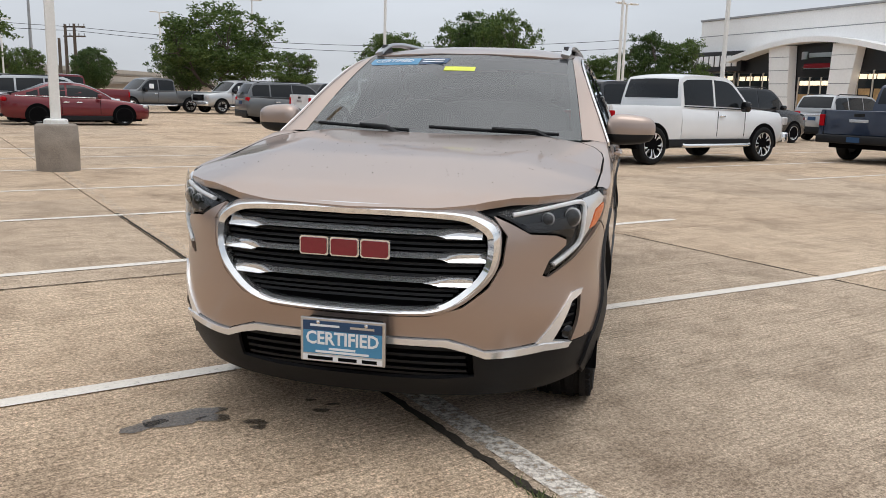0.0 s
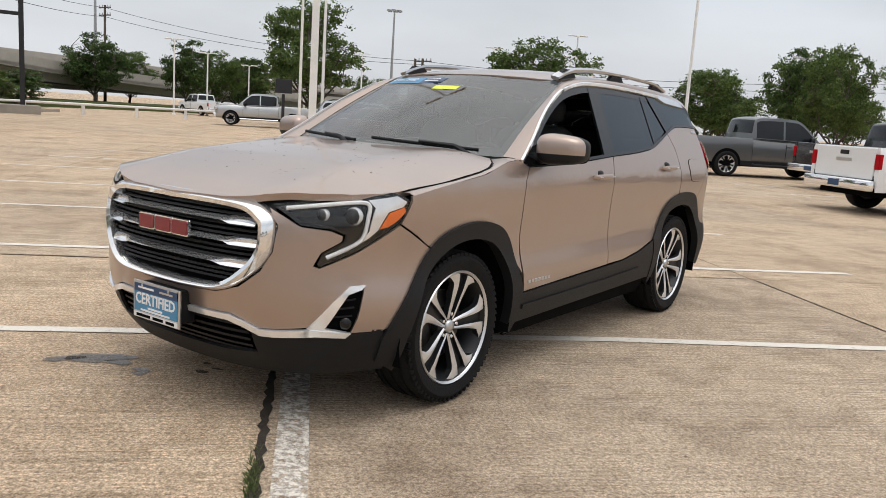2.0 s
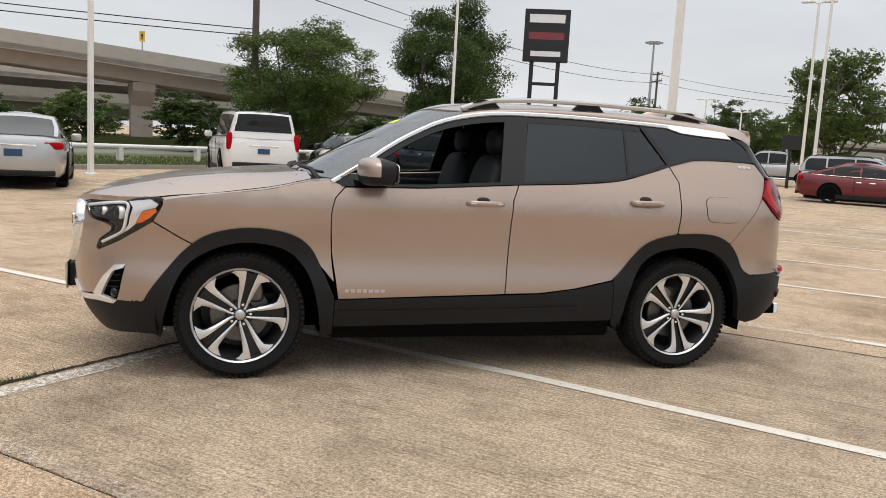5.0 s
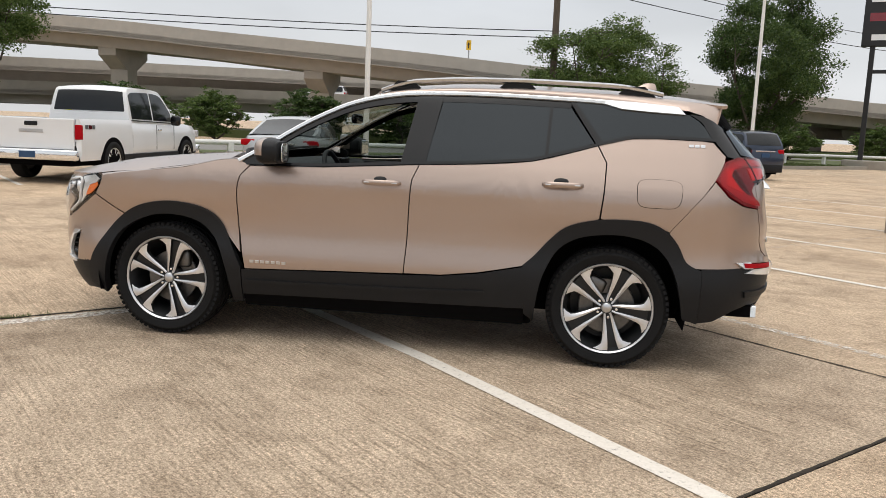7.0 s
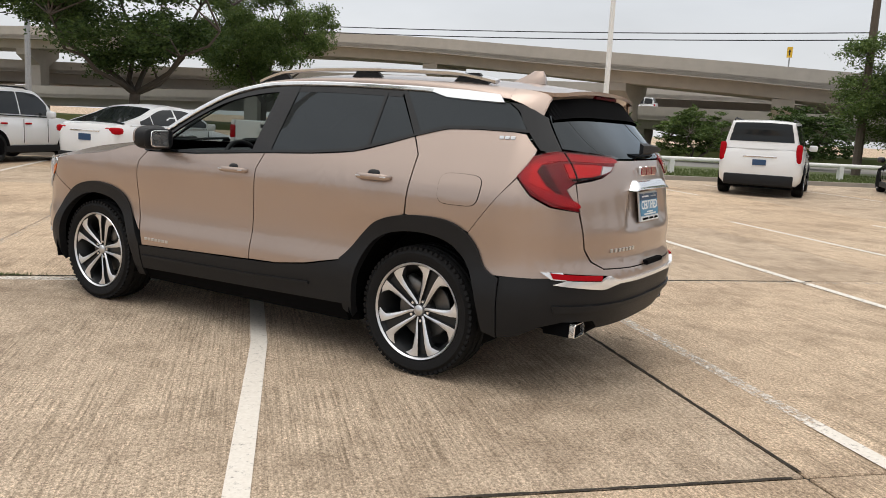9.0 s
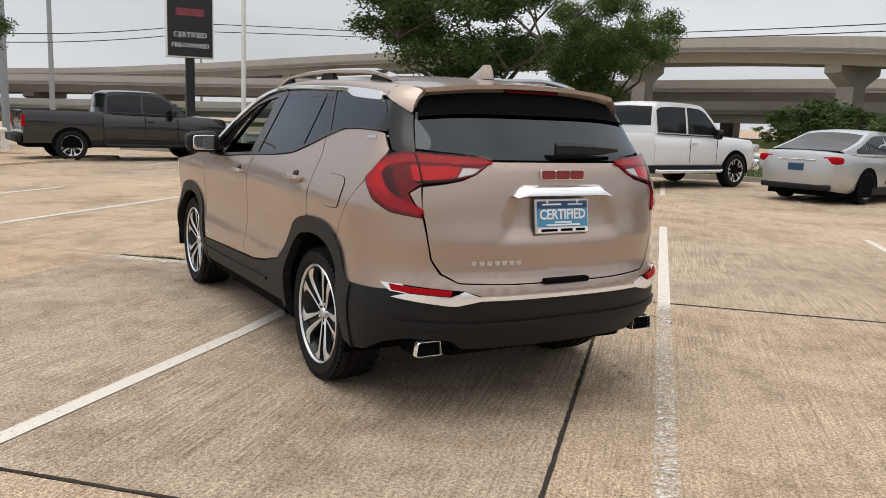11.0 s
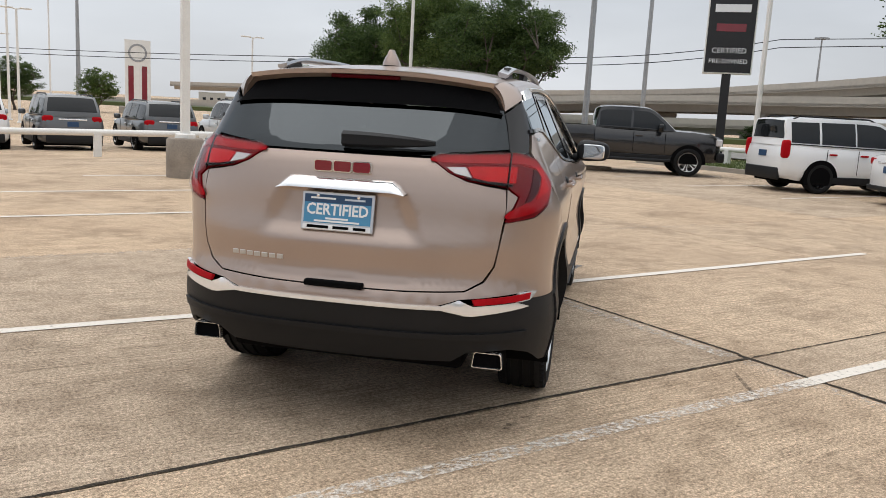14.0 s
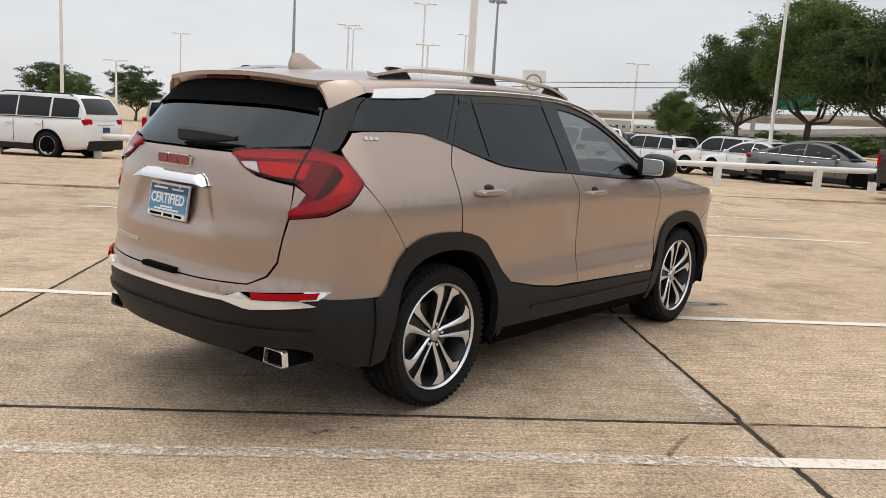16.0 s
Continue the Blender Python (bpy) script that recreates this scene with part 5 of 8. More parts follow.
        sheet("belt_trim", [(-0.88, 1.094), (-0.4, 1.104), (0.17, 1.142), (0.54, 1.162), (0.84, 1.19), (1.06, 1.248), (1.225, 1.297), (1.40, 1.341), (1.58, 1.348), (S.ry(1.875, 1.342), 1.342), (S.ry(1.865, 1.358), 1.358), (1.58, 1.364), (1.39, 1.357), (1.05, 1.263), (0.83, 1.205), (0.54, 1.178), (0.17, 1.158), (-0.4, 1.12), (-0.88, 1.108)], S, M_GLOSSBLACK, car, off=0.006, h=0.1, mirror=mir)
        tp = [p for p in strip if p[0] < 0.12]
        sheet("window_header", [(c, z - 0.012) for c, z in strip if -0.8 < c < 1.06] + [(c - 0.005, z - 0.05) for c, z in strip[::-1] if -0.74 < c < 1.06], S, M_GLOSSBLACK, car, off=-0.004, h=0.1, mirror=mir)
        sheet("centre_pillar", [(0.135, 1.555), (0.285, 1.558), (0.215, 1.15), (0.065, 1.14)], S, M_GLOSSBLACK, car, off=-0.002, mirror=mir)
        sheet("rear_door_window", [(0.285, 1.53), (0.93, 1.53), (1.03, 1.535), (1.19, 1.31), (1.06, 1.265), (0.84, 1.206), (0.54, 1.178), (0.215, 1.162)], S, G_TINT, car, off=-0.006, depth=0.004, h=0.1, mirror=mir, label="dark tinted rear door window")
        if mir:
            sheet("front_door_window", [(-0.80, 1.145), (-0.62, 1.285), (-0.45, 1.375), (-0.25, 1.455), (0.0, 1.507), (0.13, 1.52), (0.075, 1.152), (-0.4, 1.122), (-0.72, 1.112)], S, G_CLEAR, car, off=-0.012, depth=0.004, h=0.1, mirror=mir, label="clear closed passenger window")
        sheet("window_divider", [(0.925, 1.53), (0.945, 1.53), (0.93, 1.225), (0.91, 1.22)], S, M_GLOSSBLACK, car, off=-0.002, mirror=mir)
        sheet("rear_pillar_trim", [(1.035, 1.55), (1.065, 1.55), (1.245, 1.31), (1.205, 1.30)], S, M_GLOSSBLACK, car, off=0.0, mirror=mir)
        sheet("quarter_window", [(1.065, 1.55), (1.24, 1.535), (1.34, 1.512), (1.70, 1.492), (1.722, 1.49), (S.ry(1.862, 1.352), 1.352), (1.58, 1.36), (1.40, 1.352), (1.24, 1.312)], S, G_TINT, car, off=-0.003, depth=0.004, h=0.1, mirror=mir, label="dark tinted quarter window")
        # roof rail
        y = np.linspace(-0.12, 1.58, 26)
        lift = [0.036 * min(1.0, (t + 0.14) / 0.22, (1.62 - t) / 0.28) ** 0.7 for t in y]
        rp = [roof_f(0.565 - 0.02 * (t > 1.3) * (t - 1.3), t) + Vector((0.004, 0, 0.006 + l)) for t, l in zip(y, lift)]
        rl = ribbon("roof_rail", rp, (1, 0, -0.25), M_SILVER, car, 0.05, 0.011, mirror=mir, label="satin silver roof rail")
        for t in (0.03, 0.72, 1.42):
            v = roof_f(0.565, t)
            bm = bmesh.new()
            prism(bm, [(-0.12, -0.012), (0.12, -0.012), (0.05, 0.05), (-0.05, 0.05)], 0.026, Matrix.Translation((sg * v.x + 0.013, t, v.z)) @ pose(0, 0, 0, 0, 0, 90))
            part("rail_foot", bm, M_TRIM, rl)
        # door handles
        for y0, z0 in ((-0.035, 1.028), (1.025, 1.066)):
            p = S(y0, z0)
            bm = bmesh.new()
            round_box(bm, 0, 0, 0, 0.045, 0.055, 0.032, 2.5, 16, 8, pose(0, 0, 0))
            cup = part("handle_cup", bm, M_TRIM, car, smooth=60)
            cup.matrix_basis = Matrix.Translation((sg * (p.x - 0.038), y0 - 0.01, z0 + 0.008))
            bm = bmesh.new()
            rows = []
            for t in np.linspace(-1, 1, 13):
                r = 0.5 + 0.5 * math.sqrt(max(0.0, 1 - abs(t) ** 6))
                xx = 0.012 + 0.024 * (1 - t * t) ** 0.5 if abs(t) < 1 else 0.004
                rows.append([(sg * (xx + a), t * 0.118, b) for a, b in ((0.010 * r, -0.006 * r), (0.010 * r, 0.006 * r), (0.002, 0.016 * r), (-0.008, 0.012 * r), (-0.008, -0.012 * r), (0.002, -0.016 * r))])
            vs = grid(bm, rows, close=True)
            bm.faces.new(vs[0])
            bm.faces.new(vs[-1])
            bmesh.ops.recalc_face_normals(bm, faces=bm.faces)
            hd = part("door_handle", bm, M_BRONZE, car, "bronze pull handle with chrome insert", smooth=50)
            hd.location = (sg * p.x, y0, z0)
            bm = bmesh.new()
            box(bm, sg * 0.03 - 0.012, sg * 0.03 + 0.012, -0.1, 0.1, -0.004, 0.004, 0.003)
            part("handle_insert", bm, M_SILVER, hd)
        # mirror
        bm = bmesh.new()

        def sq(p):
            k = (p.x * sg) / 0.125
            return Vector((p.x, p.y + 0.03 * k, p.z * (1 - 0.12 * k)))
        round_box(bm, 0, 0, 0, 0.125, 0.085, 0.078, 3.2, 24, 14, None, sq)
        bmesh.ops.bisect_plane(bm, geom=bm.verts[:] + bm.edges[:] + bm.faces[:], plane_co=(0, 0, -0.022), plane_no=(0, 0, 1), clear_inner=True)
        bmesh.ops.bisect_plane(bm, geom=bm.verts[:] + bm.edges[:] + bm.faces[:], plane_co=(0, 0.0, 0), plane_no=(0, 1, 0), clear_outer=True)
        mr = part("mirror_cap", bm, M_BRONZE, car, "bronze door mirror cap", smooth=60)
        mr.location = (sg * 0.972, -0.70, 1.185)
        bm = bmesh.new()
        round_box(bm, 0, 0, 0, 0.122, 0.082, 0.076, 3.2, 24, 14, None, sq)
        part("mirror_base", bm, M_TRIM, mr, smooth=60)
        bm = bmesh.new()
        tube(bm, [(-sg * 0.16, -0.04, -0.06), (-sg * 0.09, -0.03, -0.05), (-sg * 0.02, -0.01, -0.05)], [0.035, 0.028, 0.03], 8)
        part("mirror_stalk", bm, M_TRIM, mr, smooth=60)
        bm = bmesh.new()
        round_box(bm, 0, 0.078, -0.004, 0.112, 0.012, 0.066, 4, 20, 8)
        part("mirror_back", bm, M_TRIM, mr, smooth=60)
        bm = bmesh.new()
        round_box(bm, 0, 0.088, -0.004, 0.098, 0.004, 0.054, 5, 20, 8)
        part("mirror_glass", bm, M_CHROME, mr, "mirror glass", smooth=60).matrix_basis = Matrix.Translation((0, 0.006, 0)) @ pose(0, 0, 0, 0, 0, 8 * sg)
        # headlamp
        out = [(-2.42, 0.928), (-2.26, 0.962), (-2.09, 0.987), (-1.94, 0.998), (-1.85, 0.965), (-1.858, 0.93), (-1.888, 0.872), (-1.97, 0.818), (-2.07, 0.76), (-2.215, 0.70), (-2.225, 0.708), (-2.205, 0.752), (-2.125, 0.80), (-2.122, 0.83), (-2.18, 0.849), (-2.30, 0.86), (-2.36, 0.897)]
        hl = sheet("headlamp", out, S, M_GLOSSBLACK, car, off=-0.014, depth=0.02, h=0.04, mirror=mir, label="clear headlamp with a bright hooked outline")
        sheet("outer_reflector", [(-2.07, 0.968), (-1.935, 0.986), (-1.872, 0.962), (-1.886, 0.942), (-1.957, 0.92), (-1.992, 0.845), (-2.03, 0.812), (-2.08, 0.782), (-2.19, 0.732), (-2.195, 0.742), (-2.07, 0.80), (-2.028, 0.84), (-2.022, 0.935), (-2.05, 0.956)], S, M_LAMPCHROME, hl, off=-0.004, depth=0.008, h=0.04, mirror=mir, label="bright chromed outer lamp reflector")
        bm = bmesh.new()
        tube(bm, [Vector((v.x * sg, v.y, v.z)) for v in (S(c, z) for c, z in curve([(-2.37, 0.922), (-2.22, 0.945), (-2.10, 0.958), (-2.055, 0.945), (-2.045, 0.90), (-2.05, 0.825), (-2.085, 0.788), (-2.19, 0.737)], 4))], 0.0085, 6)
        part("light_guide", bm, M_WHITEPRINT, hl, "white light guide", smooth=60)
        sheet("inner_reflector", [(-2.33, 0.892), (-2.15, 0.905), (-2.08, 0.91), (-2.08, 0.86), (-2.18, 0.862), (-2.29, 0.872)], S, M_ALLOYDARK, hl, off=-0.008, depth=0.006, h=0.04, mirror=mir)
        sheet("side_reflector", [(-1.882, 0.94), (-1.952, 0.918), (-1.985, 0.852), (-1.95, 0.86), (-1.905, 0.888), (-1.872, 0.922)], S, M_AMBER, hl, off=0.0, depth=0.006, h=0.04, mirror=mir, label="amber side reflector")
        for cc, rr, turn in ((-2.115, 0.036, 36), (-2.235, 0.024, 22)):
            pc = S(cc, 0.902)
            for k, mt, dy in ((1.0, M_LAMPCHROME, 0.004), (0.88, M_ALLOYDARK, -0.003)):
                bm = bmesh.new()
                revolve(bm, [(0.0, 0.014), (rr * k * 0.7, 0.009), (rr * k, 0.0), (rr * k, -0.03)], 24)
                pj = part("projector_lens", bm, mt, hl, smooth=50)
                pj.matrix_basis = Matrix.Translation((sg * pc.x, pc.y + 0.008 + dy, pc.z)) @ pose(0, 0, 0, 0, 0, -90 + sg * turn)
        sheet("headlamp_lens", out, S, G_LENS, hl, off=0.012, depth=0.004, h=0.04, mirror=mir)
        # fog lamp bay
        fb = sheet("fog_lamp_bay", [(-2.035, 0.622), (-2.10, 0.612), (-2.17, 0.55), (-2.25, 0.45), (-2.10, 0.43), (-2.075, 0.49)], S, M_DARK, car, off=-0.02, depth=0.005, h=0.05, mirror=mir)
        for k in range(3):
            sheet("bay_slat", [(-2.075 - 0.01 * k, 0.575 - 0.035 * k), (-2.125 - 0.03 * k, 0.568 - 0.035 * k), (-2.125 - 0.03 * k, 0.562 - 0.035 * k), (-2.075 - 0.01 * k, 0.569 - 0.035 * k)], S, M_TRIM, fb, off=-0.008, depth=0.008, mirror=mir)
        sheet("fog_lamp_trim", [(-2.03, 0.629), (-2.098, 0.624), (-2.17, 0.562), (-2.275, 0.448), (-2.12, 0.414), (-2.098, 0.43), (-2.205, 0.451), (-2.15, 0.535), (-2.108, 0.59), (-2.05, 0.609)], S, M_BRIGHTTRIM, fb, off=0.007, depth=0.018, h=0.04, mirror=mir, label="chrome fog lamp surround")
        bm = bmesh.new()
        fc = S(-2.13, 0.472)
        revolve(bm, [(0.0, 0.01), (0.018, 0.007), (0.026, 0.0), (0.026, -0.02)], 20)
        fo = part("fog_lamp", bm, M_GLOSSBLACK, fb, smooth=50)
        fo.matrix_basis = Matrix.Translation((sg * fc.x, fc.y + 0.008, fc.z)) @ pose(0, 0, 0, 0, 0, -90 + sg * 40)
        # chrome sweep along the lower bumper
        sheet("lower_chrome_strip", F((0.0, 0.470), (0.37, 0.472), (0.44, 0.452), (0.50, 0.428), (0.56, 0.430), (0.70, 0.446)) + [(-2.12, 0.436), (-2.12, 0.414)] + F((0.70, 0.418), (0.56, 0.403), (0.50, 0.402), (0.43, 0.43), (0.36, 0.447), (0.0, 0.448)), S, M_BRIGHTTRIM, car, off=0.012, depth=0.022, h=0.05, mirror=mir)
        # fuel door line, badges on the flank
        if not mir:
            loop = curve([(1.46, 1.108), (1.57, 1.118), (1.675, 1.105), (1.69, 1.04), (1.665, 0.972), (1.57, 0.962), (1.465, 0.972), (1.445, 1.04)], 4, closed=True)
            sheet("fuel_door", loop, S, M_BRONZE, car, off=0.004, depth=0.006, mirror=mir)
            bm = bmesh.new()
            tube(bm, [S(c, z) + Vector((0.0005, 0, 0)) for c, z in loop + loop[:1]], 0.003, 5)
            part("fuel_door_gap", bm, M_DARK, car)
        for k in range(7):
            yy = -0.83 + k * 0.034
            pp = S(yy, 0.508)
            bm = bmesh.new()
            box(bm, sg * pp.x - 0.004, sg * pp.x + 0.004, yy - 0.013, yy + 0.013, 0.499, 0.517, 0.002)
            part("model_badge", bm, M_SILVER, car)
        for k in range(3):
            yy = 1.735 + k * 0.032
            pp = S(yy, 1.314)
            bm = bmesh.new()
            box(bm, -0.003, 0.003, -0.013, 0.013, -0.009, 0.009, 0.002)
            bd = part("trim_badge", bm, M_SILVER, car)
            bd.matrix_basis = Matrix.Translation((sg * (pp.x + 0.002), pp.y, pp.z)) @ pose(0, 0, 0, 0, -sg * 22, 0)
    # grille
    gout = [(0.0, 0.948), (0.25, 0.947), (0.40, 0.94), (0.47, 0.925), (0.53, 0.885), (0.545, 0.84), (0.54, 0.75), (0.505, 0.68), (0.42, 0.605), (0.33, 0.567), (0.2, 0.557), (0.0, 0.554)]
    gin = [(0.0, 0.912), (0.25, 0.911), (0.38, 0.905), (0.44, 0.892), (0.49, 0.86), (0.502, 0.83), (0.50, 0.765), (0.468, 0.70), (0.39, 0.628), (0.31, 0.592), (0.2, 0.582), (0.0, 0.578)]

    def face(x, z, d=0.0):
        v = S(S.fx(abs(x), z), z)
        return Vector((x, v.y + d, z))
    go = [(x, z) for x, z in gout] + [(-x, z) for x, z in gout[::-1][1:-1]]
    gi = [(x, z) for x, z in gin] + [(-x, z) for x, z in gin[::-1][1:-1]]
    n = len(go)
    go2, gi2 = curve(go, 4, True), curve(gi, 4, True)
    bm = bmesh.new()
    rows = [[face(x, z, 0.03) for x, z in go2], [face(x, z, -0.012) for x, z in go2],
            [face((x + a) / 2, (z + b) / 2, -0.03) for (x, z), (a, b) in zip(go2, gi2)],
            [face(x, z, -0.016) for x, z in gi2], [face(x, z, 0.05) for x, z in gi2]]
    grid(bm, rows, close=True)
    bmesh.ops.recalc_face_normals(bm, faces=bm.faces)
    gr = part("grille_frame", bm, M_CHROME, car, "broad chrome grille surround", smooth=50)
    bm = bmesh.new()
    grid(bm, [[face(x * k, 0.75 + (z - 0.75) * k, 0.05) for x, z in gi2] for k in (1.0, 0.66, 0.33, 0.02)], close=True)
    part("grille_back", bm, M_DARK, gr)
    for z in (0.895, 0.877, 0.835, 0.815, 0.795, 0.742, 0.722, 0.702, 0.65, 0.632, 0.614):
        hw = float(np.interp(z, [0.578, 0.592, 0.628, 0.70, 0.765, 0.83, 0.892, 0.905], [0.05, 0.30, 0.38, 0.46, 0.49, 0.49, 0.43, 0.37]))
        bm = bmesh.new()
        pts = np.linspace(-hw, hw, 17)
        grid(bm, [[face(x, z + a, 0.022 + b) for x in pts] for a, b in ((0.004, 0.02), (0.005, 0.0), (-0.004, -0.004), (-0.006, 0.02))])
        part("grille_slat", bm, M_TRIM, gr, smooth=50)
    for z in (0.858, 0.775, 0.688):
        hw = float(np.interp(z, [0.66, 0.70, 0.765, 0.83, 0.87], [0.43, 0.465, 0.498, 0.498, 0.475]))
        bm = bmesh.new()
        pts = np.linspace(-hw, hw, 33)

        def th(x):
            k = min(1.0, max(0.0, (abs(x) - (hw - 0.155)) / 0.03))
            return 0.009 + 0.011 * k, -0.003 * k
        grid(bm, [[face(x, z + th(x)[1] + a * th(x)[0], b) for x in pts] for a, b in ((1, 0.05), (1, 0.03), (0.75, 0.014), (-0.7, -0.012), (-1, -0.002), (-1, 0.04))])
        bmesh.ops.recalc_face_normals(bm, faces=bm.faces)
        part("grille_bar", bm, M_CHROME, gr, "chrome grille bar", smooth=45)
    # block badges, front and rear
    def badge(yc, zc, wd, ht, sgn, parent):
        for k in (-1, 0, 1):
            cw = wd / 3
            for grow, mt, lift, nm in ((1.0, M_CHROME, 0.0, "badge_rim"), (0.78, M_REDBADGE, 0.005, "badge_block")):
                bm = bmesh.new()
                a, b = cw * 0.485 * (grow if grow == 1 else 0.9), ht / 2 * (grow if grow == 1 else 0.84)
                e = 0.006
                prism(bm, [(-a + e, -b), (a - e, -b), (a, -b + e), (a, b - e), (a - e, b), (-a + e, b), (-a, b - e), (-a, -b + e)], 0.012)
                o = part(nm, bm, mt, parent)
                o.matrix_basis = Matrix.Translation((k * cw * 1.02, yc + sgn * (lift if sgn > 0 else lift + 0.012), zc))
    badge(face(0, 0.795).y - 0.012, 0.795, 0.335, 0.068, -1, gr)
    badge(2.248, 1.168, 0.25, 0.05, 1, tail)
    for k in range(7):
        bm = bmesh.new()
        xx = 0.48 - k * 0.037
        yy = S(S.rx(xx, 0.765), 0.765).y
        box(bm, xx - 0.014, xx + 0.014, yy - 0.002, yy + 0.005, 0.756, 0.776, 0.002)
        part("model_badge", bm, M_SILVER, tail)
    # lower grille
    low = curve([(0.0, 0.45), (0.36, 0.447), (0.45, 0.41), (0.45, 0.33), (0.33, 0.30), (0.0, 0.292)], 3)
    lo = low + [(-x, z) for x, z in low[::-1][1:-1]]
    bm = bmesh.new()
    grid(bm, [[face(x * k, 0.37 + (z - 0.37) * k, 0.05) for x, z in lo] for k in (1.05, 0.6, 0.02)], close=True)
    lg = part("lower_grille", bm, M_DARK, car, "black lower grille")
    for z in (0.425, 0.395, 0.365, 0.335, 0.312):
        bm = bmesh.new()
        pts = np.linspace(-0.43, 0.43, 15)
        grid(bm, [[face(x, z + a, 0.02 + b) for x in pts] for a, b in ((0.005, 0.03), (0.005, 0.0), (-0.005, -0.003), (-0.006, 0.03))])
        part("grille_slat", bm, M_TRIM, lg, smooth=50)
    # plates
    def plate(m):
        bm = bmesh.new()
        box(bm, -0.16, 0.16, -0.006, 0.006, -0.082, 0.082, 0.004)
        p = part("dealer_plate", bm, M_SILVER, car, "blue dealer plate in a silver frame")
        p.matrix_basis = m
        for nm, x0, x1, z0, z1, mt in (("plate_face", -0.148, 0.148, -0.05, 0.07, M_BLUEPLATE), ("plate_band", -0.148, 0.148, 0.036, 0.0705, M_NAVY), ("plate_foot", -0.15, 0.15, -0.077, -0.056, M_WHITEPRINT)):
            bm = bmesh.new()
            box(bm, x0, x1, -0.0085 if nm != "plate_band" else -0.009, -0.005, z0, z1)
            part(nm, bm, mt, p)
        letters("plate_word", "CERTIFIED", 0.066, M_WHITEPRINT, p, pose(0, -0.0095, 0.006, 90, 0, 0), 0.0008, squash=0.9, bold=0.0016)
        for x0, x1, zc, hh, mt in ((-0.12, -0.01, 0.055, 0.004, M_WHITEPRINT), (0.03, 0.12, 0.054, 0.004, M_SILVER), (-0.05, 0.05, -0.03, 0.004, M_WHITEPRINT), (-0.10, 0.10, -0.042, 0.004, M_WHITEPRINT), (-0.13, -0.035, -0.0665, 0.006, M_DARK), (-0.015, 0.055, -0.0665, 0.006, M_DARK), (0.075, 0.13, -0.0665, 0.006, M_DARK)):
            bm = bmesh.new()
            box(bm, x0, x1, -0.0105, -0.008, zc - hh, zc + hh)
            part("plate_bar", bm, mt, p)
        for x in (-0.09, 0.09):
            bm = bmesh.new()
            revolve(bm, [(0, 0.003), (0.007, 0.0)], 10, pose(x, -0.01, 0.066, 0, 0, -90))
            part("plate_screw", bm, M_CHROME, p)
        return p
    plate(pose(0.008, -2.40, 0.458, 0, 0, 0))
    bm = bmesh.new()
    box(bm, -0.14, 0.14, -2.395, -2.30, 0.385, 0.53, 0.01)
    part("plate_bracket", bm, M_TRIM, car)
    plate(pose(0.008, 2.278, 0.975, -9, 0, 180))
    # rear wiper
    bm = bmesh.new()
    pts = [full(S.rx(0.02, 1.275) if x > 0 else 5.6 - S.rx(-x, 1.275), 1.272 + 0.0 * x) + Vector((0, 0.03, 0.012)) for x in (0.02, -0.1, -0.2, -0.3, -0.38)]
    rows = [[p + Vector((0, 0, -h)), p + Vector((0, 0.022, -h * 0.6)), p + Vector((0, 0.022, h * 0.6)), p + Vector((0, 0, h))] for p, h in zip(pts, (0.034, 0.033, 0.028, 0.02, 0.01))]
    vs = grid(bm, rows, close=True)
    bm.faces.new(vs[0])
    bm.faces.new(vs[-1])
    bmesh.ops.recalc_face_normals(bm, faces=bm.faces)
    part("rear_wiper", bm, M_TRIM, car, "black rear wiper", smooth=50)
    # wheels
    bm_wheel = build_wheel(car)
    wheels = ((0.835, -1.408, 4, 1), (0.835, 1.322, 66, 1), (-0.835, -1.408, 25, -1), (-0.835, 1.322, 5, -1))
    for k, (x, y, a, sg) in enumerate(wheels):
        m = Matrix.Translation((x - sg * 0.085, y, 0.356)) @ (pose(0, 0, 0, 0, 0, 180) if sg < 0 else Matrix()) @ pose(0, 0, 0, a, 0, 0)
        if k == 0:
            bm_wheel.matrix_basis = m
        else:
            place_wheel(bm_wheel, m, car)
    # wheel wells, underbody and hidden inner shell, coloured near-black as if in deep shade
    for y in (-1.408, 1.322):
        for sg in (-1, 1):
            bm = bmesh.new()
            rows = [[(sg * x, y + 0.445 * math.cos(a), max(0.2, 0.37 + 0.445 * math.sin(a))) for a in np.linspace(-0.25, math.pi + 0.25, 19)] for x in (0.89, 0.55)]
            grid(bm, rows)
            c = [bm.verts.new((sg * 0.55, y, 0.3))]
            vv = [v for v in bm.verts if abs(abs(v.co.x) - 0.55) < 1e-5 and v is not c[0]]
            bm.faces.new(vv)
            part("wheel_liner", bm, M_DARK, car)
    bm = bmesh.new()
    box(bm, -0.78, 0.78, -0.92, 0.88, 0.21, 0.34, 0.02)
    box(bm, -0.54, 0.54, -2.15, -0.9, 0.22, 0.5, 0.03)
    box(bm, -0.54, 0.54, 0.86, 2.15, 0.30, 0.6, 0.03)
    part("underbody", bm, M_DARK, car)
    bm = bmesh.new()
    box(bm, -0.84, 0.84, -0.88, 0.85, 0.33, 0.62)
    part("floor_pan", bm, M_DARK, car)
    for sg in (-1, 1):
        bm = bmesh.new()
        box(bm, sg * 0.80 - 0.045, sg * 0.80 + 0.025, -0.86, 0.87, 0.5, 1.08, 0.02)
        part("door_lining", bm, M_SEAT, car)
    bm = bmesh.new()
    box(bm, -0.6, 0.6, 0.95, 2.0, 0.55, 0.88)
    part("boot_floor", bm, M_DARK, car)
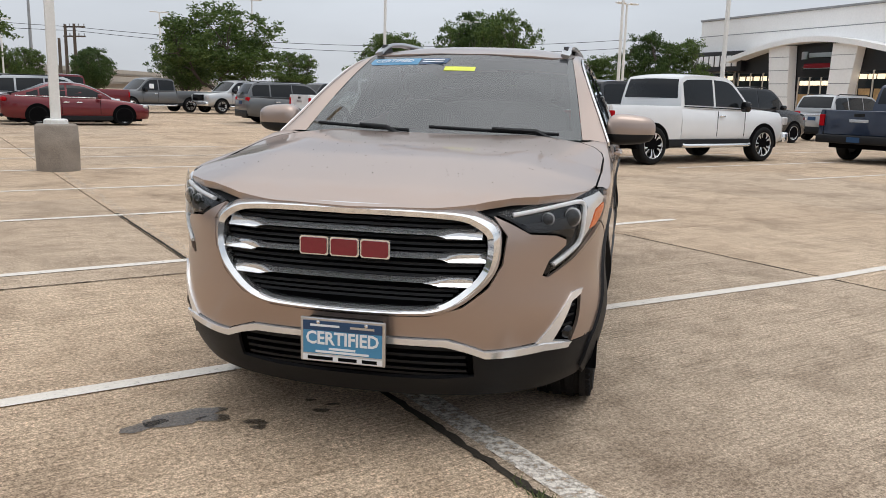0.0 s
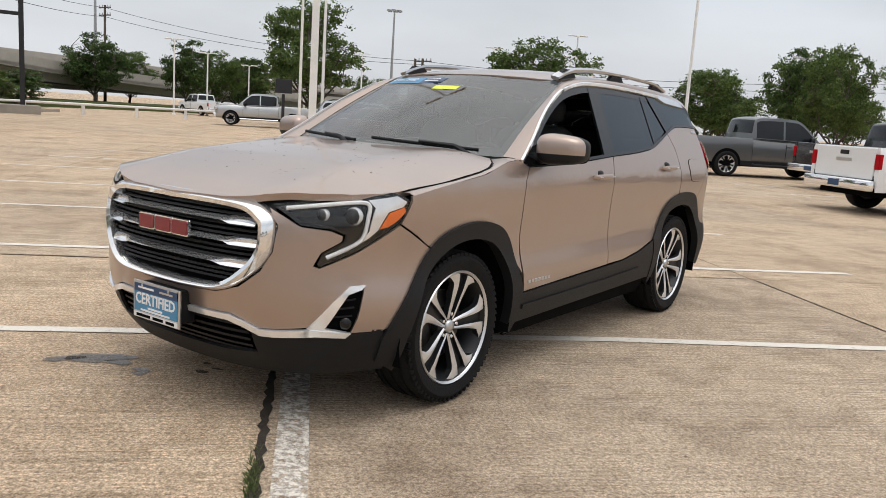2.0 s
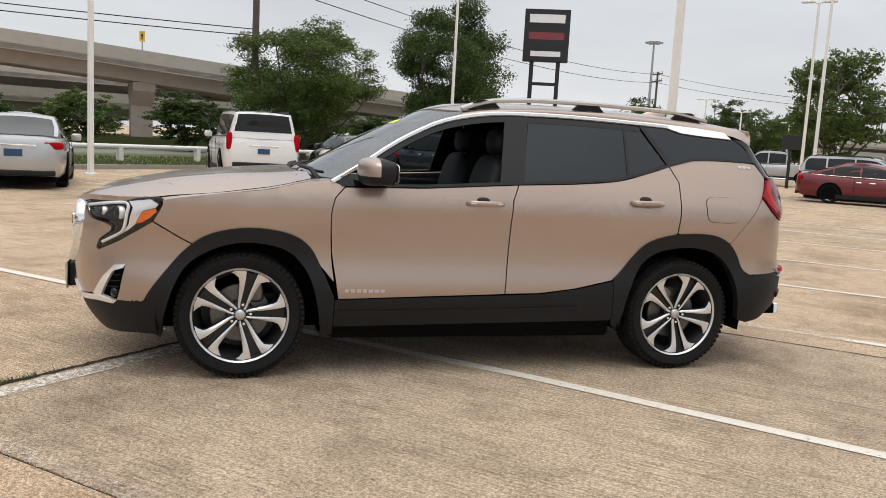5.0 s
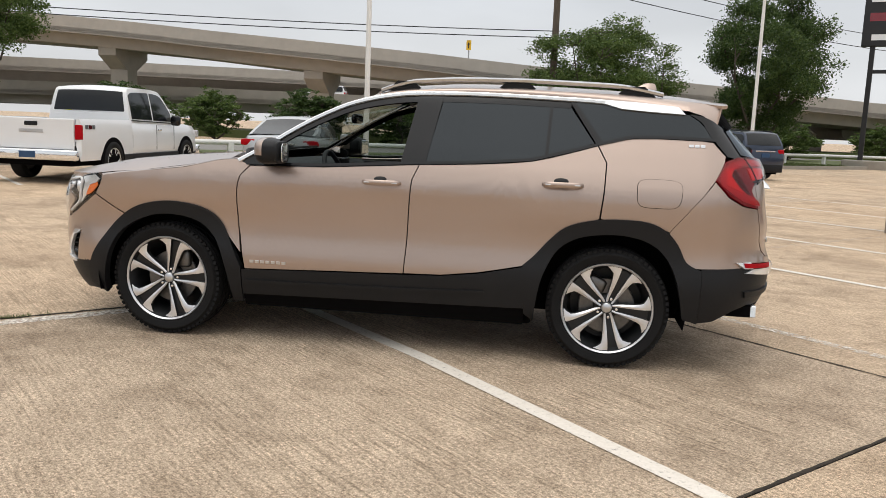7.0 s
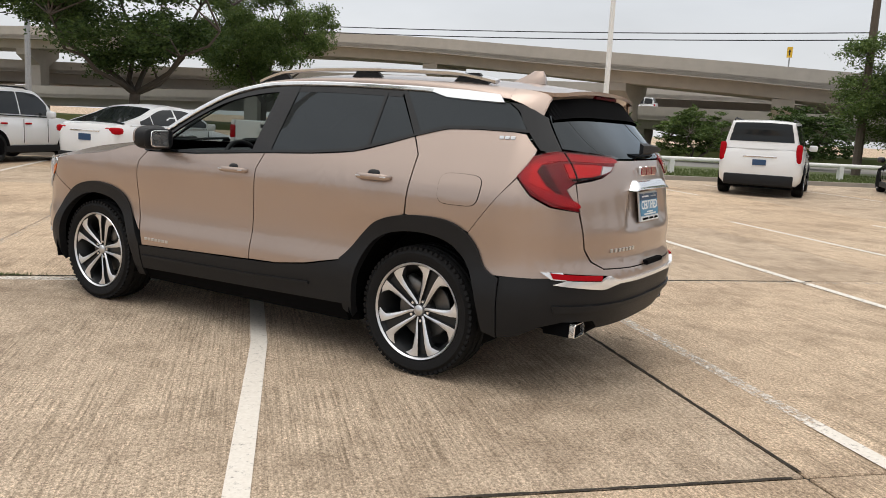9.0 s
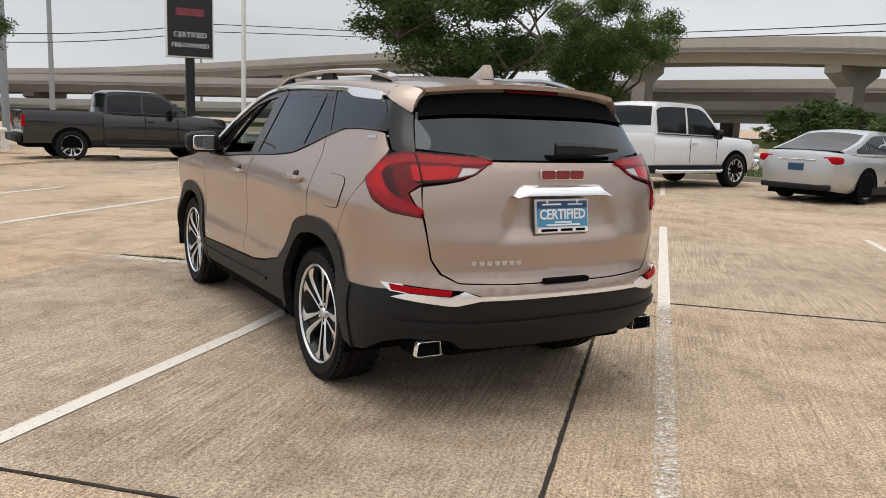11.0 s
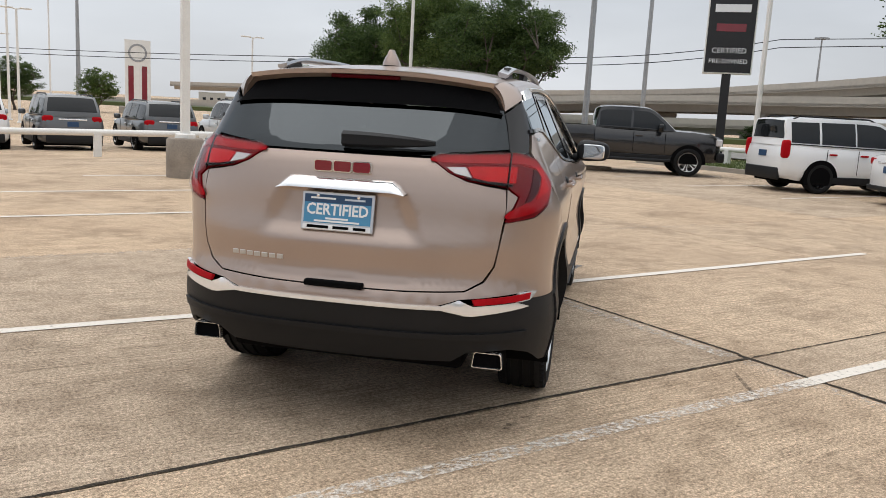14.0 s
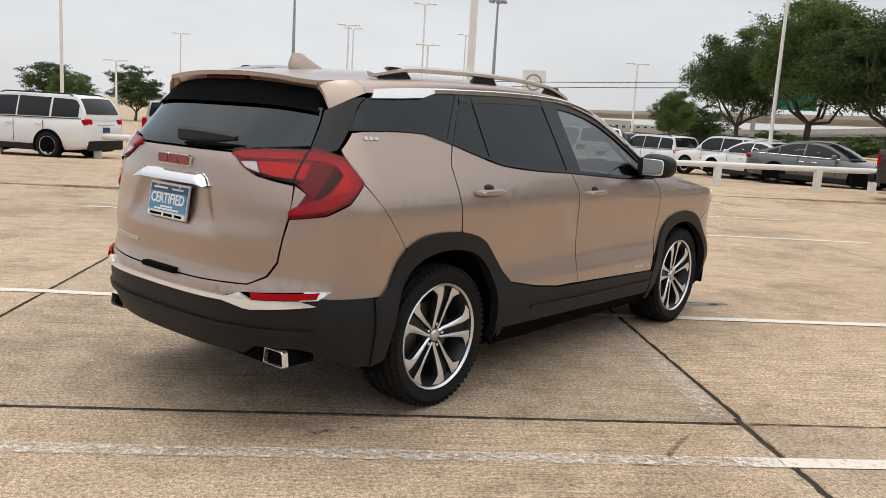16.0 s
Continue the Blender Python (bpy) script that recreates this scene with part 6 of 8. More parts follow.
    bm = bmesh.new()
    box(bm, -0.68, 0.68, -2.0, -0.98, 0.45, 0.88)
    part("engine_block", bm, M_DARK, car)
    for sg in (-1, 1):
        bm = bmesh.new()
        box(bm, sg * 0.70 - 0.03, sg * 0.70 + 0.02, 1.25, 1.8, 0.8, 1.25, 0.01)
        part("boot_lining", bm, M_SEAT, car)
    # cabin
    bm = bmesh.new()
    rows = [[(x, y, z + 0.02 * (1 - (x / 0.75) ** 2)) for x in np.linspace(-0.76, 0.76, 9)] for y, z in ((-1.03, 1.075), (-0.8, 1.10), (-0.58, 1.09), (-0.52, 1.04), (-0.56, 0.8))]
    grid(bm, rows)
    dash = part("dashboard", bm, M_SEAT, car, "black dashboard", smooth=60)
    bm = bmesh.new()
    box(bm, -0.12, 0.12, -0.53, -0.5, 0.98, 1.13, 0.01)
    part("centre_screen", bm, M_GLOSSBLACK, dash)
    bm = bmesh.new()
    ring = [(0.37 + 0.185 * math.cos(a), -0.46 - 0.06 * math.sin(a), 1.0 + 0.175 * math.sin(a)) for a in np.linspace(0, 2 * math.pi, 33)]
    tube(bm, ring, 0.016, 8, cap=False)
    tube(bm, [(0.19, -0.46, 1.0), (0.55, -0.46, 1.0)], 0.02, 6)
    tube(bm, [(0.37, -0.46, 1.0), (0.37, -0.66, 0.93)], 0.045, 8)
    part("steering_wheel", bm, M_SEAT, dash, smooth=60)
    for x, y, w2 in ((-0.37, -0.02, 0.24), (0.37, -0.02, 0.24), (0.0, 0.88, 0.6)):
        bm = bmesh.new()
        round_box(bm, x, y - 0.2, 0.68, w2, 0.27, 0.09, 4, 20, 8)
        seat = part("seat", bm, M_SEAT, car, "black seat", smooth=60)
        bm = bmesh.new()
        round_box(bm, 0, 0, 0.3, w2 * 0.95, 0.08, 0.32, 4, 20, 10, pose(x, y + 0.06, 0.70, -14, 0, 0))
        part("seat_back", bm, M_SEAT, seat, smooth=60)
        for hx in ((0,) if w2 < 0.4 else (-0.36, 0.36)):
            bm = bmesh.new()
            round_box(bm, x + hx, y + 0.21, 1.39, 0.125, 0.05, 0.085, 3, 16, 8)
            part("headrest", bm, M_SEAT, seat, smooth=60)
            bm = bmesh.new()
            for q in (-0.05, 0.05):
                tube(bm, [(x + hx + q, y + 0.2, 1.22), (x + hx + q, y + 0.21, 1.38)], 0.008, 6)
            part("headrest_post", bm, M_CHROME, seat)
    bm = bmesh.new()
    grid(bm, [[roof_f(x, y) + Vector((0, 0, -0.035)) for x in np.linspace(-0.58, 0.58, 9)] for y in np.linspace(-0.15, 1.85, 9)])
    part("headliner", bm, M_GREYINT, car)
    bm = bmesh.new()
    round_box(bm, 0.0, -0.42, 1.40, 0.12, 0.02, 0.035, 4, 16, 8)
    part("rear_view_mirror", bm, M_GLOSSBLACK, car, smooth=60)
    return car


suv = build_suv()

# ---- the other vehicles on the lot ----
def loft_body(stations, n_side=5):
    """Stations (y, z_bottom, z_top, half width): a rounded hull along y."""
    bm = bmesh.new()
    rows = []
    for y, z0, z1, w in stations:
        h = z1 - z0
        half = [(w * 0.86, z0), (w * 0.97, z0 + 0.12 * h), (w, z0 + 0.35 * h), (w, z0 + 0.62 * h), (w * 0.975, z0 + 0.84 * h), (w * 0.9, z0 + 0.965 * h), (w * 0.6, z1), (0, z1 + 0.012)]
        rows.append([(x, y, z) for x, z in half] + [(-x, y, z) for x, z in half[::-1][1:]])
    vs = grid(bm, rows, close=True)
    bm.faces.new(vs[0])
    bm.faces.new(vs[-1][::-1])
    bmesh.ops.recalc_face_normals(bm, faces=bm.faces)
    return bm


G_CAR = material("parked_car_glass", (0.012, 0.014, 0.016), 0.06, var=0.1, spec=0.35)
SHARED_WHEELS = {}


def vehicle(kind, paint_mat, m, label, wheel=(0.36, 0.25), length=None, width=None, height=None, rim="alloy", tail=M_REDLENS, chrome=True, box_roof=False, sticker=None, bed_badge=False, handle=None):
    """kind: sedan, suv, pickup. Front towards -y."""
    name = {"sedan": "sedan", "suv": "parked_suv", "pickup": "pickup_truck"}[kind]
    car = thing(name, m, label=label, category={"sedan": "car", "suv": "car", "pickup": "truck"}[kind], group="parked vehicles")
    if kind == "sedan":
        L, W, H = length or 4.85, width or 1.84, height or 1.45
        st = [(-0.5, 0.30, 0.62, 0.62), (-0.49, 0.24, 0.68, 0.78), (-0.455, 0.22, 0.74, 0.9), (-0.38, 0.2, 0.82, 0.97), (-0.27, 0.2, 0.90, 1), (-0.19, 0.2, 0.955, 1), (0.0, 0.2, 0.98, 1), (0.25, 0.2, 1.0, 1), (0.36, 0.22, 1.03, 0.98), (0.455, 0.26, 1.04, 0.92), (0.49, 0.3, 1.0, 0.82), (0.5, 0.36, 0.9, 0.7)]
        g = (-0.225, 0.425, 0.955, -0.04, 0.165, H)
        wb, ground_c = 2.8, 0.2
    elif kind == "suv":
        L, W, H = length or 4.7, width or 1.88, height or 1.72
        k = H / 1.72
        st = [(-0.5, 0.36, 0.78, 0.66), (-0.485, 0.28, 0.86, 0.82), (-0.45, 0.26, 0.95 * k, 0.92), (-0.36, 0.26, 1.04 * k, 0.985), (-0.24, 0.26, 1.10 * k, 1), (-0.1, 0.26, 1.10 * k, 1), (0.2, 0.26, 1.12 * k, 1), (0.4, 0.28, 1.14 * k, 0.985), (0.465, 0.32, 1.13 * k, 0.95), (0.49, 0.36, 1.08 * k, 0.88), (0.5, 0.42, 0.95 * k, 0.8)]
        g = (-0.225, 0.482, 1.08 * k, -0.085, 0.425 if not box_roof else 0.465, H)
        wb, ground_c = 2.75 * L / 4.7, 0.26
    else:
        L, W, H = length or 5.9, width or 2.03, height or 1.93
        st = [(-0.5, 0.5, 1.0, 0.7), (-0.488, 0.42, 1.1, 0.86), (-0.455, 0.4, 1.17, 0.95), (-0.36, 0.4, 1.215, 0.99), (-0.22, 0.4, 1.235, 1), (-0.1, 0.4, 1.24, 1), (0.1, 0.4, 1.25, 1), (0.142, 0.4, 1.26, 1)]
        g = (-0.262, 0.14, 1.21, -0.138, 0.118, H)
        wb, ground_c = 3.68 * L / 5.9, 0.4
    w = W / 2
    part("body", loft_body([(y * L, z0, z1, w * k) for y, z0, z1, k in st]), paint_mat, car, smooth=42)
    # greenhouse: side walls under one roof curve, with the roof and the end panes bowed across
    y0, y1, zb, t0, t1, zt = g
    y0, y1, t0, t1 = y0 * L, y1 * L, t0 * L, t1 * L
    wb0, wt0 = w * 0.94, w * (0.68 if kind == "sedan" else 0.76 if kind == "suv" else 0.80)
    h = zt - zb
    if kind == "sedan":
        prof = [(y0, zb), (y0 + 0.40 * (t0 - y0), zb + 0.46 * h), (t0 - 0.02 * L, zb + 0.86 * h), (t0 + 0.05 * L, zb + 0.985 * h), (0.10 * L, zt), (t1 + 0.02 * L, zb + 0.93 * h), (t1 + 0.52 * (y1 - t1), zb + 0.53 * h), (y1, zb + 0.10)]
    elif kind == "suv":
        prof = [(y0, zb), (y0 + 0.45 * (t0 - y0), zb + 0.5 * h), (t0 - 0.01 * L, zb + 0.87 * h), (t0 + 0.06 * L, zb + 0.985 * h), (0.14 * L, zt), (t1 - 0.04 * L, zb + 0.96 * h), (t1 + 0.006 * L, zb + 0.88 * h), (y1 - 0.008 * L, zb + 0.35 * h), (y1, zb)]
    else:
        prof = [(y0, zb), (y0 + 0.5 * (t0 - y0), zb + 0.5 * h), (t0 - 0.005 * L, zb + 0.9 * h), (t0 + 0.05 * L, zb + 0.99 * h), (0.02 * L, zt), (t1 - 0.02 * L, zb + 0.97 * h), (t1 + 0.004 * L, zb + 0.86 * h), (y1 - 0.006 * L, zb + 0.4 * h), (y1, zb)]
    crest = curve(prof, 4)
    ya, yb = [c[0] for c in crest], [c[1] for c in crest]

    def roof_z(y):
        return float(np.interp(y, ya, yb))

    def belt(y):
        return zb - 0.04 + 0.05 * (y - y0) / (y1 - y0)

    def half_w(y, z):
        f = min(1.0, max(0.0, (z - zb) / h))
        e = abs((2 * y - y0 - y1) / (y1 - y0))
        return (wb0 + (wt0 - wb0) * f ** 1.25) * (1 - (0.09 if kind != "pickup" else 0.03) * e ** 3)

    def flank(y, z):
        return Vector((half_w(y, z), y, z))

    def across(pts, margin, lift):
        """Rows over the width along the crest, bowed forwards, backwards and up."""
        out = []
        for y, z in pts:
            e = (2 * y - y0 - y1) / (y1 - y0)
            hw = half_w(y, z) * margin
            out.append([Vector((hw * k, y + 0.13 * math.copysign(abs(e) ** 2, e) * (1 - k * k) * (1.0 if e < 0 else 0.55), z + (0.045 if abs(e) < 0.8 else 0.02) * (1 - k * k) * min(1.0, (z - zb) / h + 0.1) + lift)) for k in np.linspace(-1, 1, 9)])
        return out
    bm = bmesh.new()
    grid(bm, across(crest, 1.0, 0.0))
    bmesh.ops.recalc_face_normals(bm, faces=bm.faces)
    if sum(f.normal.z for f in bm.faces) < 0:
        bmesh.ops.reverse_faces(bm, faces=bm.faces)
    part("roof", bm, paint_mat, car, smooth=50)
    front = [c for c in crest if zb + 0.06 * h < c[1] < zb + 0.9 * h and c[0] < t0]
    back = [c for c in crest if zb + (0.22 if kind != "sedan" else 0.2) * h < c[1] < zb + 0.9 * h and c[0] > t1 - 0.03 * L]
    for nm, pts, shift in (("windscreen", front, Vector((0, -0.008, 0.01))), ("rear_window", back, Vector((0, 0.012, 0.006)))):
        bm = bmesh.new()
        grid(bm, [[v + shift for v in r] for r in across(pts, 0.9, 0.0)])
        bmesh.ops.recalc_face_normals(bm, faces=bm.faces)
        part(nm, bm, G_CAR, car, smooth=60)
    side_out = [(y, z) for y, z in crest if z > belt(y) + 0.01] + [(y1, belt(y1)), (y0, belt(y0))]
    split = {"sedan": ((0.10, 0.455), (0.475, 0.73), (0.745, 0.86)), "suv": ((0.10, 0.42), (0.435, 0.71), (0.73, 0.95)), "pickup": ((0.12, 0.53), (0.56, 0.95))}[kind]
    rise = 0.075 if kind != "pickup" else 0.09
    yA, yB = y0 + 0.12 * (y1 - y0), y0 + 0.93 * (y1 - y0)
    for sg in (1, -1):
        sheet("cabin_side", side_out, flank, paint_mat, car, depth=0.02, h=0.4, mirror=sg < 0)
        for n, (u0, u1) in enumerate(split):
            s0, s1 = y0 + u0 * (y1 - y0), y0 + u1 * (y1 - y0)
            ys = [y for y in np.linspace(s0, s1, 9) if roof_z(y) - rise > belt(y) + 0.07]
            top = [(y, roof_z(y) - rise) for y in ys]
            low = [(y, belt(y) + 0.065) for y in ys[::-1]]
            sheet("side_window", top + low, flank, G_CAR, car, off=0.008, depth=0.012, h=0.4, mirror=sg < 0)
            if sticker and n == 0:
                ym = (s0 + s1) / 2 + 0.1
                sheet("window_sticker", [(ym - 0.14, belt(ym) + 0.16), (ym + 0.14, belt(ym) + 0.16), (ym + 0.14, belt(ym) + 0.42), (ym - 0.14, belt(ym) + 0.42)], flank, sticker, car, off=0.013, depth=0.004, h=0.4, mirror=sg < 0, label="white paper sticker on the glass")
        ribbon("belt_strip", [flank(y, belt(y) + 0.03) + Vector((0.006, 0, 0)) for y in np.linspace(y0 + 0.3, y1 - 0.1, 9)], (0, 0, 1), M_CHROME if chrome and kind == "sedan" else M_TRIM, car, 0.025, 0.006, mirror=sg < 0)
        # seams, handle, mirror, sill, wheel wells
        for f in ((0.0, 0.49) if kind != "suv" else (0.02, 0.36, 0.68)):
            yy = yA + (yB - yA) * f
            bm = bmesh.new()
            box(bm, sg * w - 0.004, sg * w + 0.004, yy - 0.006, yy + 0.006, ground_c + 0.2, zb - 0.05)
            part("door_gap", bm, M_DARK, car)
            if f > 0.1 or kind == "sedan":
                bm = bmesh.new()
                round_box(bm, sg * (w + 0.012), yy - 0.14 + (0.28 + 0.55 if f == 0 else 0), zb - 0.16, 0.02, 0.1, 0.022, 4, 10, 6)
                part("door_handle", bm, handle or (paint_mat if not chrome else M_CHROME), car, smooth=50)
        bm = bmesh.new()
        round_box(bm, sg * (w + 0.1), y0 + 0.42, zb + 0.06, 0.11, 0.07, 0.085 if kind != "pickup" else 0.12, 4, 12, 8)
        part("door_mirror", bm, M_GLOSSBLACK if kind == "pickup" else paint_mat, car, smooth=50)
        bm = bmesh.new()
        box(bm, sg * (w * 0.985) - 0.02, sg * (w * 0.985) + 0.02, -wb / 2 + 0.3, wb / 2 - 0.3, ground_c - 0.02, ground_c + 0.14, 0.015)
        part("sill", bm, M_TRIM, car)
    r, wd = wheel
    yf = -L * (0.5 - (0.19 if kind != "pickup" else 0.165))
    yr = yf + wb
    for sg in (1, -1):
        for y in (yf, yr):
            # the flank is uncut: a near-black disc paints the well's shade on it
            bm = bmesh.new()
            ring = [(sg * (w + 0.006), y + 1.2 * r * math.cos(a), max(ground_c - 0.06, r + 1.2 * r * math.sin(a))) for a in np.linspace(-0.5, math.pi + 0.5, 20)]
            v1 = [bm.verts.new(p) for p in ring]
            v2 = [bm.verts.new((p[0] - sg * 0.35, p[1], p[2])) for p in ring]
            bm.faces.new(v1)
            for k in range(len(v1) - 1):
                bm.faces.new((v1[k], v2[k], v2[k + 1], v1[k + 1]))
            bmesh.ops.recalc_face_normals(bm, faces=bm.faces)
            part("wheel_arch", bm, M_DARK, car)
    key = (r, wd, rim)
    for k, (y, sg) in enumerate(((yf, 1), (yr, 1), (yf, -1), (yr, -1))):
        mm = Matrix.Translation((sg * (w - 0.11), y, r)) @ (pose(0, 0, 0, 0, 0, 180) if sg < 0 else Matrix()) @ pose(0, 0, 0, 20 * k, 0, 0)
        if key not in SHARED_WHEELS:
            wh = build_wheel(car, r, wd, r * 0.66, 5, M_ALLOY if rim == "alloy" else M_GLOSSBLACK, detail=False)
            wh.matrix_basis = mm
            SHARED_WHEELS[key] = wh
        else:
            place_wheel(SHARED_WHEELS[key], mm, car)
    # lamps, bumpers, plate
    if kind == "pickup":
        # bed: floor and three walls
        by0, by1 = 0.145 * L, 0.495 * L
        for sg in (1, -1):
            bm = bmesh.new()
            rows2 = [[(sg * w * 0.97, y, 0.45), (sg * w, y, 0.62), (sg * w, y, 1.0), (sg * w * 0.985, y, 1.2), (sg * w * 0.955, y, 1.255), (sg * w * 0.9, y, 1.255), (sg * w * 0.89, y, 0.72)] for y in np.linspace(by0, by1, 6)]
            vs = grid(bm, rows2)
            bm.faces.new([r2[0] for r2 in (vs[0],)] + vs[0][1:])
            bm.faces.new(vs[-1])
            bmesh.ops.recalc_face_normals(bm, faces=bm.faces)
            part("bed_side", bm, paint_mat, car, smooth=40)
            bm = bmesh.new()
            box(bm, sg * (w - 0.06) - 0.065, sg * (w - 0.06) + 0.065, by1 - 0.06, by1 + 0.018, 0.86, 1.14, 0.015)
            part("tail_lamp", bm, tail, car, "red tail lamp")
            bm = bmesh.new()
            box(bm, sg * (w - 0.17) - 0.11, sg * (w - 0.17) + 0.1, -L * 0.5 - 0.005, -L * 0.5 + 0.16, 0.86, 1.05, 0.03)
            part("headlamp", bm, M_CLEARLENS, car)
        bm = bmesh.new()
        box(bm, -w * 0.9, w * 0.9, by0, by1, 0.6, 0.74, 0.01)
        part("bed_floor", bm, M_TRIM, car)
        bm = bmesh.new()
        box(bm, -w + 0.14, w - 0.14, by1 - 0.05, by1 + 0.01, 0.66, 1.25, 0.02)
        tg = part("tailgate", bm, paint_mat, car)
        if bed_badge:
            for sg in (1, -1):
                for k in range(3):
                    bm = bmesh.new()
                    box(bm, sg * w - 0.006, sg * w + 0.006, by1 - 0.52 + k * 0.13, by1 - 0.42 + k * 0.13, 1.06, 1.14, 0.004)
                    part("bed_badge", bm, M_REDDARK if k == 1 else M_GREYPAINT, car)
            bm = bmesh.new()
            grid(bm, [[v + Vector((0, 0.02, 0)) for v in r[-3:-1]] for r in across([(y1 - 0.012 * L, zb + 0.42 * h), (y1 - 0.005 * L, zb + 0.28 * h)], 0.82, 0.0)])
            part("window_sticker", bm, M_YELLOW, car, "yellow stock sticker")
        bm = bmesh.new()
        box(bm, -0.13, 0.13, by1 + 0.005, by1 + 0.02, 1.1, 1.18, 0.01)
        part("tailgate_handle", bm, M_TRIM, tg)
        bm = bmesh.new()
        box(bm, -0.24, 0.24, by1 + 0.006, by1 + 0.016, 0.97, 1.04, 0.008)
        part("tailgate_badge", bm, M_SILVER, tg)
        bm = bmesh.new()
        box(bm, -w * 0.97, w * 0.97, by1 + 0.02, by1 + 0.17, 0.46, 0.66, 0.03)
        rb = part("rear_bumper", bm, M_CHROME if chrome else M_TRIM, car, smooth=50)
        bm = bmesh.new()
        box(bm, -0.16, 0.16, by1 + 0.165, by1 + 0.178, 0.5, 0.62)
        part("plate", bm, M_NAVY, rb)
        bm = bmesh.new()
        box(bm, -w * 0.95, w * 0.95, -L * 0.5 - 0.09, -L * 0.5 + 0.12, 0.42, 0.68, 0.05)
        part("front_bumper", bm, M_CHROME if chrome else M_TRIM, car, smooth=50)
        bm = bmesh.new()
        box(bm, -w * 0.6, w * 0.6, -L * 0.5 - 0.02, -L * 0.5 + 0.1, 0.72, 1.08, 0.03)
        part("grille", bm, M_GLOSSBLACK, car, smooth=50)
        bm = bmesh.new()
        box(bm, -w * 0.75, w * 0.75, -L * 0.42, L * 0.48, 0.34, 0.5)
        part("chassis", bm, M_DARK, car)
        for sg in (1, -1):
            bm = bmesh.new()
            tube(bm, [(sg * (w + 0.02), y0 + 0.1, 0.42), (sg * (w + 0.05), y0 + 0.2, 0.4), (sg * (w + 0.05), y1 - 0.1, 0.4), (sg * (w + 0.02), y1, 0.42)], 0.045, 8)
            part("side_step", bm, M_CHROME if chrome else M_TRIM, car, smooth=50)
    else:
        top = 1.0 if kind == "sedan" else 1.08 * H / 1.72
        tz = (0.80, 0.95) if kind == "sedan" else (0.82 * H / 1.72, 1.12 * H / 1.72)
        for sg in (1, -1):
            bm = bmesh.new()
            round_box(bm, sg * w * 0.72, 0.492 * L - 0.05, (tz[0] + tz[1]) / 2, w * 0.24 if kind == "sedan" else w * 0.17, 0.08, (tz[1] - tz[0]) / 2, 4, 14, 8, None, lambda p, s=sg: Vector((p.x, p.y - 0.35 * max(0.0, s * p.x) ** 1.2, p.z)))
            if box_roof:
                bm.free()
                bm = bmesh.new()
                round_box(bm, sg * w * 0.875, 0.478 * L, 1.0 * H / 1.72, 0.075, 0.09, 0.21 * H / 1.72, 5, 14, 8)
            part("tail_lamp", bm, tail, car, "red tail lamp", smooth=50)
            bm = bmesh.new()
            round_box(bm, sg * w * 0.66, -0.476 * L, 0.68 if kind == "sedan" else 0.84, w * 0.24, 0.09, 0.075, 4, 14, 8, None, lambda p, s=sg: Vector((p.x, p.y + 0.5 * max(0.0, s * p.x) ** 1.2, p.z)))
            part("headlamp", bm, M_CLEARLENS, car, smooth=50)
        bm = bmesh.new()
        box(bm, -w * 0.8, w * 0.8, 0.485 * L, 0.504 * L, 0.28, 0.39 if kind == "sedan" else 0.56, 0.03)
        part("rear_bumper_trim", bm, M_TRIM, car, smooth=50)
        bm = bmesh.new()
        box(bm, -w * 0.5, w * 0.5, -0.508 * L, -0.485 * L, 0.35, 0.7, 0.03)
        part("grille", bm, M_GLOSSBLACK, car, smooth=50)
        bm = bmesh.new()
        pz = 0.72 if kind == "sedan" else 0.86
        box(bm, -0.16, 0.16, 0.499 * L, 0.504 * L, pz - 0.07, pz + 0.07)
        part("plate", bm, M_NAVY, car)
        if chrome:
            bm = bmesh.new()
            box(bm, -0.4, 0.4, 0.495 * L, 0.503 * L, pz + 0.12, pz + 0.16, 0.01)
            part("boot_strip", bm, M_CHROME, car)
        bm = bmesh.new()
        box(bm, -w * 0.8, w * 0.8, -0.44 * L, 0.44 * L, ground_c - 0.05, ground_c + 0.25)
        part("underbody", bm, M_DARK, car)
        if kind == "suv":
            for sg in (1, -1):
                bm = bmesh.new()
                tube(bm, [(sg * wt0 * 0.9, t0 + 0.15, zt - 0.02), (sg * wt0 * 0.9, t0 + 0.3, zt + 0.04), (sg * wt0 * 0.9, t1 - 0.3, zt + 0.04), (sg * wt0 * 0.9, t1 - 0.15, zt - 0.02)], 0.02, 6)
                part("roof_rail", bm, M_TRIM, car, smooth=50)
    return car


def park(x, y, yaw):
    return pose(x, y, gz(x, y), 0, 0, yaw)


NE, SW, SE, NW = 135, -45, 45, -135
PU = (0.41, 0.28)
vehicle("pickup", M_WHITEPAINT, park(2.0, 14.9, NE), "white crew-cab pickup truck with chrome bumpers", PU)
vehicle("pickup", M_BLACKPAINT, park(0.1, 21.6, NE), "black crew-cab pickup truck with red tail lamps", PU)
vehicle("pickup", M_GREYPAINT, park(-4.6, 24.0, NE), "dark grey dual-wheel pickup truck", PU, chrome=False)
vehicle("pickup", M_BLUEPAINT, park(8.4, 18.3, NE), "dark blue pickup truck with black bumper", PU, chrome=False)
vehicle("suv", M_SILVERPAINT, park(9.5, 30.5, NE), "white SUV parked in front of the showroom", height=1.75)
vehicle("suv", M_BLACKPAINT, park(5.0, 26.0, NE), "black SUV parked behind the pickup trucks", height=1.88, length=5.2)
vehicle("suv", M_GREYPAINT, park(-13.4, 28.8, NE), "grey SUV with rear lamps towards the lot", height=1.7)
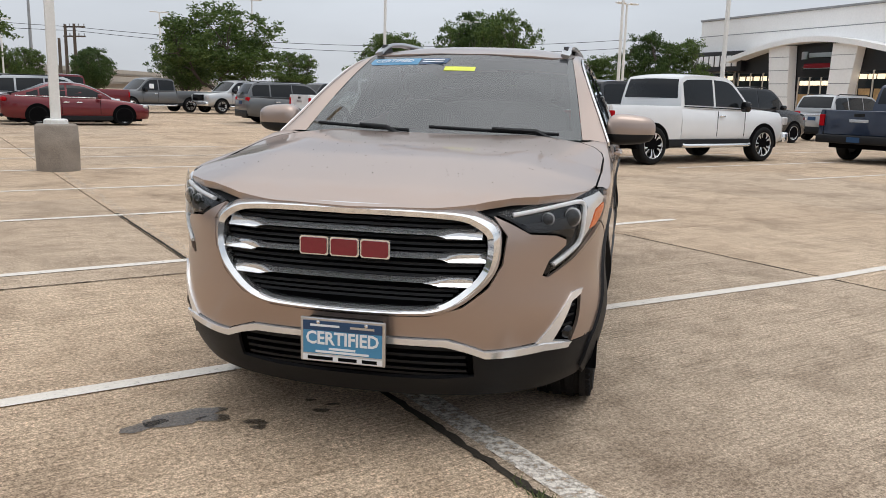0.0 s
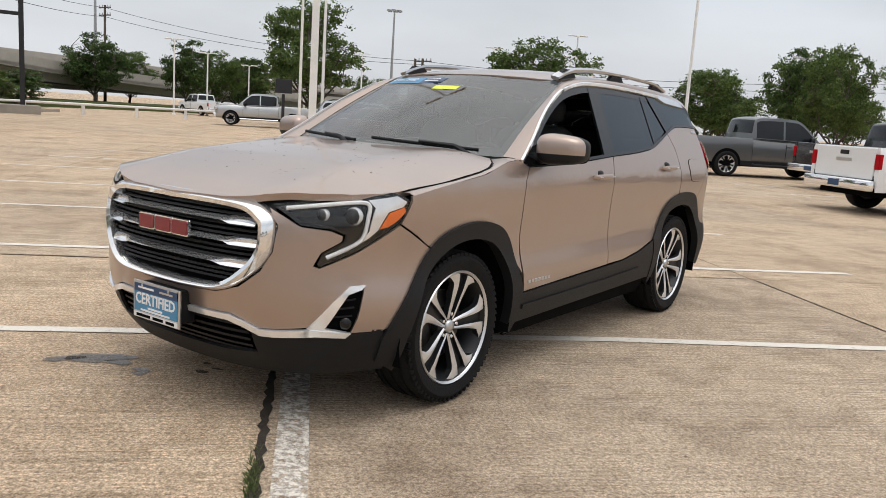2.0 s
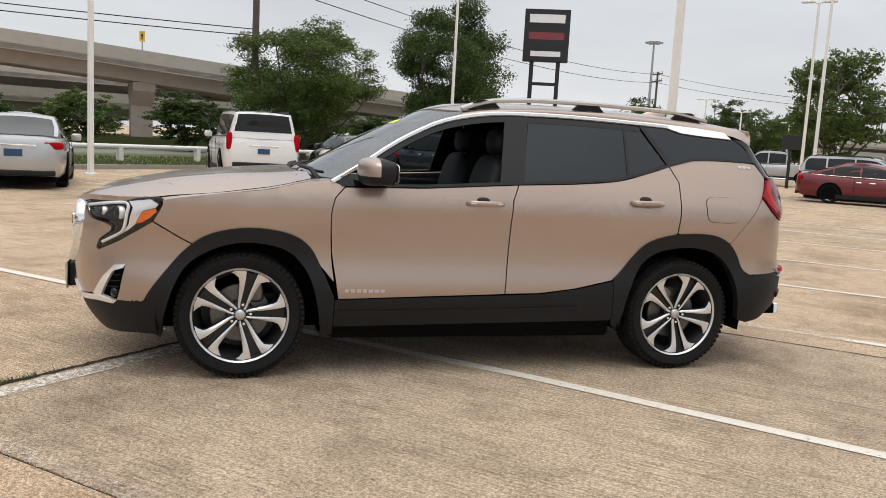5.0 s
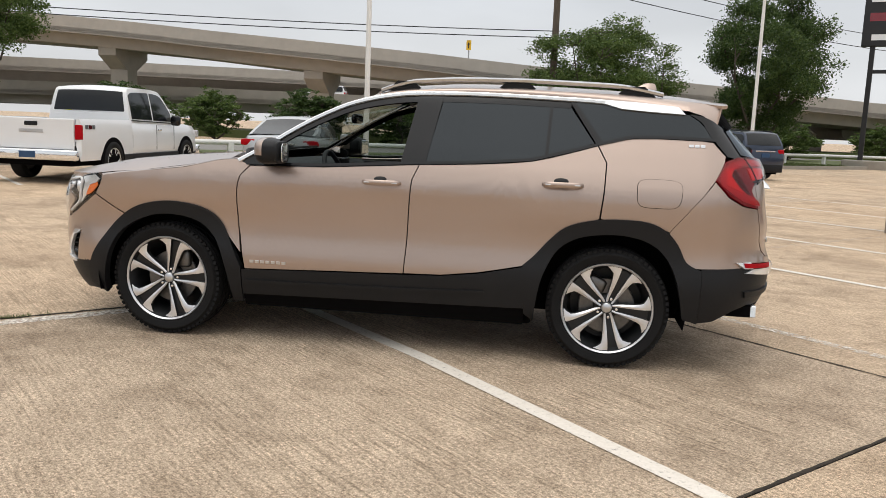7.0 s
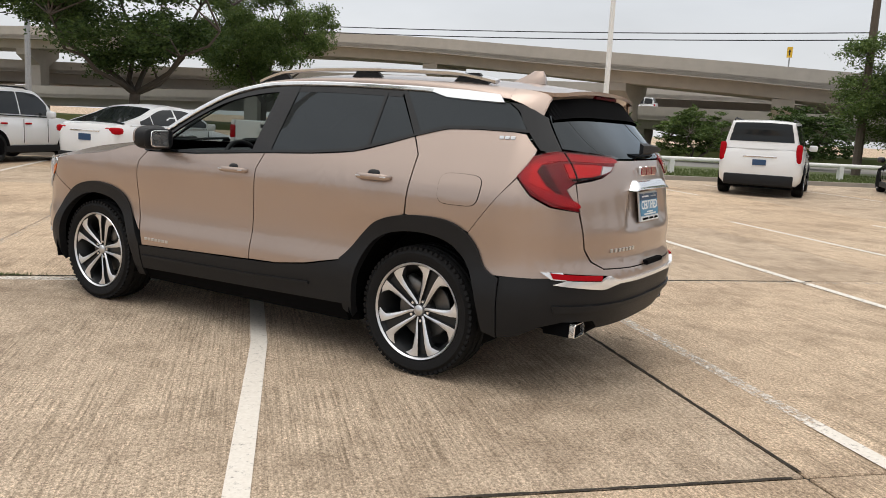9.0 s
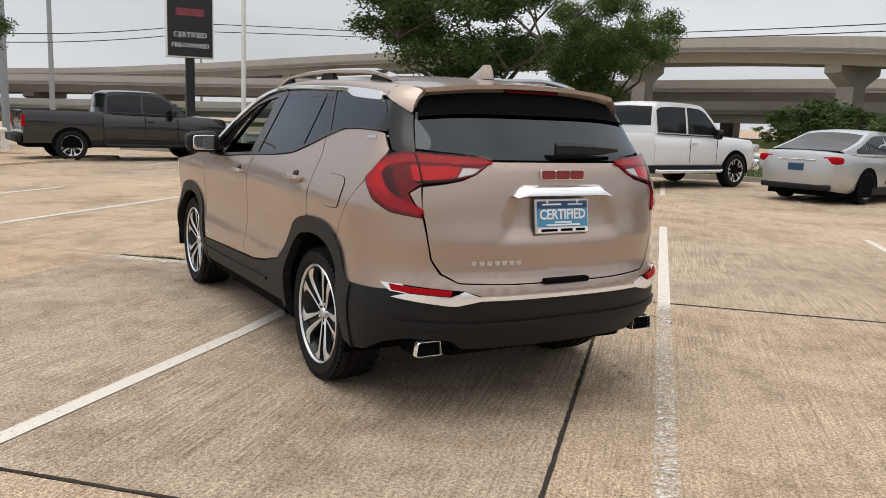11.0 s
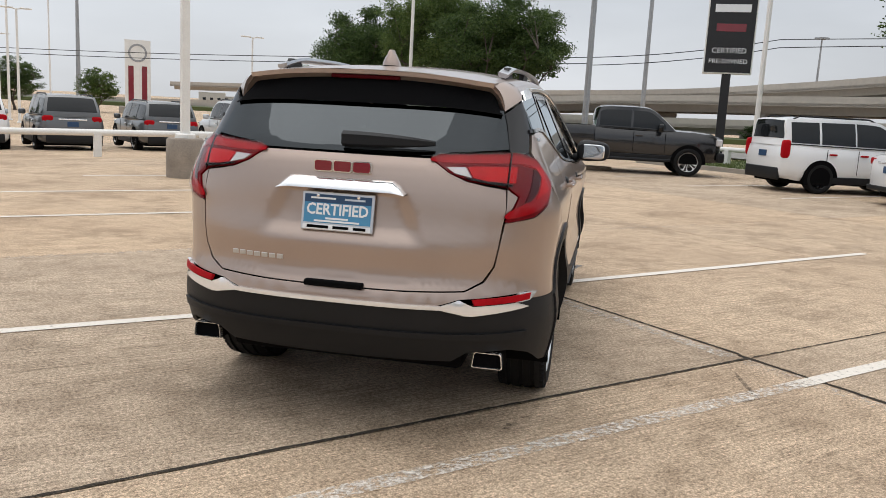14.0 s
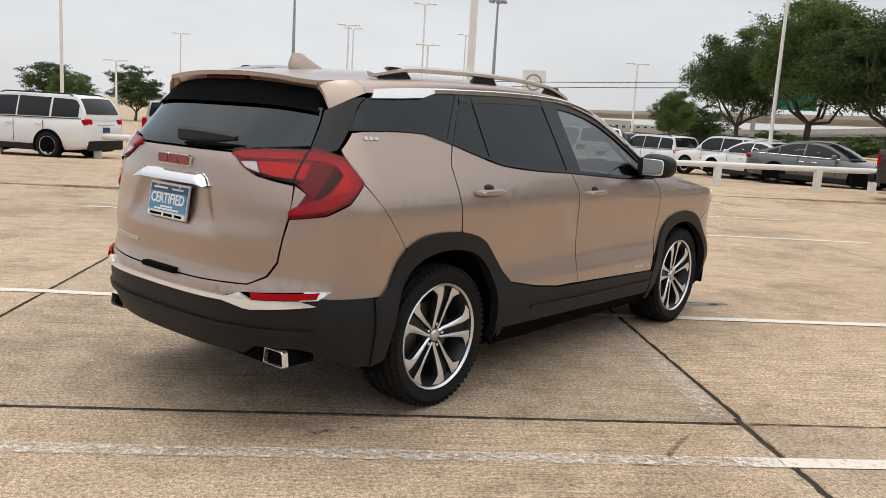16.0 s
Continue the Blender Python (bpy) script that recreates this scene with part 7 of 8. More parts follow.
vehicle("pickup", M_WHITEPAINT, park(-9.5, 27.2, NE), "white pickup truck among dark vehicles", PU)
vehicle("sedan", M_REDPAINT, park(-18.4, 20.9, NE), "dark red sedan with bright alloy wheels", (0.34, 0.22))
vehicle("suv", M_SILVERPAINT, park(-20.6, 22.6, NE), "silver SUV behind the red sedan", height=1.68)
vehicle("pickup", M_REDPAINT, park(-27.5, 32.5, SW), "bright red pickup truck with sticker on window", PU, sticker=M_WHITEPRINT)
vehicle("pickup", M_GREYPAINT, park(-26.2, 38.6, -30), "dark grey pickup truck with window sticker", PU, sticker=M_WHITEPRINT)
vehicle("pickup", M_SILVERPAINT, park(-22.3, 41.8, -30), "silver pickup truck with window sticker", PU, sticker=M_WHITEPRINT)
vehicle("pickup", M_BLACKPAINT, park(-18.0, 44.8, -30), "black pickup truck with window sticker", PU, sticker=M_WHITEPRINT)
vehicle("pickup", M_SILVERPAINT, park(-36.0, 30.3, SW), "silver-grey pickup truck with chrome bumper", PU)
vehicle("pickup", M_GREYPAINT, park(-33.4, 34.6, SW), "grey pickup truck parked in the far row", PU)
vehicle("pickup", M_WHITEPAINT, park(-62.0, 45.6, -100), "white pickup truck on the far side", PU)
vehicle("suv", M_WHITEPAINT, park(-19.6, -0.6, -84), "white full-size SUV with red tail lamps", (0.4, 0.26), 5.2, 2.04, 1.9, box_roof=True)
vehicle("sedan", M_BLACKPAINT, park(-23.5, 3.05, -78), "black coupe with slim red tail lamps", (0.34, 0.23), 4.7, 1.82, 1.4)
vehicle("suv", M_BLUEPAINT, park(-25.9, 6.8, -64), "dark blue-grey compact SUV", height=1.65)
vehicle("pickup", M_WHITEPAINT, park(-11.72, -9.25, -86), "white heavy-duty crew-cab pickup truck", PU, 6.1, 1.98, 1.95, bed_badge=True)
vehicle("sedan", M_SILVERPAINT, park(-14.35, -5.6, -83), "silver sedan with red tail lamps", (0.34, 0.22))
vehicle("sedan", M_WHITEPAINT, park(-8.95, -12.8, -78), "white sedan with black alloy wheels", (0.34, 0.22), rim="black")
vehicle("suv", M_WHITEPAINT, park(-6.6, -15.6, -70), "white boxy small SUV with dark roof rails", (0.35, 0.23), 4.25, 1.8, 1.69, rim="black", box_roof=True, chrome=False, handle=M_REDLENS)
vehicle("pickup", M_BLACKPAINT, park(-1.3, -18.4, -85), "black crew-cab pickup truck with black bumpers", (0.39, 0.26), 5.35, 1.88, 1.8, chrome=False)
vehicle("sedan", M_GREYPAINT, park(4.6, -25.2, -95), "dark grey sedan behind the white rail", (0.34, 0.22))
vehicle("sedan", M_WHITEPAINT, park(7.4, -27.0, 65), "white hatchback behind the white rail", (0.34, 0.22))
vehicle("suv", M_WHITEPAINT, park(9.6, -29.6, 70), "white compact SUV behind the rail", height=1.65)
vehicle("suv", M_WHITEPAINT, park(14.0, -31.5, 70), "white crossover in the far row", height=1.68)
vehicle("suv", M_BLACKPAINT, park(16.5, -32.5, 60), "black SUV in the far row", height=1.75)
vehicle("suv", M_WHITEPAINT, park(11.8, -21.5, 45), "white SUV with dark bumper behind the rail", height=1.7)
vehicle("suv", M_GREYPAINT, park(16.4, -18.0, 45), "grey SUV with red tail lamps", height=1.7)
vehicle("suv", M_WHITEPAINT, park(18.4, -16.4, 45), "white crossover beside the grey SUV", height=1.7)
vehicle("suv", M_BLUEPAINT, park(21.4, -15.2, 45), "dark blue SUV behind the rail", height=1.65)
vehicle("suv", M_SILVERPAINT, park(22.4, -12.2, 45), "silver full-size SUV with chrome strip", (0.4, 0.26), 5.2, 2.0, 1.9, box_roof=True)
vehicle("suv", M_WHITEPAINT, park(21.4, -6.2, 118), "white three-row crossover with alloy wheels", (0.38, 0.25), 5.15, 1.98, 1.78)
vehicle("suv", M_GREYPAINT, park(14.3, -20.0, 45), "grey hatchback in the far row", height=1.6)

# ---- poles, rails, signs ----
def light_pole(x, y, height=9.0, base_h=0.0, heads=2, turn=0.0, r=0.11, label="white steel lot light pole with twin heads"):
    z = gz(x, y)
    p = thing("light_pole", pose(x, y, z, 0, 0, turn), label=label, category="lamp post", group="light poles")
    if base_h:
        bm = bmesh.new()
        revolve(bm, [(0.0, base_h), (0.29, base_h), (0.32, base_h - 0.03), (0.33, base_h * 0.5), (0.325, -0.05)], 28, pose(0, 0, 0, 0, -90, 0))
        part("concrete_base", bm, M_BASECON, p, "weathered round concrete base", smooth=50)
    bm = bmesh.new()
    revolve(bm, [(0.0, base_h + 0.08), (r * 1.55, base_h + 0.08), (r * 1.8, base_h + 0.06), (r * 1.85, base_h - 0.01)], 12, pose(0, 0, 0, 0, -90, 0))
    part("base_cover", bm, M_WPOLE, p)
    bm = bmesh.new()
    tube(bm, [(0, 0, base_h), (0, 0, base_h + height * 0.5), (0, 0, base_h + height)], [r, r * 0.85, r * 0.7], 4 if r > 0.09 else 8)
    part("pole", bm, M_WPOLE, p)
    for k in range(heads):
        s = 1 if k == 0 else -1
        bm = bmesh.new()
        box(bm, s * 0.5 - 0.32, s * 0.5 + 0.32, -0.15, 0.15, base_h + height - 0.02, base_h + height + 0.07, 0.03)
        tube(bm, [(0, 0, base_h + height - 0.05), (s * 0.3, 0, base_h + height + 0.02)], 0.04, 6)
        part("lamp_head", bm, M_WPOLE, p)
    return p


light_pole(-7.95, 6.4, 10, 0.74, 2, 45, 0.10, "white square light pole on a round concrete base")
light_pole(6.35, -7.85, 10, 0.70, 2, 45, 0.10, "white square light pole on a round concrete base")
light_pole(-24.0, 23.0, 10, 0.7, 2, 45, 0.10, "white square light pole on a round concrete base")
for x, y, h in ((-17.6, -4.7, 9.5), (-5.4, -21.2, 10.0), (7.2, -27.4, 7.6), (-31.6, 9.0, 8.8), (0.4, 35.0, 6.9), (4.0, 24.6, 9.5), (-10.5, 33.0, 8.0), (-29.3, 26.7, 9.2), (-47.0, 44.3, 8.8), (-29.3, 58.1, 8.6), (-58.2, 39.7, 6.4), (-60.5, 45.0, 5.7), (-65.7, 54.4, 5.3), (-10.4, 53.9, 6.6), (0.5, 45.2, 6.9), (33.4, -37.2, 6.6), (47.0, -51.9, 6.2), (40.7, -36.8, 8.0), (52.4, -38.6, 5.0), (36.7, -40.4, 9.8), (51.2, -47.2, 9.2), (64.4, -38.2, 8.0), (49.5, -24.0, 4.4), (24.1, -49.0, 6.4), (47.2, -58.2, 9.8), (32.9, -12.6, 11.0), (-40.0, 62.0, 8.0), (-36.0, 70.0, 8.0), (-53.0, 58.0, 7.0)):
    light_pole(x, y, h, 0.0, 2, 45, 0.085)


def high_mast(x, y, h):
    p = thing("mast_light", pose(x, y, 0), label="tall grey motorway mast with a lamp ring", category="lamp post", group="mast lights")
    bm = bmesh.new()
    tube(bm, [(0, 0, -0.7), (0, 0, h)], [0.3, 0.12], 8)
    part("mast", bm, M_GREYMETAL, p)
    for k in range(6):
        a = k * math.pi / 3
        bm = bmesh.new()
        box(bm, math.cos(a) * 0.9 - 0.25, math.cos(a) * 0.9 + 0.25, math.sin(a) * 0.9 - 0.25, math.sin(a) * 0.9 + 0.25, h - 0.3, h - 0.05)
        tube(bm, [(0, 0, h), (math.cos(a), math.sin(a), h - 0.1)], 0.05, 4)
        part("lamp_head", bm, M_GREYMETAL, p)


for x, y, h in ((-33.2, -140.5, 16.5), (-100.0, 2.0, 13.5), (-99.0, 57.0, 17.0), (-80.0, 95.0, 17.0), (60.0, -80.0, 16.0), (75.0, -60.0, 15.0)):
    high_mast(x, y, h)


def tall_pole(x, y, h, mat, label, arms=True):
    p = thing("utility_pole", pose(x, y, 0), label=label, category="utility pole", group="utility poles")
    bm = bmesh.new()
    tube(bm, [(0, 0, -0.7), (0, 0, h)], [0.2, 0.13], 8)
    part("pole", bm, mat, p)
    if arms:
        for dz in (0.3, 1.2):
            bm = bmesh.new()
            box(bm, -1.2, 1.2, -0.06, 0.06, h - dz - 0.07, h - dz + 0.07)
            part("cross_arm", bm, mat, p)
            for xx in (-1.1, -0.5, 0.5, 1.1):
                bm = bmesh.new()
                tube(bm, [(xx, 0, h - dz + 0.05), (xx, 0, h - dz + 0.3)], 0.05, 6)
                part("insulator", bm, M_GREYMETAL, p)
    return p


tall_pole(-36.5, 0.2, 13.5, M_WOOD, "tall dark wooden utility pole on the verge", False)
tall_pole(-90.6, 53.2, 12.0, M_WOOD, "wooden utility pole with cross arms")
tall_pole(-52.5, 67.2, 7.4, M_WOOD, "wooden utility pole with cross arms")
tall_pole(-56.4, 70.0, 6.2, M_WOOD, "wooden utility pole with cross arms", False)
tall_pole(-53.2, 66.8, 7.3, M_WOOD, "wooden utility pole with cross arms", False)
tall_pole(0.6, -44.5, 16.0, M_GREYMETAL, "plain grey steel utility pole", False)
tall_pole(-3.3, -64.0, 20.0, M_GREYMETAL, "plain grey steel utility pole", False)
tall_pole(-26.0, -46.0, 14.0, M_GREYMETAL, "plain grey steel utility pole", False)


def cable(a, b, sag=0.6, r=0.025, label="black overhead cable between poles"):
    a, b = Vector(a), Vector(b)
    bm = bmesh.new()
    tube(bm, [a.lerp(b, t) - Vector((0, 0, sag * 4 * t * (1 - t))) for t in np.linspace(0, 1, 17)], r, 5)
    o = part("cable", bm, M_CABLE)
    tagged(o, label, "cable", "overhead cables")


for dz in (0, -0.9):
    cable((-36.5, 0.2, 6.35 + dz * 0.35), (-26.0, -46.0, 7.1 + dz * 0.35), 0.45)
    cable((-26.0, -46.0, 7.1 + dz * 0.35), (-10.0, -45.1, 6.45 + dz * 0.5), -0.05)
    cable((-10.0, -45.1, 6.45 + dz * 0.5), (0.6, -44.5, 5.0 + dz * 0.5), 0.2)
    cable((0.6, -44.5, 5.0 + dz * 0.4), (60.0, -50.0, 4.6 + dz * 0.4), 0.5)
    cable((-36.5, 0.2, 9.6 + dz), (-90.6, 53.2, 11.7 + dz * 1.2), 1.2)
    cable((-90.6, 53.2, 11.7 + dz * 1.2), (-52.5, 67.2, 7.1 + dz * 0.4), 1.0)
    cable((-52.5, 67.2, 7.1 + dz * 0.4), (0.0, 90.0, 8.0 + dz), 1.2)


def rail(name, pts, every=2.7):
    """A white pipe rail on posts that follows the points."""
    r = thing(name, None, label="white painted pipe rail on square posts", category="railing", kind="structure")
    path = [Vector((x, y, gz(x, y) + 0.62)) for x, y in pts]
    bm = bmesh.new()
    tube(bm, path, 0.085, 10)
    part("rail", bm, M_RAIL, r, smooth=60)
    post = None
    for a, b in zip(path, path[1:]):
        n = max(1, round((b - a).length / every))
        for k in range(n):
            q = a.lerp(b, k / n)
            m = Matrix.Translation((q.x, q.y, gz(q.x, q.y))) @ pose(0, 0, 0, 0, 0, 45)
            if post is None:
                bm = bmesh.new()
                box(bm, -0.09, 0.09, -0.09, 0.09, -0.1, 0.6, 0.01)
                post = part("post", bm, M_RAIL, r)
                post.matrix_basis = m
            else:
                share("post", post, m, r)


rail("rail_south", [(1.4, -24.4), uv(-17.3, -24.4), uv(-9, -25), uv(-1.5, -25.4), uv(8, -26), uv(24, -27.5)])
rail("rail_west", [uv(-29.5, d) for d in (-24, -10, 10, 30, 50, 62)] + [uv(-26, 68), uv(-14, 77), uv(10, 88), uv(30, 92)], 3.6)


def pylon_sign(x, y, yaw, z0, z1, width, posts, mat_side, bars, name="pylon_sign", label="black dealer pylon sign on steel posts", words=()):
    s = thing(name, pose(x, y, 0, 0, 0, yaw), label=label, category="sign")
    bm = bmesh.new()
    box(bm, -width / 2, width / 2, -0.22, 0.22, z0, z1, 0.02)
    cab = part("cabinet", bm, mat_side, s)
    for sy in (-1, 1):
        bm = bmesh.new()
        box(bm, -width / 2 + 0.05, width / 2 - 0.05, sy * 0.225 - 0.01, sy * 0.225 + 0.01, z0 + 0.05, z1 - 0.05)
        part("face", bm, M_BLACKMETAL, s)
        for f0, f1, hw, mt in bars:
            bm = bmesh.new()
            box(bm, -width * hw / 2, width * hw / 2, sy * 0.24 - 0.008, sy * 0.24 + 0.008, z0 + (z1 - z0) * f0, z0 + (z1 - z0) * f1)
            part("logo_bar", bm, mt, s)
        for txt, f, size in words:
            letters("sign_word", txt, size, M_WHITEPRINT, s, Matrix.Translation((0, sy * 0.25, z0 + (z1 - z0) * f)) @ pose(0, 0, 0, 90, 0, 0 if sy < 0 else 180), 0.005)
    for px, w2 in posts:
        bm = bmesh.new()
        box(bm, px - w2, px + w2, -w2, w2, -0.1, z0 + 0.1)
        part("post", bm, M_BLACKMETAL, s)
    if len(posts) > 1:
        bm = bmesh.new()
        box(bm, posts[0][0], posts[1][0], -0.08, 0.08, z0 - 1.5, z0 - 1.3)
        part("brace", bm, M_BLACKMETAL, s)
        bm = bmesh.new()
        box(bm, posts[0][0] - 0.9, posts[1][0] + 0.9, -0.7, 0.7, -0.1, 0.45, 0.05)
        part("plinth", bm, M_KERB, s)
    return s


pylon_sign(-44.7, 18.8, 66, 6.9, 10.2, 2.9, ((-0.85, 0.13), (0.85, 0.13)), M_BLACKMETAL, ((0.74, 0.90, 0.78, M_WHITEPRINT), (0.42, 0.56, 0.78, M_REDBADGE), (0.10, 0.20, 0.66, M_WHITEPRINT)), label="tall black dealer pylon sign on two posts")
pylon_sign(-5.1, -27.3, -5, 3.35, 6.15, 1.75, ((0.0, 0.16),), M_WPOLE, ((0.80, 0.90, 0.72, M_WHITEPRINT), (0.55, 0.65, 0.6, M_REDBADGE)), label="black sign cabinet with silver edge on one post", words=(("CERTIFIED", 0.30, 0.27), ("PRE-OWNED", 0.16, 0.24)))
pylon_sign(36.0, -53.8, 30, 0.2, 5.6, 1.9, ((-0.5, 0.1), (0.5, 0.1)), M_WPOLE, (), name="dealer_totem", label="white dealer totem with red stripes")
for dx in (-0.5, 0.5):
    bm = bmesh.new()
    box(bm, dx - 0.2, dx + 0.2, -0.28, 0.28, 0.3, 3.6)
    o = part("totem_stripe", bm, M_REDBADGE, bpy.data.objects["dealer_totem"])
bm = bmesh.new()
box(bm, -0.95, 0.95, -0.27, 0.27, 0.2, 5.6)
o = part("totem_face", bm, M_WPOLE, bpy.data.objects["dealer_totem"])
bm = bmesh.new()
revolve(bm, [(0.55, 0.3), (0.7, 0.3), (0.7, -0.3), (0.55, -0.3), (0.55, 0.3)], 24, pose(0, 0, 4.6, 0, 0, 90))
part("totem_ring", bm, M_GREYMETAL, bpy.data.objects["dealer_totem"])
small = thing("lot_sign", pose(-32.5, 28.5, 0, 0, 0, 60), label="small black dealer sign board on a post", category="sign")
bm = bmesh.new()
box(bm, -0.48, 0.48, -0.06, 0.06, 2.05, 2.85, 0.02)
part("board", bm, M_BLACKMETAL, small)
bm = bmesh.new()
box(bm, -0.08, 0.08, -0.05, 0.05, -0.05, 2.0)
part("post", bm, M_BLACKMETAL, small)
gs = thing("road_sign", pose(15.1, -54.6, 0, 0, 0, 15), label="green overhead road sign on a steel arm", category="sign")
for nm, mt, x0, x1, z0, z1 in (("sign_panel", M_GREENSIGN, -1.6, 1.2, 3.2, 4.9), ("gantry_post", M_GREYMETAL, 2.2, 2.5, -1, 4.6), ("gantry_arm", M_GREYMETAL, -1.6, 2.4, 4.2, 4.35)):
    bm = bmesh.new()
    box(bm, x0, x1, -0.1 if nm != "sign_panel" else -0.16, 0.1, z0, z1)
    part(nm, bm, mt, gs)


# ---- flyovers ----
def deck(name, pts, half, depth, wall, label, piers=(), pier_w=1.6):
    """A bridge deck along 3D points (top of the road), with parapets, girder and piers."""
    b = thing(name, None, label=label, category="overpass", kind="structure")
    P = [Vector(p) for p in curve(pts, 6)]

    def sweep(sec):
        bm = bmesh.new()
        rows = []
        for i, p in enumerate(P):
            d = (P[min(i + 1, len(P) - 1)] - P[max(i - 1, 0)])
            d.z = 0
            d.normalize()
            n = Vector((-d.y, d.x, 0))
            rows.append([p + n * a + Vector((0, 0, z)) for a, z in sec])
        grid(bm, rows, close=True)
        bmesh.ops.recalc_face_normals(bm, faces=bm.faces)
        return bm
    part("slab", sweep([(-half, 0), (half, 0), (half, -0.35), (-half, -0.35)]), M_OVERCON, b)
    part("girder", sweep([(-half * 0.66, -0.35), (half * 0.66, -0.35), (half * 0.62, -depth), (-half * 0.62, -depth)]), M_OVERCON, b)
    for s in (-1, 1):
        part("parapet", sweep([(s * half, -0.4), (s * half, wall), (s * (half - 0.3), wall), (s * (half - 0.45), 0)]), M_OVERCON, b)
    for t in piers:
        i = t * (len(P) - 1)
        p = P[int(i)].lerp(P[min(int(i) + 1, len(P) - 1)], i - int(i))
        d = (P[min(int(i) + 1, len(P) - 1)] - P[int(i)])
        yaw = math.degrees(math.atan2(d.y, d.x))
        bm = bmesh.new()
        h = p.z - depth
        prism(bm, [(-pier_w / 2, -1), (pier_w / 2, -1), (pier_w / 2, h - 1.6), (half * 0.6, h - 0.6), (half * 0.6, h), (-half * 0.6, h), (-half * 0.6, h - 0.6), (-pier_w / 2, h - 1.6)], 1.5, Matrix.Translation((p.x, p.y, 0)) @ pose(0, 0, 0, 0, 0, yaw + 90) @ Matrix.Translation((0, -0.75, 0)))
        part("pier", bm, M_OVERCON, b)
    return b


deck("flyover_ramp", [(-85, 150, 2.4), (-92, 80, 2.5), (-85, 45, 3.3), (-72, 22, 4.2), (-61, 0, 5.1), (-58.5, -10, 5.85), (-58, -22, 6.75), (-59, -34, 7.75), (-58, -50, 8.5), (-52, -72, 8.4), (-42, -96, 8.0), (-30, -122, 7.2), (-10, -150, 6.3), (30, -180, 5.6), (120, -210, 4.6)], 4.2, 1.2, 0.85, "pale concrete flyover ramp on piers", (0.19, 0.26, 0.333, 0.407, 0.509, 0.595, 0.67, 0.74, 0.80), 1.5)
deck("motorway_bridge", [(-130, 220, 4.5), (-112, 90, 4.7), (-98, 30, 5.0), (-86, -10, 5.3), (-78, -45, 5.6), (-62, -80, 5.3), (-35, -110, 4.9), (0, -132, 4.1), (45, -148, 1.3), (110, -160, -0.4), (220, -170, -0.9)], 9.0, 1.4, 0.85, "long pale concrete motorway bridge", (0.2, 0.26, 0.32, 0.38, 0.44, 0.5, 0.545, 0.59, 0.635, 0.68, 0.73, 0.78, 0.84), 2.4)
deck("motorway_lower", [(-105, 120, 2.6), (-86, 35, 2.9), (-74, -5, 3.1), (-67, -45, 3.3), (-52, -78, 2.6), (-28, -103, 1.7), (8, -122, 1.0), (60, -136, -0.3), (200, -150, -0.5)], 4.0, 1.2, 0.8, "lower concrete slip road on a retaining wall", (0.3, 0.36, 0.42, 0.48, 0.54, 0.6, 0.66, 0.72), 3.0)
bank = strip_mesh([(-100, 150), (-80, 60), (-66, 5), (-58, -45), (-42, -76), (-18, -98), (20, -114), (80, -126), (220, -138)], 6.0, 8.0, 0.55, -0.8)
tagged(part("embankment", bank, M_GRASS, smooth=30), "dry grassy bank below the motorway", "bank", kind="structure")

ws_sign = thing("warning_sign", pose(-59.2, -6.9, 6.85, 0, 0, 75), label="small yellow warning sign on the flyover parapet", category="sign")
bm = bmesh.new()
box(bm, -0.04, 0.04, -0.03, 0.03, -0.3, 1.0)
part("post", bm, M_GREYMETAL, ws_sign)
bm = bmesh.new()
box(bm, -0.2, 0.2, -0.05, -0.03, 0.6, 1.35)
part("sign_panel", bm, M_YELLOWSIGN, ws_sign)
bm = bmesh.new()
prism(bm, [(-0.04, 0.75), (0.04, 0.75), (0.04, 1.0), (0.1, 1.0), (0.0, 1.2), (-0.1, 1.0), (-0.04, 1.0)], 0.01, Matrix.Translation((0, -0.065, 0)))
part("arrow", bm, M_BLACKMETAL, ws_sign)

# distant traffic on the roads
for k, (x, y, z, yaw, mt, kd) in enumerate(((-70, -22, 3.15, 5, M_WHITEPAINT, "suv"), (-45, -62, 0.1, 20, M_WHITEPAINT, "sedan"), (-35, -97.0, 2.05, 50, M_WHITEPAINT, "pickup"), (-50, -30, 0.08, -20, M_WHITEPAINT, "suv"))):
    vehicle(kd, mt, pose(x, y, z, 0, 0, yaw), "white vehicle on the road beyond the lot")


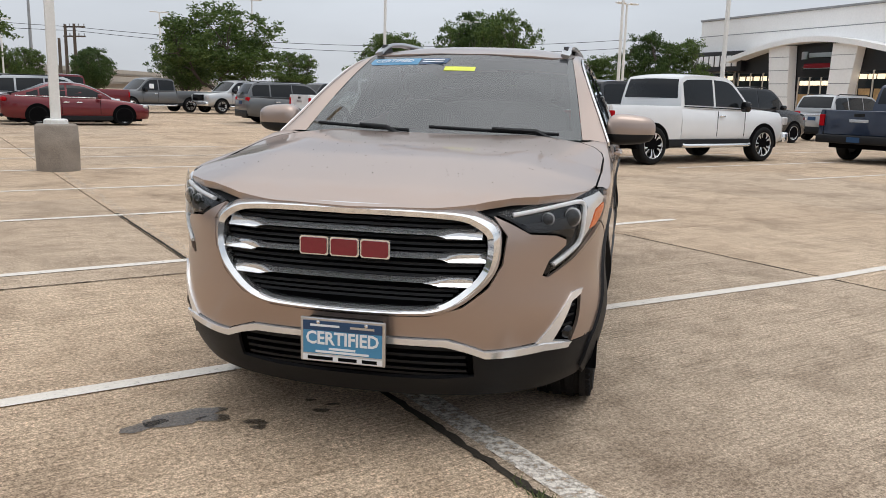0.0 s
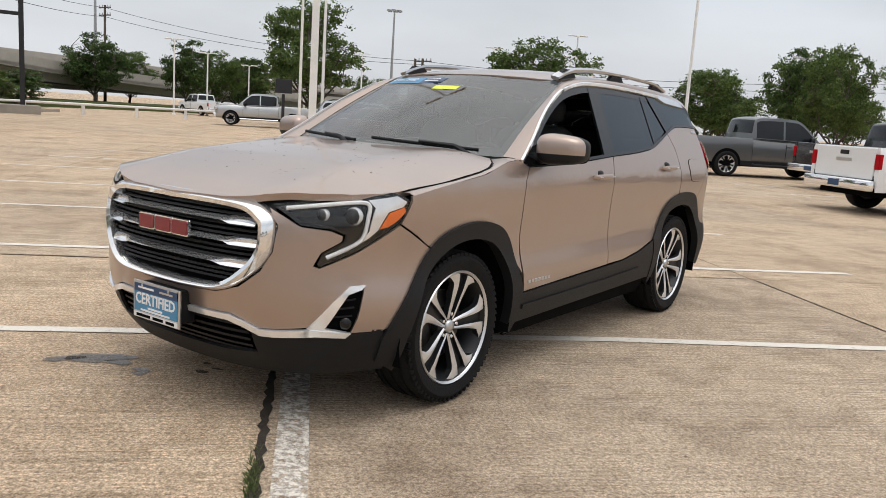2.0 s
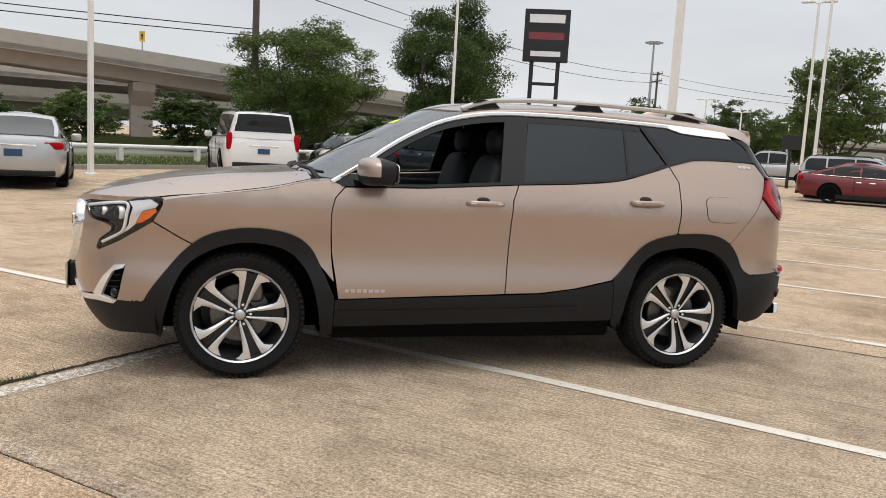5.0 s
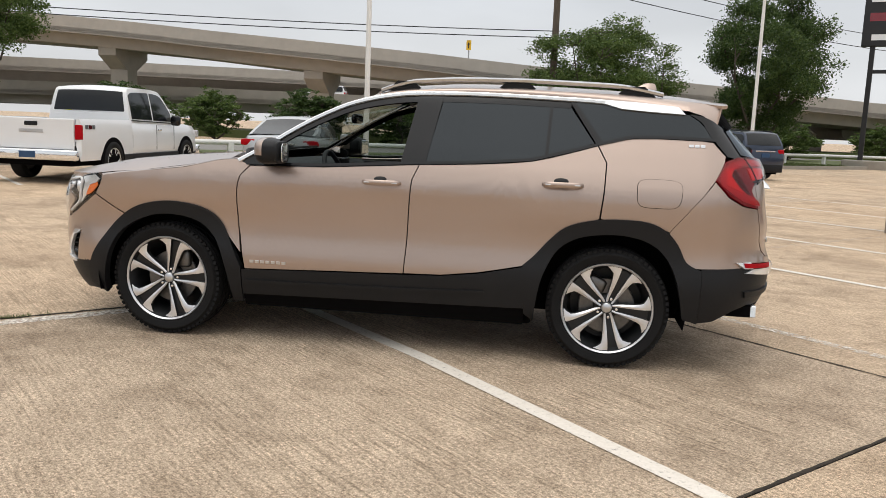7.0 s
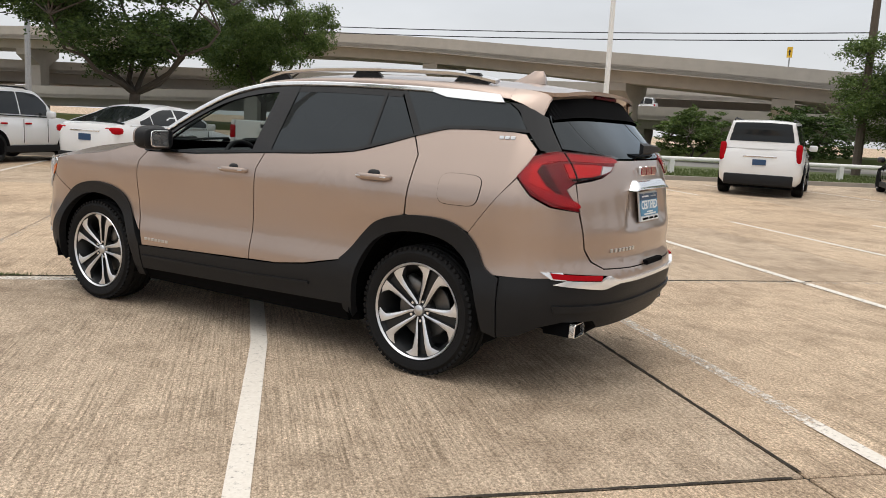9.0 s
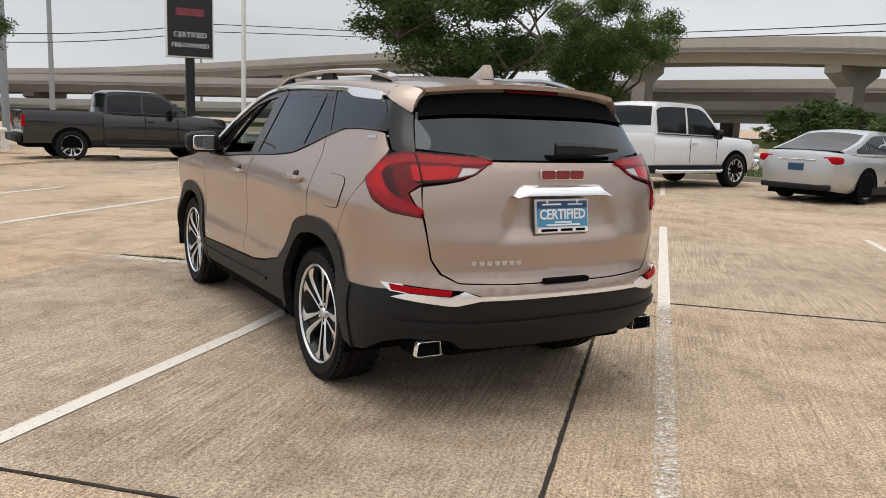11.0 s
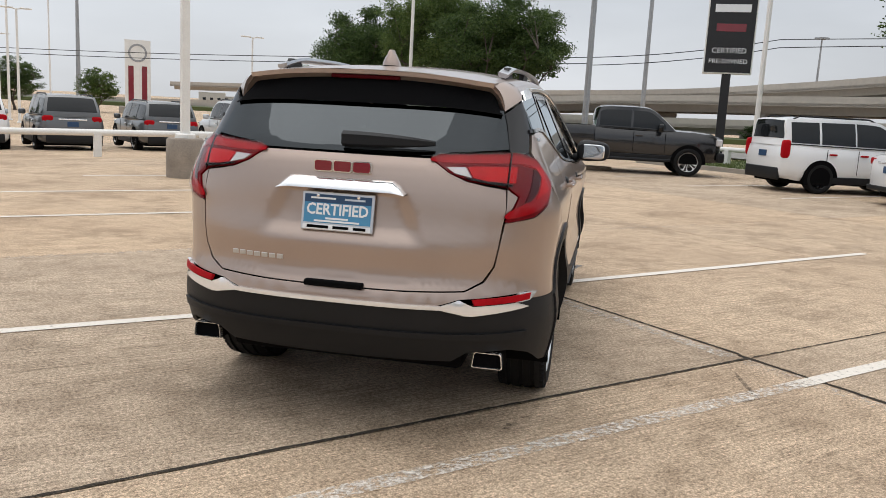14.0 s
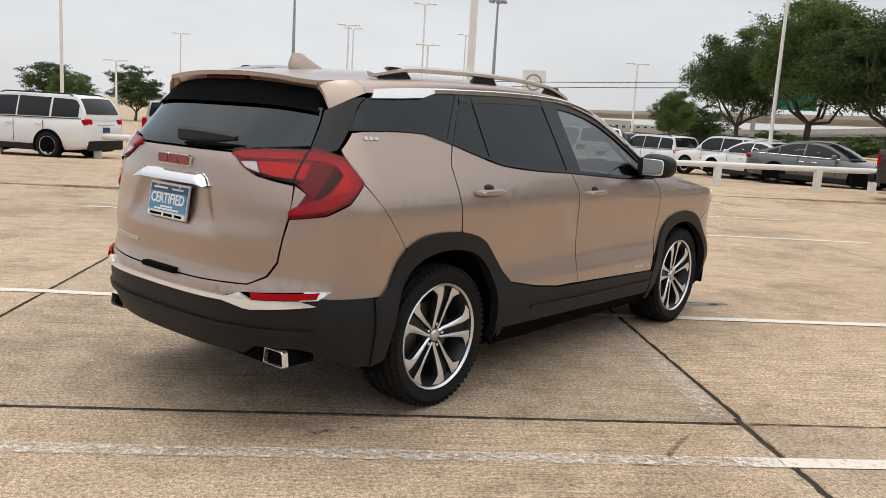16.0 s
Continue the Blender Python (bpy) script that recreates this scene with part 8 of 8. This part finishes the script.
# ---- showroom ----
def showroom():
    b = thing("showroom", pose(6.1, 64.8, 0, 0, 0, -54.6), label="white dealership showroom with an arched black entrance", category="building")
    # the wall runs along local x; the front faces -y
    bm = bmesh.new()
    box(bm, -0.2, 40, 0.4, 22, 0, 7.8)
    part("wall", bm, M_WALLWHITE, b)
    bm = bmesh.new()
    box(bm, -0.2, 40, 0.385, 0.402, 6.50, 6.56)
    part("panel_joint", bm, M_GREYMETAL, b)
    bm = bmesh.new()
    box(bm, -0.3, 40.1, 0.3, 0.9, 7.7, 7.86, 0.03)
    part("coping", bm, M_GREYMETAL, b)

    def arch_z(x):
        return 5.85 - 0.0275 * (x - 12.0) ** 2 + 0.00012 * (x - 12.0) ** 4
    xs = np.linspace(4.6, 19.4, 31)
    bm = bmesh.new()
    prism(bm, [(x, arch_z(x)) for x in xs] + [(x, arch_z(x) - 0.34) for x in xs[::-1]], 1.5, Matrix.Translation((0, -1.1, 0)))
    part("arch", bm, M_WALLWHITE, b, "white curved arch over the entrance")
    bm = bmesh.new()
    prism(bm, [(4.6, 0)] + [(x, arch_z(x) - 0.34) for x in xs] + [(19.4, 0)], 0.3, Matrix.Translation((0, 0.05, 0)))
    part("entrance_wall", bm, M_WALLBLACK, b, "black glossy entrance wall")
    for x0, x1, u0, u1 in ((8.35, 10.25, 9.0, 10.6), (13.9, 15.85, 13.7, 15.1)):
        bm = bmesh.new()
        z1 = arch_z((x0 + x1) / 2) - 0.3
        prism(bm, [(u0, 0), (u1, 0), (x1, z1), (x0, z1)], 0.7, Matrix.Translation((0, -0.7, 0)))
        col = part("column", bm, M_WALLWHITE, b, "white panelled column leaning outwards")
        for z in (1.0, 1.9, 2.8, 3.7, 4.6):
            t = z / z1
            bm = bmesh.new()
            box(bm, u0 + (x0 - u0) * t, u1 + (x1 - u1) * t, -0.712, -0.69, z - 0.02, z + 0.02)
            part("column_joint", bm, M_GREYMETAL, col)
    for x0, x1, z1 in ((0.3, 4.4, 3.6), (4.9, 8.6, 3.55), (10.7, 13.6, 3.2), (15.5, 18.9, 3.6)):
        w = tagged(new("shop_window"), "")
        w.parent = b
        bm = bmesh.new()
        box(bm, x0, x1, -0.02, 0.06, 0.1, z1)
        part("glass", bm, M_WINDOWDARK, w)
        for k in range(4):
            xx = x0 + (x1 - x0) * k / 3
            bm = bmesh.new()
            box(bm, xx - 0.05, xx + 0.05, -0.06, 0.06, 0.05, z1 + 0.05)
            part("mullion", bm, M_BEIGEWALL, w)
        for k in range(5):
            bm = bmesh.new()
            xx = x0 + 0.4 + (x1 - x0 - 0.8) * k / 4
            box(bm, xx - 0.28, xx + 0.28, -0.045, -0.022, z1 - 0.5, z1 - 0.2)
            part("room_light", bm, M_ROOMLIGHT, w)
        # amber panels before the glass: the warm indoor light is painted as their colour
        for k in range(3):
            bm = bmesh.new()
            xx = x0 + (x1 - x0) * (k + 0.5) / 3
            box(bm, xx - 0.42, xx + 0.42, -0.04, -0.024, 0.6, z1 - 1.1)
            part("lit_display", bm, M_AMBERROOM, w)
    for x0, x1, z0, z1, mt in ((10.75, 11.25, 4.45, 4.95, M_SILVER), (11.4, 13.4, 4.55, 4.85, M_SILVER), (11.0, 13.2, 3.85, 4.15, M_REDBADGE), (11.0, 13.2, 3.8, 3.86, M_SILVER)):
        bm = bmesh.new()
        box(bm, x0, x1, -0.03, 0.06, z0, z1)
        part("logo_bar", bm, mt, b)
    bm = bmesh.new()
    box(bm, -0.2, 5.4, -0.4, 0.4, 3.75, 5.25, 0.03)
    part("name_board", bm, M_WALLBLACK, b)
    for k in range(8):
        bm = bmesh.new()
        box(bm, 0.1 + k * 0.63, 0.56 + k * 0.63, -0.46, -0.39, 4.12, 4.92, 0.02)
        part("name_bar", bm, M_WHITEPRINT, b)


# warm room light as plain base colour, no emission
M_AMBERROOM = material("warm_lit_interior", (0.42, 0.27, 0.12), 0.7, var=0.35, scale=1.5, fine=9)
M_ROOMLIGHT = bpy.data.materials.new("showroom_light")
M_ROOMLIGHT.use_nodes = True
M_ROOMLIGHT.node_tree.nodes["Principled BSDF"].inputs["Emission Color"].default_value = (1.0, 0.72, 0.38, 1)
M_ROOMLIGHT.node_tree.nodes["Principled BSDF"].inputs["Emission Strength"].default_value = 1.0
showroom()

hotel = thing("hotel", pose(72.4, -153.2, -2.4, 0, 0, 205.7), label="beige low hotel block in the distance", category="building")
for x0, x1, d, h in ((-10.4, -5.2, 0.0, 4.95), (-5.2, 4.6, 0.8, 4.3), (4.6, 7.4, 0.0, 4.8), (7.4, 10.4, 0.5, 4.5)):
    bm = bmesh.new()
    box(bm, x0, x1, d, 9, 0, h, 0.05)
    part("wall", bm, M_BEIGEWALL, hotel)
    bm = bmesh.new()
    box(bm, x0 - 0.08, x1 + 0.08, d - 0.1, 9.1, h - 0.02, h + 0.14)
    part("parapet", bm, M_WALLWHITE, hotel)
for r in range(3):
    for k in range(14):
        xx = -9.6 + k * 1.45
        d = 0.8 if -5.2 < xx + 0.3 < 4.6 else 0.0 if xx < 7 else 0.5
        bm = bmesh.new()
        box(bm, xx, xx + 0.62, d - 0.06, d + 0.05, 1.0 + r * 1.15, 1.65 + r * 1.15)
        part("window", bm, M_WINDOWDARK, hotel)


# ---- trees ----
def tree_meshes(seed, leaves, leaf, mat, base=0.3, girth=0.016, lumps=70, lump=0.2):
    """A unit tree, 1 high with a crown 0.42 in radius above the height base: its wood and its leaves."""
    rng = np.random.default_rng(seed)
    mid, up, down = base + 0.42 * (1 - base), 0.56 * (1 - base), 0.42 * (1 - base)
    ph = rng.uniform(0, 6.28, 4)

    def shell(a):
        return 0.42 * (0.9 + 0.11 * math.sin(2 * a + ph[0]) + 0.09 * math.sin(3 * a + ph[1]) + 0.07 * math.sin(5 * a + ph[2]))
    # foliage masses inside an uneven dome
    c, rad = [], []
    while len(c) < lumps:
        d = rng.normal(0, 1, 3)
        d /= np.linalg.norm(d)
        f = (0.3 + 0.7 * rng.random() ** 0.6) * (1 - lump * 0.62)
        r = shell(math.atan2(d[1], d[0])) * f
        z = mid + d[2] * f * (up if d[2] > 0 else down)
        c.append((d[0] * r, d[1] * r, z))
        rad.append(lump * 0.42 * rng.uniform(0.62, 1.25))
    c, rad = np.array(c), np.array(rad)
    bm = bmesh.new()
    fork = Vector((rng.uniform(-0.02, 0.02), rng.uniform(-0.02, 0.02), base * rng.uniform(0.72, 0.9)))
    tube(bm, [Vector((0, 0, -0.02)), Vector((0, 0, 0.02)), fork * 0.5 + Vector((rng.uniform(-0.01, 0.01), 0, 0)), fork], [girth * 1.5, girth * 1.15, girth, girth * 0.9], 8, cap=False)
    nodes = []
    for k in range(6):
        a = k * 6.283 / 6 + rng.uniform(-0.4, 0.4)
        reach, rise = 0.42 * rng.uniform(0.45, 0.72), (1 - base) * rng.uniform(0.3, 0.72)
        pts = [fork]
        for j in range(1, 6):
            t = j / 5
            q = fork + Vector((math.cos(a) * reach * t ** 0.85, math.sin(a) * reach * t ** 0.85, rise * t ** 1.15))
            pts.append(q + Vector(rng.normal(0, 0.012, 3)))
        tube(bm, pts, list(np.linspace(girth * 0.6, girth * 0.16, 6)), 6, cap=False)
        nodes += pts[1:]
    for p in c:
        p = Vector(p)
        q = min(nodes, key=lambda n: (n - p).length + 0.6 * max(0.0, n.z - p.z))
        m = q.lerp(p, 0.5) + Vector((0, 0, 0.02)) + Vector(rng.normal(0, 0.012, 3))
        tube(bm, [q, m, p], [girth * 0.24, girth * 0.15, girth * 0.05], 4, cap=False)
    wood = bpy.data.meshes.new("trunk")
    bm.to_mesh(wood)
    bm.free()
    wood.materials.append(M_BARK)
    wood.shade_smooth()
    # twigs fill each mass towards its outside, leaves gather round the twigs
    nt = max(8, leaves // (lumps * 22))
    i = np.repeat(np.arange(lumps), nt)
    off = rng.normal(0, 1, (len(i), 3))
    off /= np.linalg.norm(off, axis=1)[:, None]
    off *= (rng.random(len(i)) ** 0.45 * rad[i])[:, None]
    off[:, 2] *= 0.72
    twig = c[i] + off
    j = rng.integers(0, len(twig), leaves)
    ctr = twig[j] + rng.normal(0, 0.014, (leaves, 3)) * np.array((1.2, 1.2, 0.8))
    n = len(ctr)
    u = rng.normal(0, 1, (n, 3))
    u /= np.linalg.norm(u, axis=1)[:, None]
    w = np.cross(u, rng.normal(0, 1, (n, 3)))
    w /= np.linalg.norm(w, axis=1)[:, None]
    s = leaf * rng.uniform(0.6, 1.3, n)[:, None]
    v = np.stack([ctr - u * s, ctr + u * s * 0.35 + w * s * 0.6, ctr + u * s * 0.6 - w * s * 0.5], 1).reshape(-1, 3)
    f = np.arange(3 * n).reshape(-1, 3)
    crown = bpy.data.meshes.new("crown")
    crown.from_pydata(v.tolist(), [], f.tolist())
    crown.materials.append(mat)
    return wood, crown


NEAR_TREES = [tree_meshes(s, 70000, 0.0072, m, 0.30, lumps=64, lump=0.19) for s, m in ((3, M_LEAFDARK), (8, M_LEAF))]
VERGE_TREES = [tree_meshes(s, 75000, 0.0075, m, 0.14, lumps=n, lump=0.22) for s, m, n in ((4, M_LEAF, 130), (6, M_LEAFDARK, 80))]
STREET_TREES = [tree_meshes(s, 76000, 0.0076, m, 0.38, lumps=84, lump=0.23) for s, m in ((5, M_LEAFDARK), (9, M_LEAF))]
FAR_TREES = [tree_meshes(s, 22000, 0.0125, m, 0.17, lumps=95, lump=0.23) for s, m in ((11, M_LEAFDARK), (12, M_LEAF), (15, M_LEAFDARK), (21, M_LEAF))]
BUSHES = [tree_meshes(s, 12000, 0.019, m, 0.06, lumps=60, lump=0.26) for s, m in ((31, M_LEAFDARK), (32, M_LEAF))]


def tree(x, y, height, radius, meshes, label, name="tree", turn=0.0):
    k = radius / 0.42
    t = thing(name, pose(x, y, gz(x, y) - 0.05, 0, 0, turn), label=label, category="tree" if name == "tree" else "shrub", group="trees" if name == "tree" else "shrubs")
    for nm, me in zip(("trunk", "crown"), meshes):
        o = new(nm, me)
        o.parent = t
        o.matrix_basis = Matrix.Diagonal((k, k, height, 1))


OAK = "spreading live oak with dark green leaves"
tree(-11.3, -17.1, 7.8, 4.4, NEAR_TREES[0], OAK, turn=20)
tree(-17.7, -17.7, 7.2, 2.9, NEAR_TREES[1], OAK, turn=140)
tree(-36.7, 2.7, 7.7, 4.4, VERGE_TREES[0], "broad oak beside the frontage road", turn=70)
tree(-43.0, 11.8, 11.0, 4.6, VERGE_TREES[1], "tall dark oak near the pylon sign", turn=250)
tree(11.1, -34.5, 7.2, 3.0, STREET_TREES[0], OAK, turn=100)
tree(7.1, -31.5, 7.8, 3.6, STREET_TREES[1], OAK, turn=200)
tree(3.6, -28.6, 6.7, 3.3, STREET_TREES[0], OAK, turn=310)
tree(18.0, -42.5, 4.6, 1.7, STREET_TREES[1], "small round oak behind the parked cars", turn=30)
for k, (x, y, h, r) in enumerate(((-32, 52.1, 6.6, 3.0), (-27.5, 49.9, 8.2, 5.6), (-48.7, 63.9, 5.2, 2.6), (-40.6, 38.5, 9.8, 5.2), (-19.7, 67, 7.2, 3), (-11.8, 63.8, 9, 4.8), (2.1, 54.9, 6.6, 3.0), (-1.6, 69.9, 5.8, 3), (-73.6, 52.5, 8.6, 4.2), (-75.5, 58.3, 7.8, 3.6), (-76.9, 64.3, 7.6, 4), (-68.2, 79.8, 6.4, 3), (-78.2, 44.6, 8.4, 4.6), (-60.1, 66.7, 5.8, 2.4), (-57, 76, 6.2, 3.4), (-14.6, 47.8, 6, 3.8), (-10, 53.8, 8, 3.4), (-7, 49.3, 7.6, 3), (-4, 72, 5.4, 4.4), (4.5, 56.5, 6.4, 3), (55.7, -64.2, 5.6, 3.6), (52.5, -72.8, 5, 3), (63.9, -48.2, 6.4, 4), (68.4, -58.4, 4.4, 3), (66.4, -34.9, 5.4, 3.6), (77.8, -34.7, 4.6, 3), (-44, 74, 6, 4), (-36, 82, 6.5, 4.5), (-24, 84, 6.5, 4.5), (-12, 84, 6.2, 4.2), (-88, 72, 8, 5), (-96, 60, 8, 5), (30, -75, 5.2, 4), (90, -60, 6, 5), (95, -40, 6, 5), (70, -75, 6, 5))):
    tree(x, y, h, r * 0.88, FAR_TREES[k % 4], "dark green oak at the edge of the lot" if k % 2 else "round leafy tree beyond the parked vehicles", turn=k * 67)
for k, (x, y, h, r) in enumerate(((-43, -2.9, 3.9, 2.9), (-42, -8.5, 3.6, 2.7), (-41, -14, 3.8, 2.8), (-40.5, -19.5, 3.5, 2.6), (-39, -25, 3.6, 2.8), (-45, 3.5, 3.6, 2.8), (-49, 9, 3.4, 2.8), (-53, 16, 3.2, 2.6), (-47.4, -28.8, 4.2, 3.6), (-58, 24, 3.2, 2.8), (-66, 30, 3.4, 3), (-40, -95, 3.4, 3.2), (-20, -104, 3.2, 3.4), (-52, -34, 3.8, 3), (10, -98, 3.0, 4), (20, -96, 3.0, 4), (30, -98, 3, 4))):
    tree(x, y, h, r, BUSHES[k % 2], "low dark green shrub below the flyover", "shrub", k * 51)
